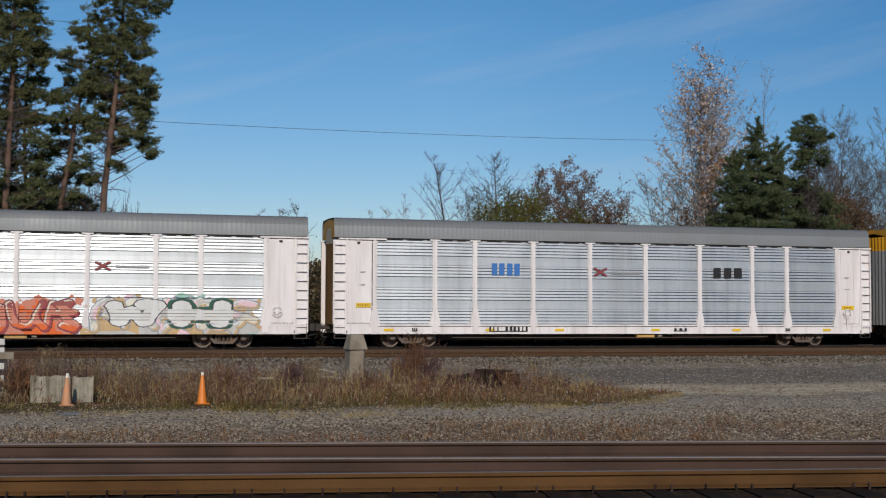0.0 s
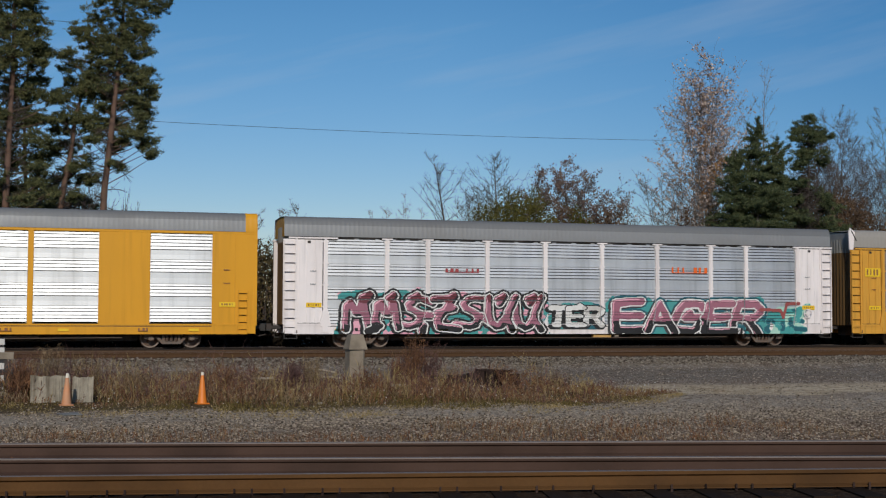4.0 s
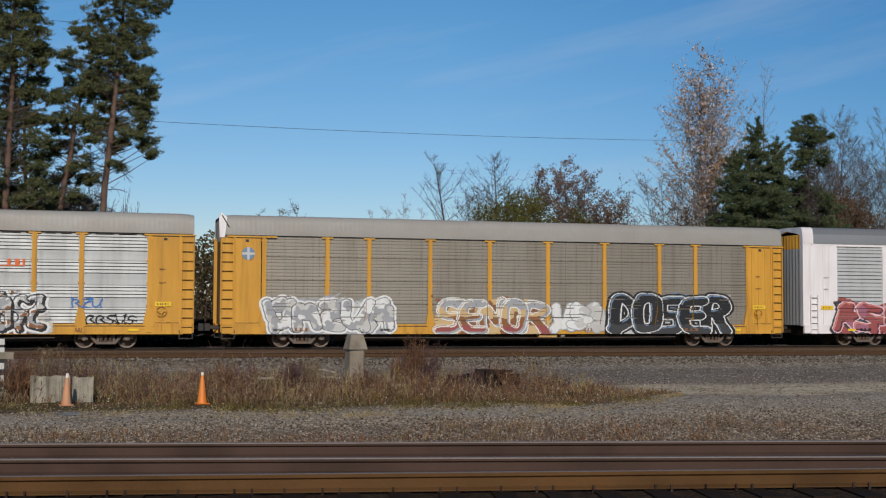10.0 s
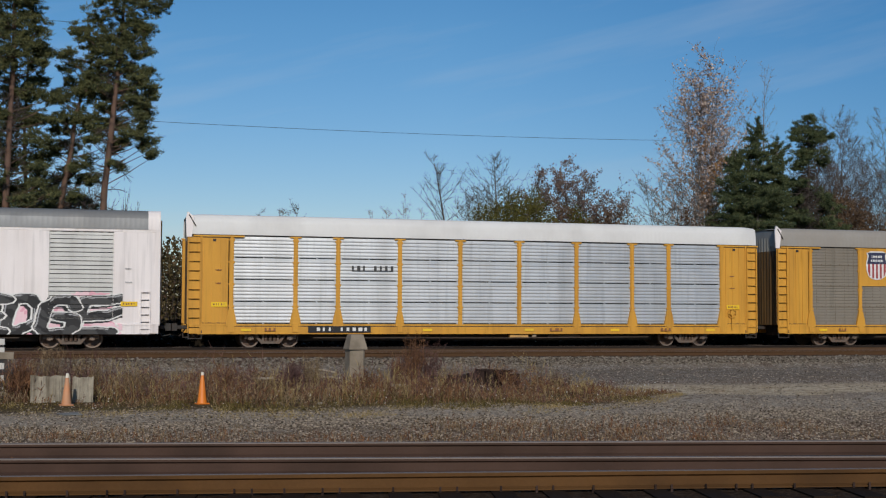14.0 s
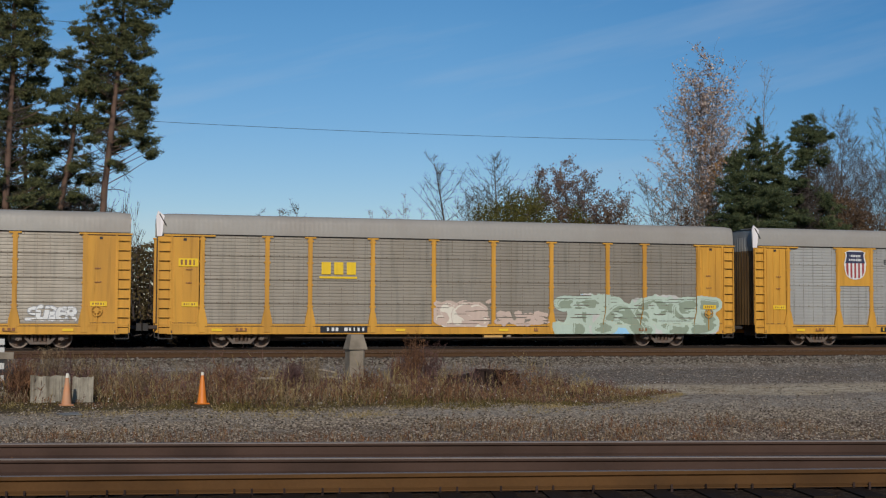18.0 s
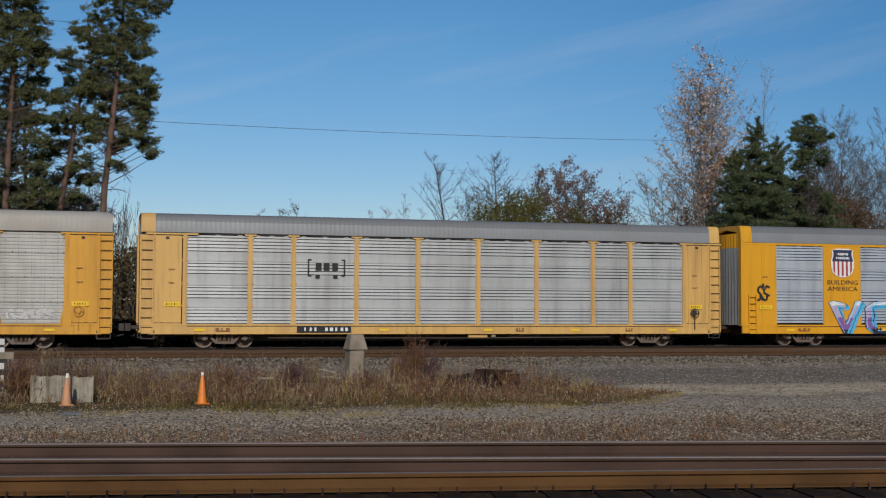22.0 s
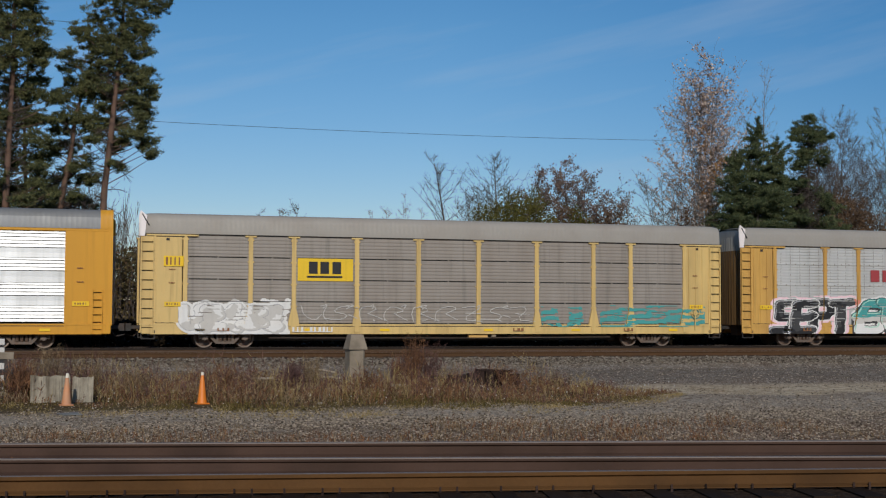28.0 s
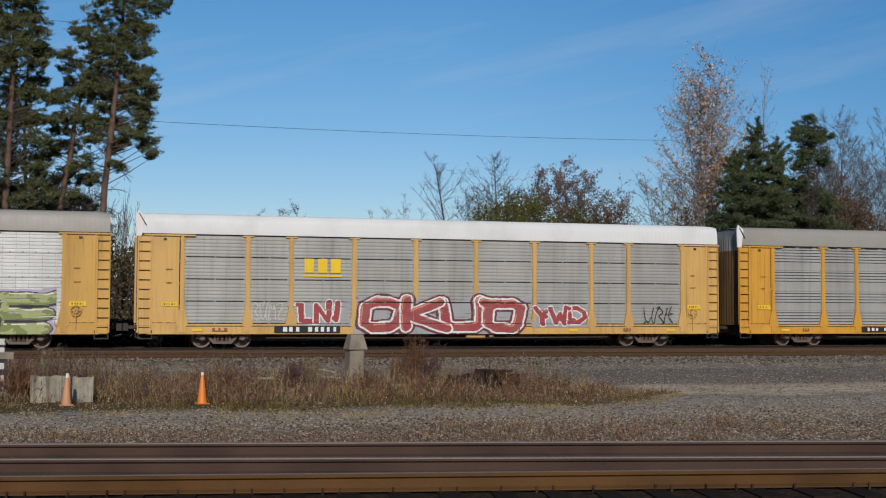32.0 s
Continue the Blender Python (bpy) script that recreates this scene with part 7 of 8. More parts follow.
leader_tree("poplar_tree", "young poplar with orange leaves", (48.0, TREE_Y - 1, GROUND), 16.5, (0.4, 1.1, 1.5, 1.5, 1.3, 1.0, 0.4), 15, 2, 60, 0.25, 1.1, ORANGE_LEAF, 2400, 0.105, 0.09, BARK_GREY, 4, 0.010, 0.5)
spruce("spruce_tree", "dark low spruce beside the pine", 50.0, TREE_Y - 2, 11.0, 2.5, 3.6, 76, 0.7, 0.42)
for i, (x, h, sd) in enumerate(((58.0, 17.6, 81), (60.3, 19.0, 82), (63.0, 19.8, 83), (66.5, 19.2, 84), (61.6, 15.5, 85), (55.9, 16.2, 86), (64.6, 17.2, 87), (59.0, 14.0, 88))):
    leader_tree("bare_tree", "leafless grey tree with fine upright twigs", (x, TREE_Y + (i % 3) * 1.5, GROUND), h, (0.5, 2.2, 3.6, 4.2, 4.0, 3.4, 2.6, 1.6, 0.5), sd, 4, 130, 0.15, 1.1, RUSSET_LEAF, 120, 0.08, 0.12, BARK_GREY, 5, 0.011, 2.2)
# middle group
leader_tree("bare_tree", "leafless tree with forked leaning limbs", (27.4, TREE_Y, GROUND), 13.6, (0.5, 1.2, 2.0, 2.6, 3.0, 2.6, 1.8, 0.5), 91, 3, 90, 0.35, 0.9, None, 0, 0.1, 0.16, BARK_DARK, 4, 0.012, 2.2)
leader_tree("bare_tree", "leafless pale tree with spreading twigs", (30.8, TREE_Y + 1, GROUND), 14.0, (0.5, 1.0, 2.2, 3.0, 3.2, 2.6, 1.8, 0.5), 92, 2, 84, 0.35, 0.9, None, 0, 0.1, 0.16, BARK_DARK, 4, 0.012, 1.4)
for i, (x, h) in enumerate(((24.4, 11.4), (22.8, 10.6), (25.8, 10.4), (20.9, 9.4), (41.6, 10.8), (42.4, 9.8))):
    leader_tree("bare_tree", "distant pale leafless tree behind the train", (x, TREE_Y + 7 + i % 2, GROUND), h, (0.4, 1.0, 1.6, 1.7, 1.4, 0.9, 0.3), 93 + i, 3, 36, 0.3, 1.1, None, 0, 0.1, 0.09, TWIG_PALE, 3, 0.011, 0.9)
leader_tree("bare_tree", "small leafless treetop above the roofline", (14.4, TREE_Y, GROUND), 10.0, (0.4, 1.2, 1.6, 1.5, 1.1, 0.4), 195, 2, 34, 0.3, 0.9, RUSSET_LEAF, 60, 0.08, 0.1, BARK_GREY, 4, 0.012, 0.8)
leader_tree("bare_tree", "small leafless treetop above the roofline", (11.9, TREE_Y, GROUND), 9.1, (0.4, 1.0, 1.2, 1.0, 0.4), 196, 2, 24, 0.3, 0.9, None, 0, 0.08, 0.09, BARK_GREY, 4, 0.012, 0.7)
leader_tree("maple_tree", "maple with thinning russet and brown leaves", (37.3, TREE_Y - 1, GROUND), 13.4, (0.6, 1.6, 2.8, 3.4, 3.6, 3.4, 2.8, 2.0, 0.8), 97, 4, 80, 0.25, 0.75, RUSSET_LEAF, 11000, 0.085, 0.17, BARK_GREY, 6, 0.012, 2.2)
leader_tree("maple_tree", "low maple with dull red leaves", (34.3, TREE_Y, GROUND), 12.9, (0.6, 1.4, 2.2, 2.6, 2.6, 2.2, 1.6, 0.6), 98, 4, 60, 0.25, 0.7, RUSSET_LEAF, 8000, 0.085, 0.14, BARK_GREY, 6, 0.012, 1.5)
for i, (x, z1, w, mat) in enumerate(((29.0, 11.0, 2.2, OLIVE_LEAF), (31.6, 11.6, 2.3, OLIVE_LEAF), (34.0, 10.8, 2.2, BROWN_LEAF), (38.2, 9.6, 2.2, BROWN_LEAF), (36.2, 9.5, 1.9, OLIVE_LEAF), (40.6, 9.2, 1.8, BROWN_LEAF),
                                     (44.5, 9.4, 2.0, BROWN_LEAF), (47.0, 9.6, 2.2, OLIVE_LEAF), (51.5, 10.0, 2.2, OLIVE_LEAF), (55.6, 12.4, 2.2, BROWN_LEAF), (58.2, 12.4, 2.4, BROWN_LEAF), (61.5, 11.6, 2.3, BROWN_LEAF), (64.8, 11.4, 2.2, BROWN_LEAF))):
    bush("bush", "olive leafed bush behind the tracks" if mat is OLIVE_LEAF else "brown leafed bush behind the tracks", x, TREE_Y - 4 + (i % 3), z1, w, mat, 200 + i, 11000, 0.085)

# undergrowth right behind the train, seen through the gaps between cars
r = np.random.RandomState(17)
n = 140000
x = r.uniform(-26, 72, n)
top = 5.0 + 0.5 * np.sin(x * 0.31) + 0.6 * np.sin(x * 0.83 + 1) + 0.4 * np.sin(x * 2.1)
z = 0.7 + (top - 0.7) * r.uniform(0, 1, n) ** 1.25
v, f = leaf_quads(np.stack([x, 73.0 + r.normal(size=n) * 1.0, z], -1), 0.105, r)
tagged(new("undergrowth", raw_mesh("undergrowth", v, f, [UNDER_LEAF, BROWN_LEAF], (r.uniform(0, 1, n) > 0.85).astype(int))), "tangled brown and olive undergrowth behind the tracks", "undergrowth", kind="stuff")
n = 70000
x = r.uniform(-30, 84, n)
top = 5.0 + 0.4 * np.sin(x * 0.41) + 0.5 * np.sin(x * 1.1 + 2) + 0.3 * np.sin(x * 2.7)
z = 0.2 + (top - 0.2) * r.uniform(0, 1, n) ** 1.2
v, f = leaf_quads(np.stack([x, 78.5 + r.normal(size=n) * 1.2, z], -1), 0.17, r)
tagged(new("undergrowth", raw_mesh("undergrowth", v, f, [UNDER_LEAF])), "dense dull undergrowth further back", "undergrowth", kind="stuff")
# near-black leaves added to keep the view under the train in shade
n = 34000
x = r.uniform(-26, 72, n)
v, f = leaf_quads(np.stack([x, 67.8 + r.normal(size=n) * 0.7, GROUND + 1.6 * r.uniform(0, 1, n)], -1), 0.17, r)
tagged(new("leaf_litter", raw_mesh("leaf_litter", v, f, [SHADE_LEAF])), "near-black leaves added to darken the view beneath the train", "undergrowth", kind="stuff")
m = 2600
x = r.uniform(-26, 72, m)
y = 72.8 + r.normal(size=m) * 0.9
segs = [((a, b, 0.7), (a + q, b + 0.2, GROUND + h), 0.02, 0.006) for a, b, q, h in zip(x, y, r.uniform(-0.6, 0.6, m), r.uniform(3.2, 6.0, m))]
v, f = tubes(segs, 3)
tagged(new("undergrowth_twigs", raw_mesh("undergrowth_twigs", v, f, [BARK_DARK])), "thin grey twigs of the undergrowth", "undergrowth", kind="stuff")

# ---- weeds, grass and loose stones on the near ground ----


def weed_edge_front(x):
    return np.interp(x, [-4, -1.6, 2.9, 7.8, 11.7, 14.5], [28.3, 27.7, 26.0, 25.7, 26.4, 29.3])


def weed_edge_back(x):
    return np.interp(x, [-4, 2, 6, 9.5, 11.5, 14.6], [39, 39, 38, 36, 33.5, 30.6])


def grow_blades(name, label, mat, n, lo, hi, seed, where, lean=0.25, width=0.012, fork=1):
    r = np.random.RandomState(seed)
    x, y = where(r, n)
    wave = 0.5 + 0.5 * np.sin(x * 1.3 + seed * 1.7 + np.sin(y * 0.9) * 2) * np.sin(y * 1.1 + x * 0.4 + seed)
    wave = wave * (0.62 + 0.55 * np.sin(x * 3.7 + seed + np.sin(y * 2.3)) * np.sin(y * 2.9 - x * 1.1))
    keep = r.uniform(0, 1, n) < (0.05 + 1.35 * wave) * np.clip(1.25 - 0.09 * np.maximum(0, y - 30.5), 0.25, 1) * (1.0 if y.min() > 25 and y.max() < 40.2 else 0.9)
    for cx, cy in ((2.57, 28.56), (-0.31, 29.2)):
        keep &= ~((np.abs(x - cx * y / cy) < 0.24) & (y < cy + 0.05) & (y > cy - 3.2))
    keep &= ~((np.abs(x - 10.1) < 1.3) & (y > 31.1) & (y < 32.5) & (r.uniform(0, 1, n) < 0.85))
    x, y = x[keep], y[keep]
    patch = 0.72 + 0.42 * np.sin(x * 0.9 + 1.3) * np.sin(y * 0.6 + x * 0.35) + 0.36 * np.sin(x * 2.7 + seed) * np.sin(y * 1.9 - x * 0.8)
    patch = np.clip(patch, 0.2, 2)
    base = np.stack([x, y, ground_height(x, y) - 0.02], -1)
    h = r.uniform(lo, hi, len(x)) * patch
    h *= np.clip((15.0 - x) / 3.6, 0.35, 1) if hi > 0.2 else 1.0
    way = np.stack([r.normal(size=len(x)) * lean, r.normal(size=len(x)) * lean, np.ones(len(x))], -1)
    way /= np.linalg.norm(way, axis=1, keepdims=True)
    v, f = blades(base, way, h, width * r.uniform(0.7, 1.5, len(x)), r)
    vs, fs = [v], [f]
    for k in range(fork):
        b2 = base + way * (h * r.uniform(0.35, 0.9, len(x))).reshape(-1, 1)
        w2 = way + r.normal(size=way.shape) * 0.55
        w2 /= np.linalg.norm(w2, axis=1, keepdims=True)
        v, f = blades(b2, w2, h * r.uniform(0.2, 0.45, len(x)), width * 1.6, r)
        fs.append(f + sum(len(q) for q in vs))
        vs.append(v)
    return tagged(new(name, raw_mesh(name, np.concatenate(vs), np.concatenate(fs), [mat])), label, "grass", kind="stuff")


def in_belt(f0, f1):
    def where(r, n):
        x = r.uniform(-4, 14.5, n)
        a, b = weed_edge_front(x), weed_edge_back(x)
        return x + r.normal(size=n) * 0.1, a + (b - a) * r.uniform(f0, f1, n)
    return where


def in_box(x0, x1, y0, y1):
    return lambda r, n: (r.uniform(x0, x1, n), r.uniform(y0, y1, n))


def round_spot(cx, cy, s):
    return lambda r, n: (cx + r.normal(size=n) * s, cy + r.normal(size=n) * s)


grow_blades("dry_weeds", "dense brown dead weeds in the middle strip", DRY_GRASS, 19000, 0.08, 0.50, 31, in_belt(0.10, 1.0), 0.34, 0.011, 3)
grow_blades("reddish_weeds", "reddish brown weed stems", RED_WEED, 15000, 0.10, 0.58, 32, in_belt(0.12, 0.9), 0.26, 0.013, 3)
grow_blades("pale_stalks", "thin pale straw stalks standing in the weeds", STRAW, 3600, 0.25, 0.85, 46, in_belt(0.15, 1.0), 0.14, 0.009, 4)
grow_blades("purple_stalks", "tall thin purple-brown stalks standing in the weeds", PURPLE_WEED, 2600, 0.3, 0.95, 50, in_belt(0.12, 0.95), 0.16, 0.009, 5)
grow_blades("autumn_grass", "low olive autumn grass along the weed edge", GREEN_GRASS, 30000, 0.05, 0.22, 33, in_belt(0.0, 0.5), 0.6, 0.016, 1)
grow_blades("straw_grass", "straw coloured grass fringe", STRAW, 15000, 0.04, 0.15, 34, in_belt(-0.14, 0.10), 1.1, 0.014, 1)
grow_blades("tall_weeds", "tall thin purple-brown weed clump by the post", PURPLE_WEED, 190, 0.6, 1.5, 35, round_spot(9.0, 35.2, 0.36), 0.15, 0.010, 9)
grow_blades("tall_weeds", "tall bushy beige and brown weed clump", PURPLE_WEED, 1100, 0.35, 1.0, 36, round_spot(-1.25, 32.0, 0.34), 0.28, 0.010, 5)
grow_blades("tall_weeds", "low dense olive weed clump", GREEN_GRASS, 900, 0.3, 0.75, 48, round_spot(-1.15, 31.4, 0.32), 0.4, 0.014, 4)
grow_blades("tall_weeds", "thin tall brown weeds behind the slabs", PURPLE_WEED, 420, 0.4, 0.95, 52, round_spot(-0.5, 33.4, 0.55), 0.25, 0.010, 6)
grow_blades("fallen_straw", "bundle of fallen pale straw", STRAW, 160, 0.3, 0.8, 49, round_spot(1.75, 29.7, 0.18), 1.6, 0.010, 1)
grow_blades("tall_weeds", "upright dead weed clump beside the slabs", RED_WEED, 160, 0.5, 1.0, 37, round_spot(-1.35, 30.6, 0.25), 0.2, 0.012, 6)
grow_blades("tall_weeds", "dead brown weed clump", PURPLE_WEED, 300, 0.35, 0.85, 38, round_spot(5.6, 33.5, 0.8), 0.25, 0.011, 7)


def weed_clump(x, y, h, w, mat, seed, label, stems=26, twig=7):
    """A dead weed: stiff branching stems from one root, each with side twigs and dry heads."""
    r = np.random.RandomState(seed)
    z0 = float(ground_height(np.array(x), np.array(y))) - 0.02
    segs, tips = [], []
    for k in range(stems):
        a, out = r.uniform(0, 2 * math.pi), w * math.sqrt(r.uniform(0, 1))
        b = np.array((x + 0.35 * out * math.cos(a), y + 0.35 * out * math.sin(a), z0))
        e = np.array((x + out * math.cos(a), y + out * math.sin(a), z0 + h * r.uniform(0.55, 1.0)))
        m = b * 0.5 + e * 0.5 + r.normal(size=3) * 0.03
        segs += [(tuple(b), tuple(m), 0.006, 0.005), (tuple(m), tuple(e), 0.005, 0.003)]
        for q in range(twig):
            f = m + (e - m) * r.uniform(-0.4, 1)
            g = f + np.array((r.normal() * 0.10, r.normal() * 0.10, r.uniform(0.03, 0.20))) * (0.5 + h * 0.6)
            segs.append((tuple(f), tuple(g), 0.004, 0.002))
            tips += [g, (f + g) / 2]
    v, f = tubes(segs, 3)
    ob = tagged(new("weed_clump"), label, "weeds", "dead weed clumps")
    part("stem", raw_mesh("stem", v, f, [mat]), ob)["kind"] = "stuff"
    tips = np.array(tips)
    c = tips[r.randint(0, len(tips), len(tips) * 2)] + r.normal(size=(len(tips) * 2, 3)) * 0.02
    v, f = leaf_quads(c, 0.017, r)
    part("seed_head", raw_mesh("seed_head", v, f, [mat]), ob)["kind"] = "stuff"
    return ob


for i, (x, y, h, w, mat, tall) in enumerate(((-0.75, 32.6, 1.15, 0.50, DRY_GRASS, "beige"), (-1.35, 33.0, 1.05, 0.40, PURPLE_WEED, "purple-brown"), (0.15, 33.2, 0.95, 0.45, DRY_GRASS, "beige"), (-1.35, 30.9, 0.95, 0.26, RED_WEED, "reddish"),
                                             (8.72, 33.6, 1.45, 0.30, RED_WEED, "reddish"), (9.25, 33.9, 1.20, 0.38, PURPLE_WEED, "purple-brown"), (8.3, 33.2, 0.90, 0.34, RED_WEED, "reddish"), (5.15, 32.2, 0.85, 0.30, PURPLE_WEED, "purple-brown"),
                                             (5.75, 32.6, 0.95, 0.30, DRY_GRASS, "beige"), (3.3, 31.2, 0.70, 0.34, RED_WEED, "reddish"), (1.2, 30.6, 0.72, 0.40, DRY_GRASS, "beige"), (6.9, 31.4, 0.66, 0.36, RED_WEED, "reddish"),
                                             (10.9, 31.9, 0.62, 0.45, RED_WEED, "reddish"), (12.1, 31.6, 0.50, 0.40, DRY_GRASS, "beige"), (4.1, 30.2, 0.60, 0.40, DRY_GRASS, "beige"))):
    weed_clump(x, y, h, w, mat, 300 + i, "tall dead " + tall + " weed with branching dry stems" if h > 0.9 else "dead " + tall + " weed with branching dry stems", 34 if h > 0.8 else 24)

r = np.random.RandomState(47)
n = 420
x, y = in_belt(0.0, 0.9)(r, n)
v, f = leaf_quads(np.stack([x, y, ground_height(x, y) + r.uniform(0.03, 0.3, n)], -1), 0.022, r)
tagged(new("seed_heads", raw_mesh("seed_heads", v, f, [WHITE_SEED])), "tiny white seed heads and litter among the weeds", "weeds", kind="stuff")
grow_blades("gravel_weeds", "thin dead stems in the gravel beside the rail", RED_WEED, 7500, 0.05, 0.26, 39, in_box(-3, 15, 16.6, 21.8), 0.3, 0.013, 2)
grow_blades("gravel_weeds", "thin straw stems in the gravel beside the rail", DRY_GRASS, 8000, 0.05, 0.26, 51, in_box(-3, 15, 16.6, 22.0), 0.35, 0.012, 2)
grow_blades("gravel_weeds", "low dead tufts on the worn dirt past the weeds", DRY_GRASS, 4200, 0.03, 0.11, 53, lambda r, n: (12 + 6.5 * r.uniform(0, 1, n) ** 1.6, r.choice([29.4, 30.4, 31.4], n) + r.normal(size=n) * 0.12), 0.8, 0.014, 1)
grow_blades("gravel_weeds", "sparse tufts on the far gravel", GREEN_GRASS, 2500, 0.04, 0.14, 40, in_box(-4, 34, 40.5, 45), 0.6, 0.02, 1)

ICO_V = np.array([(0, 0, 1), (0.89, 0, 0.45), (0.28, 0.85, 0.45), (-0.72, 0.53, 0.45), (-0.72, -0.53, 0.45), (0.28, -0.85, 0.45), (0, 0, -0.5)])
ICO_F = np.array([(0, 1, 2), (0, 2, 3), (0, 3, 4), (0, 4, 5), (0, 5, 1), (6, 2, 1), (6, 3, 2), (6, 4, 3), (6, 5, 4), (6, 1, 5)])


def scatter_stones(name, label, n, where, lo, hi, seed, mat, big=0.0):
    r = np.random.RandomState(seed)
    x, y = where(r, n)
    s = lo + (hi - lo) * r.uniform(0, 1, n) ** 2
    a = r.uniform(0, 2 * math.pi, n)
    k = ICO_V[None] * (1 + 0.35 * r.uniform(-1, 1, (n, 7, 1))) * np.stack([s, s * r.uniform(0.6, 1, n), s * r.uniform(0.45, 0.8, n)], -1)[:, None, :]
    c, q = np.cos(a)[:, None], np.sin(a)[:, None]
    k = np.stack([k[..., 0] * c - k[..., 1] * q, k[..., 0] * q + k[..., 1] * c, k[..., 2]], -1)
    v = (k + np.stack([x, y, ground_height(x, y) + s * 0.12], -1)[:, None, :]).reshape(-1, 3)
    f = (ICO_F[None] + (np.arange(n) * 7)[:, None, None]).reshape(-1, 3)
    return tagged(new(name, raw_mesh(name, v, f, [mat])), label, "gravel", kind="stuff")


scatter_stones("gravel", "loose grey and tan gravel beside the near rail", 42000, lambda r, n: (r.uniform(-3.5, 16, n), 15.0 + 9.0 * r.uniform(0, 1, n)), 0.010, 0.034, 41, STONE_MIX)
scatter_stones("gravel", "loose grey gravel along the foot of the weeds", 13000, lambda r, n: (r.uniform(-4.5, 18, n), 22.5 + 4.6 * r.uniform(0, 1, n) ** 1.3), 0.012, 0.036, 44, STONE_MIX)
scatter_stones("ballast_stones", "coarse pale ballast at the edge of the empty track", 11000, lambda r, n: (lambda x: (x, 47.3 - 0.06 * x - 2.3 + np.abs(r.normal(size=n)) * 0.55))(r.uniform(-8, 36, n)), 0.03, 0.075, 42, STONE_DARK)
scatter_stones("yard_gravel", "fine loose gravel of the yard", 16000, lambda r, n: (r.uniform(-5, 34, n), r.uniform(27, 45, n)), 0.012, 0.04, 43, STONE_MIX)
# ---- loose things on the strip between the tracks ----


def traffic_cone(x, y, mat, label, lean=0.0):
    cone = tagged(new("traffic_cone"), label, "traffic cone")
    cone.location = (x, y, float(ground_height(np.array(x), np.array(y))))
    cone.rotation_euler = (0, lean, 0.3)
    g = Geo().box(-0.125, 0.125, -0.125, 0.125, 0.0, 0.03, mat, 0.01)
    part("base", g.mesh("base"), cone)
    part("body", Geo().lathe([(0.112, 0.03), (0.104, 0.06), (0.030, 0.68), (0.025, 0.695), (0.018, 0.695), (0.016, 0.64)], mat, 20).mesh("body", True), cone)
    return cone


c = traffic_cone(2.57, 28.56, CONE, "bright orange traffic cone at the weed edge")
part("tip", Geo().lathe([(0.0365, 0.635), (0.032, 0.69), (0.026, 0.705), (0.0, 0.706)], paint("cream"), 16).mesh("tip", True), c, label="bleached cone tip")
c = traffic_cone(-0.31, 29.2, CONE_FADED, "faded orange traffic cone before concrete slabs", 0.02)
part("tip", Geo().lathe([(0.0395, 0.61), (0.032, 0.69), (0.026, 0.705), (0.0, 0.706)], paint("cream"), 16).mesh("tip", True), c, label="bleached cone tip")


def slab(x0, x1, y, h, tilt, seed):
    r = random.Random(seed)
    s = tagged(new("concrete_slab"), "pitted pale concrete slab standing on edge", "concrete slab", "slabs in the weeds")
    w = x1 - x0
    n = 9
    ring = [(-w / 2, 0.0), (w / 2, 0.0)] + [(w / 2 - w * k / (n - 1) + r.uniform(-0.01, 0.01), h + r.uniform(-0.03, 0.015)) for k in range(n)]
    part("slab", Geo().prism(ring, -0.09, 0.09, CONCRETE_BLOCK, "y").mesh("slab"), s)
    s.location = ((x0 + x1) / 2, y, GROUND - 0.02)
    s.rotation_euler = (tilt, 0, r.uniform(-0.05, 0.05))
    return s


slab(-1.10, -0.24, 30.15, 0.61, -0.08, 1)
slab(-0.20, 0.26, 30.05, 0.58, -0.05, 2)

post = tagged(new("concrete_post"), "old square concrete post with a tapered cap", "concrete post")
post.location = (7.57, 36.0, GROUND - 0.05)
part("shaft", Geo().prism([(-0.23, -0.19), (0.17, -0.23), (0.23, -0.17), (0.23, 0.23), (-0.23, 0.23)], 0.0, 1.06, CONCRETE, "z").mesh("shaft"), post)
cap = Geo()
v = [(sx * a, sy * a, z) for a, z in ((0.275, 1.03), (0.275, 1.06), (0.185, 1.44), (0.15, 1.46)) for sx, sy in ((-1, -1), (1, -1), (1, 1), (-1, 1))]
cap.add(v, [(k * 4 + i, k * 4 + (i + 1) % 4, k * 4 + 4 + (i + 1) % 4, k * 4 + 4 + i) for k in range(3) for i in range(4)] + [(3, 2, 1, 0), (12, 13, 14, 15)], CONCRETE)
part("cap", cap.mesh("cap"), post)
post.rotation_euler = (0, 0, 0.12)

# remains of an old sleeper crib
crib = tagged(new("timber_crib"), "row of charred upright timbers in the weeds", "timber crib")
crib.location = (10.10, 32.4, GROUND)
rng = random.Random(8)
for k in range(10):
    x = -1.15 + k * 0.25
    h = (0.42, 0.36, 0.44, 0.46, 0.50, 0.56, 0.57, 0.55, 0.54, 0.46)[k]
    o = part("timber", shared(("timber", k % 3), lambda: Geo().prism([(-0.11, -0.09), (0.10, -0.10), (0.115, 0.08), (-0.10, 0.10)], 0, 1.0, DARK_WOOD, "z").mesh("timber")), crib, (x, rng.uniform(-0.04, 0.04), -0.05))
    o.scale = (1, 1, h)
    o.rotation_euler = (rng.uniform(-0.06, 0.06), rng.uniform(-0.05, 0.05), rng.uniform(-0.2, 0.2))
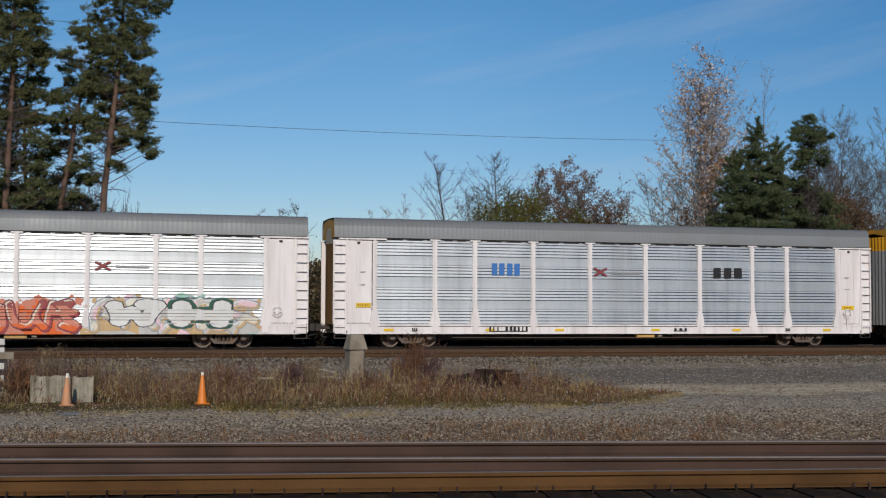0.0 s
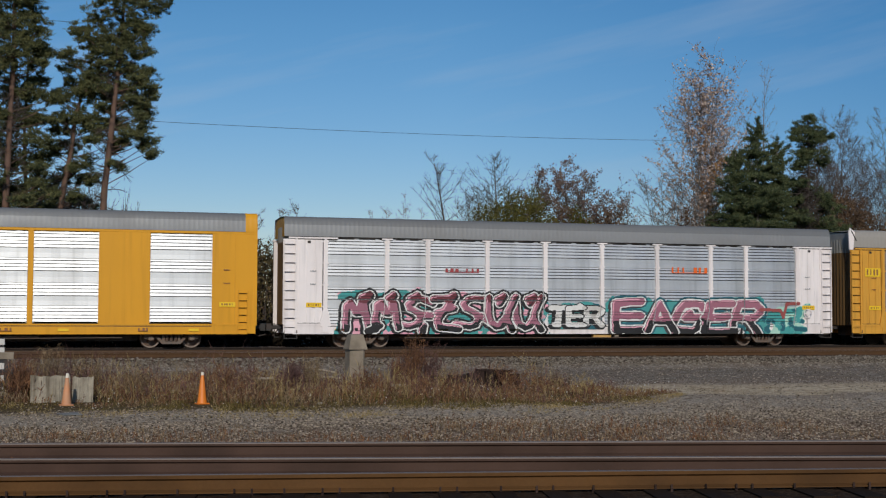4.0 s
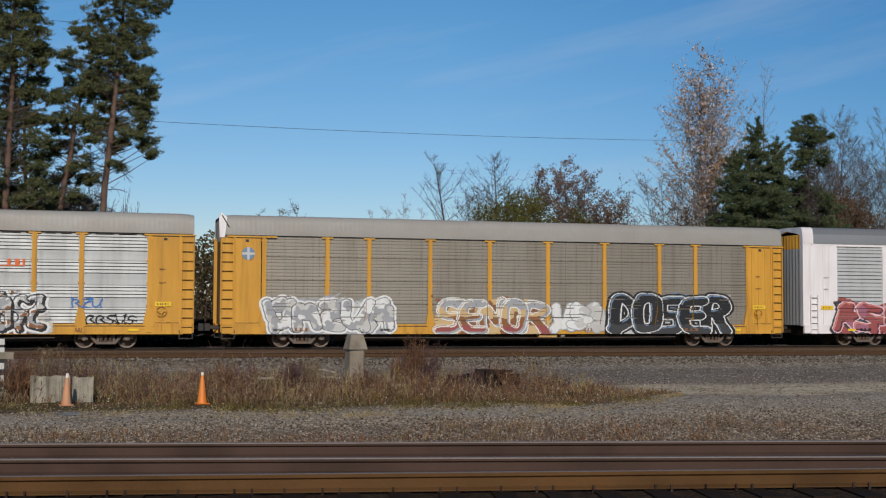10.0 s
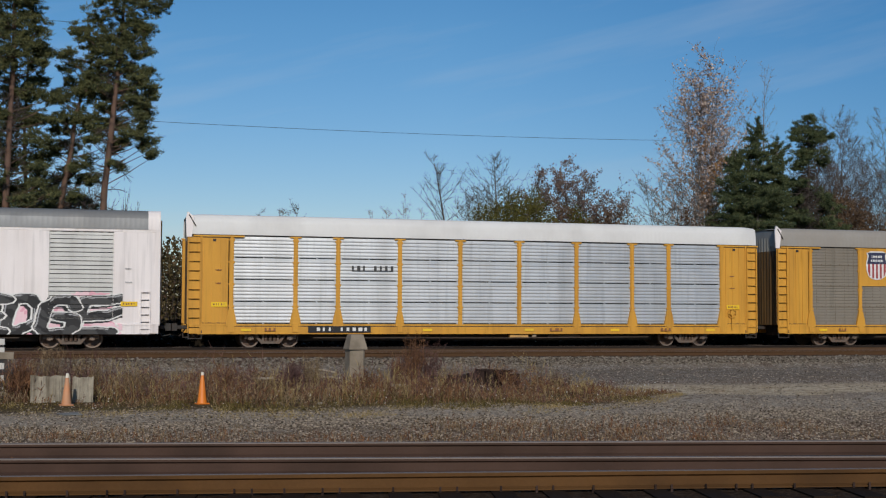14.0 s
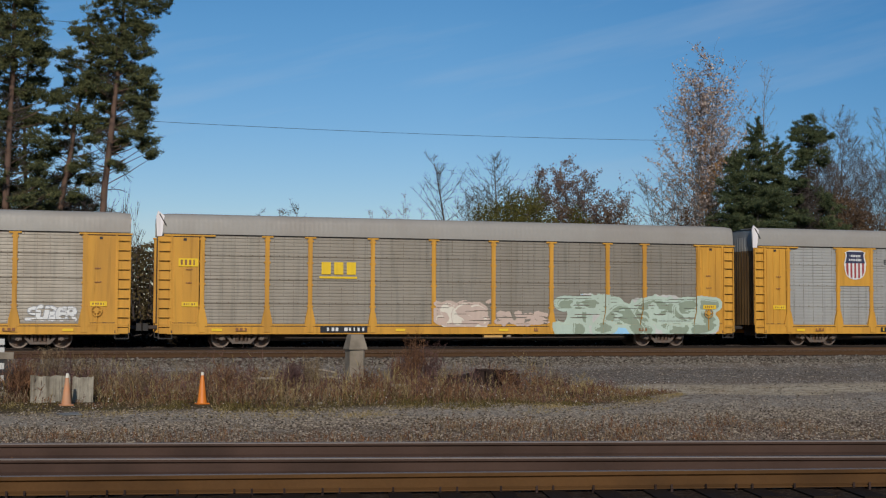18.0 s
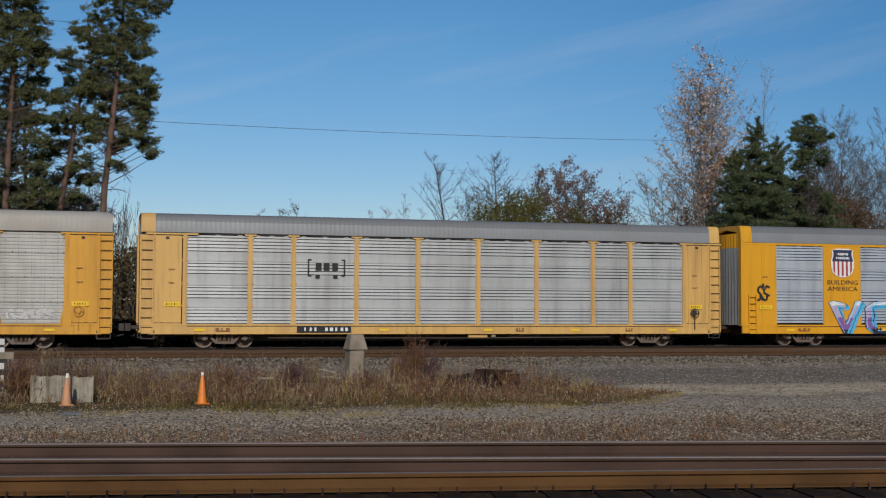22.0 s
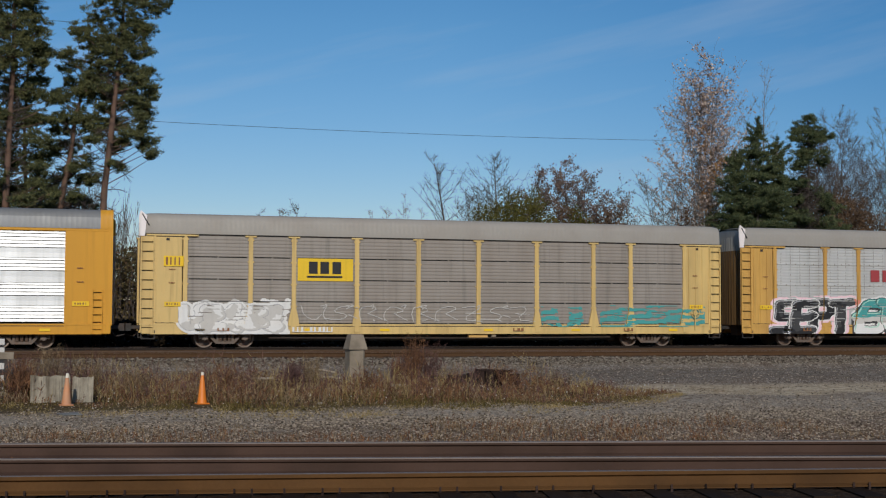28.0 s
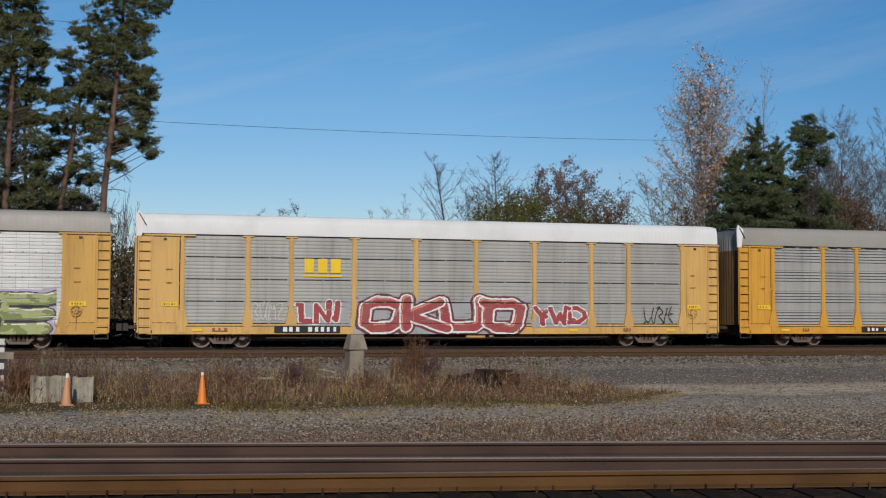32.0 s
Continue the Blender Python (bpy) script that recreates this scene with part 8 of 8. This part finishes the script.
part("cap_timber", Geo().prism([(-0.10, 0.0), (0.11, 0.0), (0.10, 0.05), (-0.09, 0.055)], 0.0, 1.0, DARK_WOOD).mesh("cap_timber"), crib, (0, 0, 0.50)).rotation_euler = (0, 0.035, 0)

# striped marker and broken concrete at the left end of the strip
marker = tagged(new("striped_marker"), "black and white banded marker post in the weeds", "marker post")
marker.location = (-1.84, 31.2, GROUND)
part("post", Geo().box(-0.10, 0.10, -0.06, 0.06, 0, 1.42, paint("black")).mesh("post"), marker)
band = Geo().box(-0.115, 0.115, -0.075, 0.075, 0, 0.14, paint("pale")).mesh("band")
for z in (0.14, 0.42, 0.70, 1.06, 1.26):
    part("band", band, marker, (0, 0, z), "white painted band")
part("arm", Geo().box(-0.1, 0.32, -0.07, 0.07, 0, 0.16, CONCRETE).mesh("arm"), marker, (0, -0.02, 0.93), "pale horizontal arm")
part("brace", Geo().prism([(0.08, 0.30), (0.38, 0.42), (0.17, 0.93), (0.08, 0.93)], -0.05, 0.05, BLACK_STEEL, "y").mesh("brace"), marker)
rubble = [(-1.75, 31.0, 0.22), (-1.45, 31.4, 0.20), (-1.1, 33.2, 0.30), (-1.6, 32.4, 0.35), (-0.6, 33.6, 0.28)]


def rock_mesh(seed):
    r = np.random.RandomState(seed)
    bm = bmesh.new()
    bmesh.ops.create_icosphere(bm, subdivisions=2, radius=1)
    for w in bm.verts:
        w.co *= 0.85 + 0.3 * noise.noise(w.co * 1.7 + Vector((seed, 0, 0)))
        w.co.z *= 0.7
    me = bpy.data.meshes.new("stone")
    bm.to_mesh(me)
    bm.free()
    me.materials.append(CONCRETE_BLOCK)
    return me


for i, (x, y, s) in enumerate(rubble + [(12.69, 29.5, 0.09), (13.9, 30.2, 0.05), (5.1, 28.0, 0.07), (6.4, 29.3, 0.05), (8.6, 30.5, 0.05), (13.3, 31.0, 0.04), (3.0, 30.0, 0.05), (10.2, 29.6, 0.04)]):
    st = tagged(new("stone", shared(("rock", i % 3), lambda: rock_mesh(i % 3 + 1))), "pale broken concrete lump" if s > 0.1 else "small pale stone in the grass", "stone", "stones in the weeds")
    st.location, st.scale = (x, y, float(ground_height(np.array(x), np.array(y))) + s * 0.3), (s, s, s)
    st.rotation_euler = (0, 0, i * 1.1)


def plank(x, y, z, length, turn, tilt, label):
    p = tagged(new("plank", Geo().box(-length / 2, length / 2, -0.07, 0.07, 0, 0.05, PALE_WOOD, 0.008).mesh("plank")), label, "plank")
    p.location, p.rotation_euler = (x, y, z), (0, tilt, turn)
    return p


plank(6.4, 35.4, GROUND + 0.42, 1.0, 0.3, 0.20, "grey weathered board lying in dead weeds")
plank(6.6, 35.0, GROUND + 0.22, 0.9, 0.2, 0.10, "grey weathered board lying in dead weeds")
plank(4.35, 31.5, GROUND + 0.38, 0.42, 0.1, -0.03, "pale short board in the weeds")
plank(7.7, 31.0, GROUND + 0.20, 0.5, 0.1, 0.02, "pale short board in the weeds")
mat_ob = tagged(new("rubber_mat", Geo().box(-0.19, 0.19, -0.26, 0.26, 0, 0.02, material("blue_grey_rubber", (0.20, 0.20, 0.19), 0.8, spec=0.1), 0.01).mesh("rubber_mat")), "flat blue-grey rubber mat on the gravel", "mat")
mat_ob.location, mat_ob.rotation_euler = (-0.20, 26.2, float(ground_height(np.array(-0.20), np.array(26.2))) + 0.01), (0, 0, 0.3)

# overhead wires
wire_mat = material("weathered_cable", (0.05, 0.055, 0.065), 0.6, 0, 0.05, 1, 5, 0)


def wire(p0, p1, sag, rad, label):
    n = 24
    pts = [tuple(np.array(p0) * (1 - k / n) + np.array(p1) * (k / n) - np.array((0, 0, 4 * sag * (k / n) * (1 - k / n)))) for k in range(n + 1)]
    v, f = tubes([(a, b, rad, rad) for a, b in zip(pts[:-1], pts[1:])], 5)
    return tagged(new("overhead_wire", raw_mesh("overhead_wire", v, f, [wire_mat])), label, "cable")


wire((1.37, 76.0, 12.68), (48.21, 92.0, 15.38), 0.24, 0.014, "single thin overhead cable between pine and poplar")
wire((-14.0, 75.2, 18.8), (2.0, 76.0, 18.2), 0.2, 0.012, "thin cable through the pine crowns")


def motions():
    """The train rolls by at about 53 km/h; its wheels turn with it."""
    times = [k / 2 for k in range(65)]
    for i, car in enumerate(TRAIN):
        walk(car, [(t, pose(FIRST_CENTRE + CAR_PITCH * i - travelled(t), CAR_Y, 0)) for t in times])
    first = WHEELSETS[0]
    walk(first, [(k / 30, pose(0, 0, 0, 0, -math.degrees((travelled(k / 30) + 234.48) / 0.42) % 360, 0)) for k in range(961)])
    turning = first.animation_data
    for w in WHEELSETS[1:]:
        w.rotation_mode = "QUATERNION"
        data = w.animation_data_create()
        data.action = turning.action
        data.action_slot = turning.action_slot


motions()
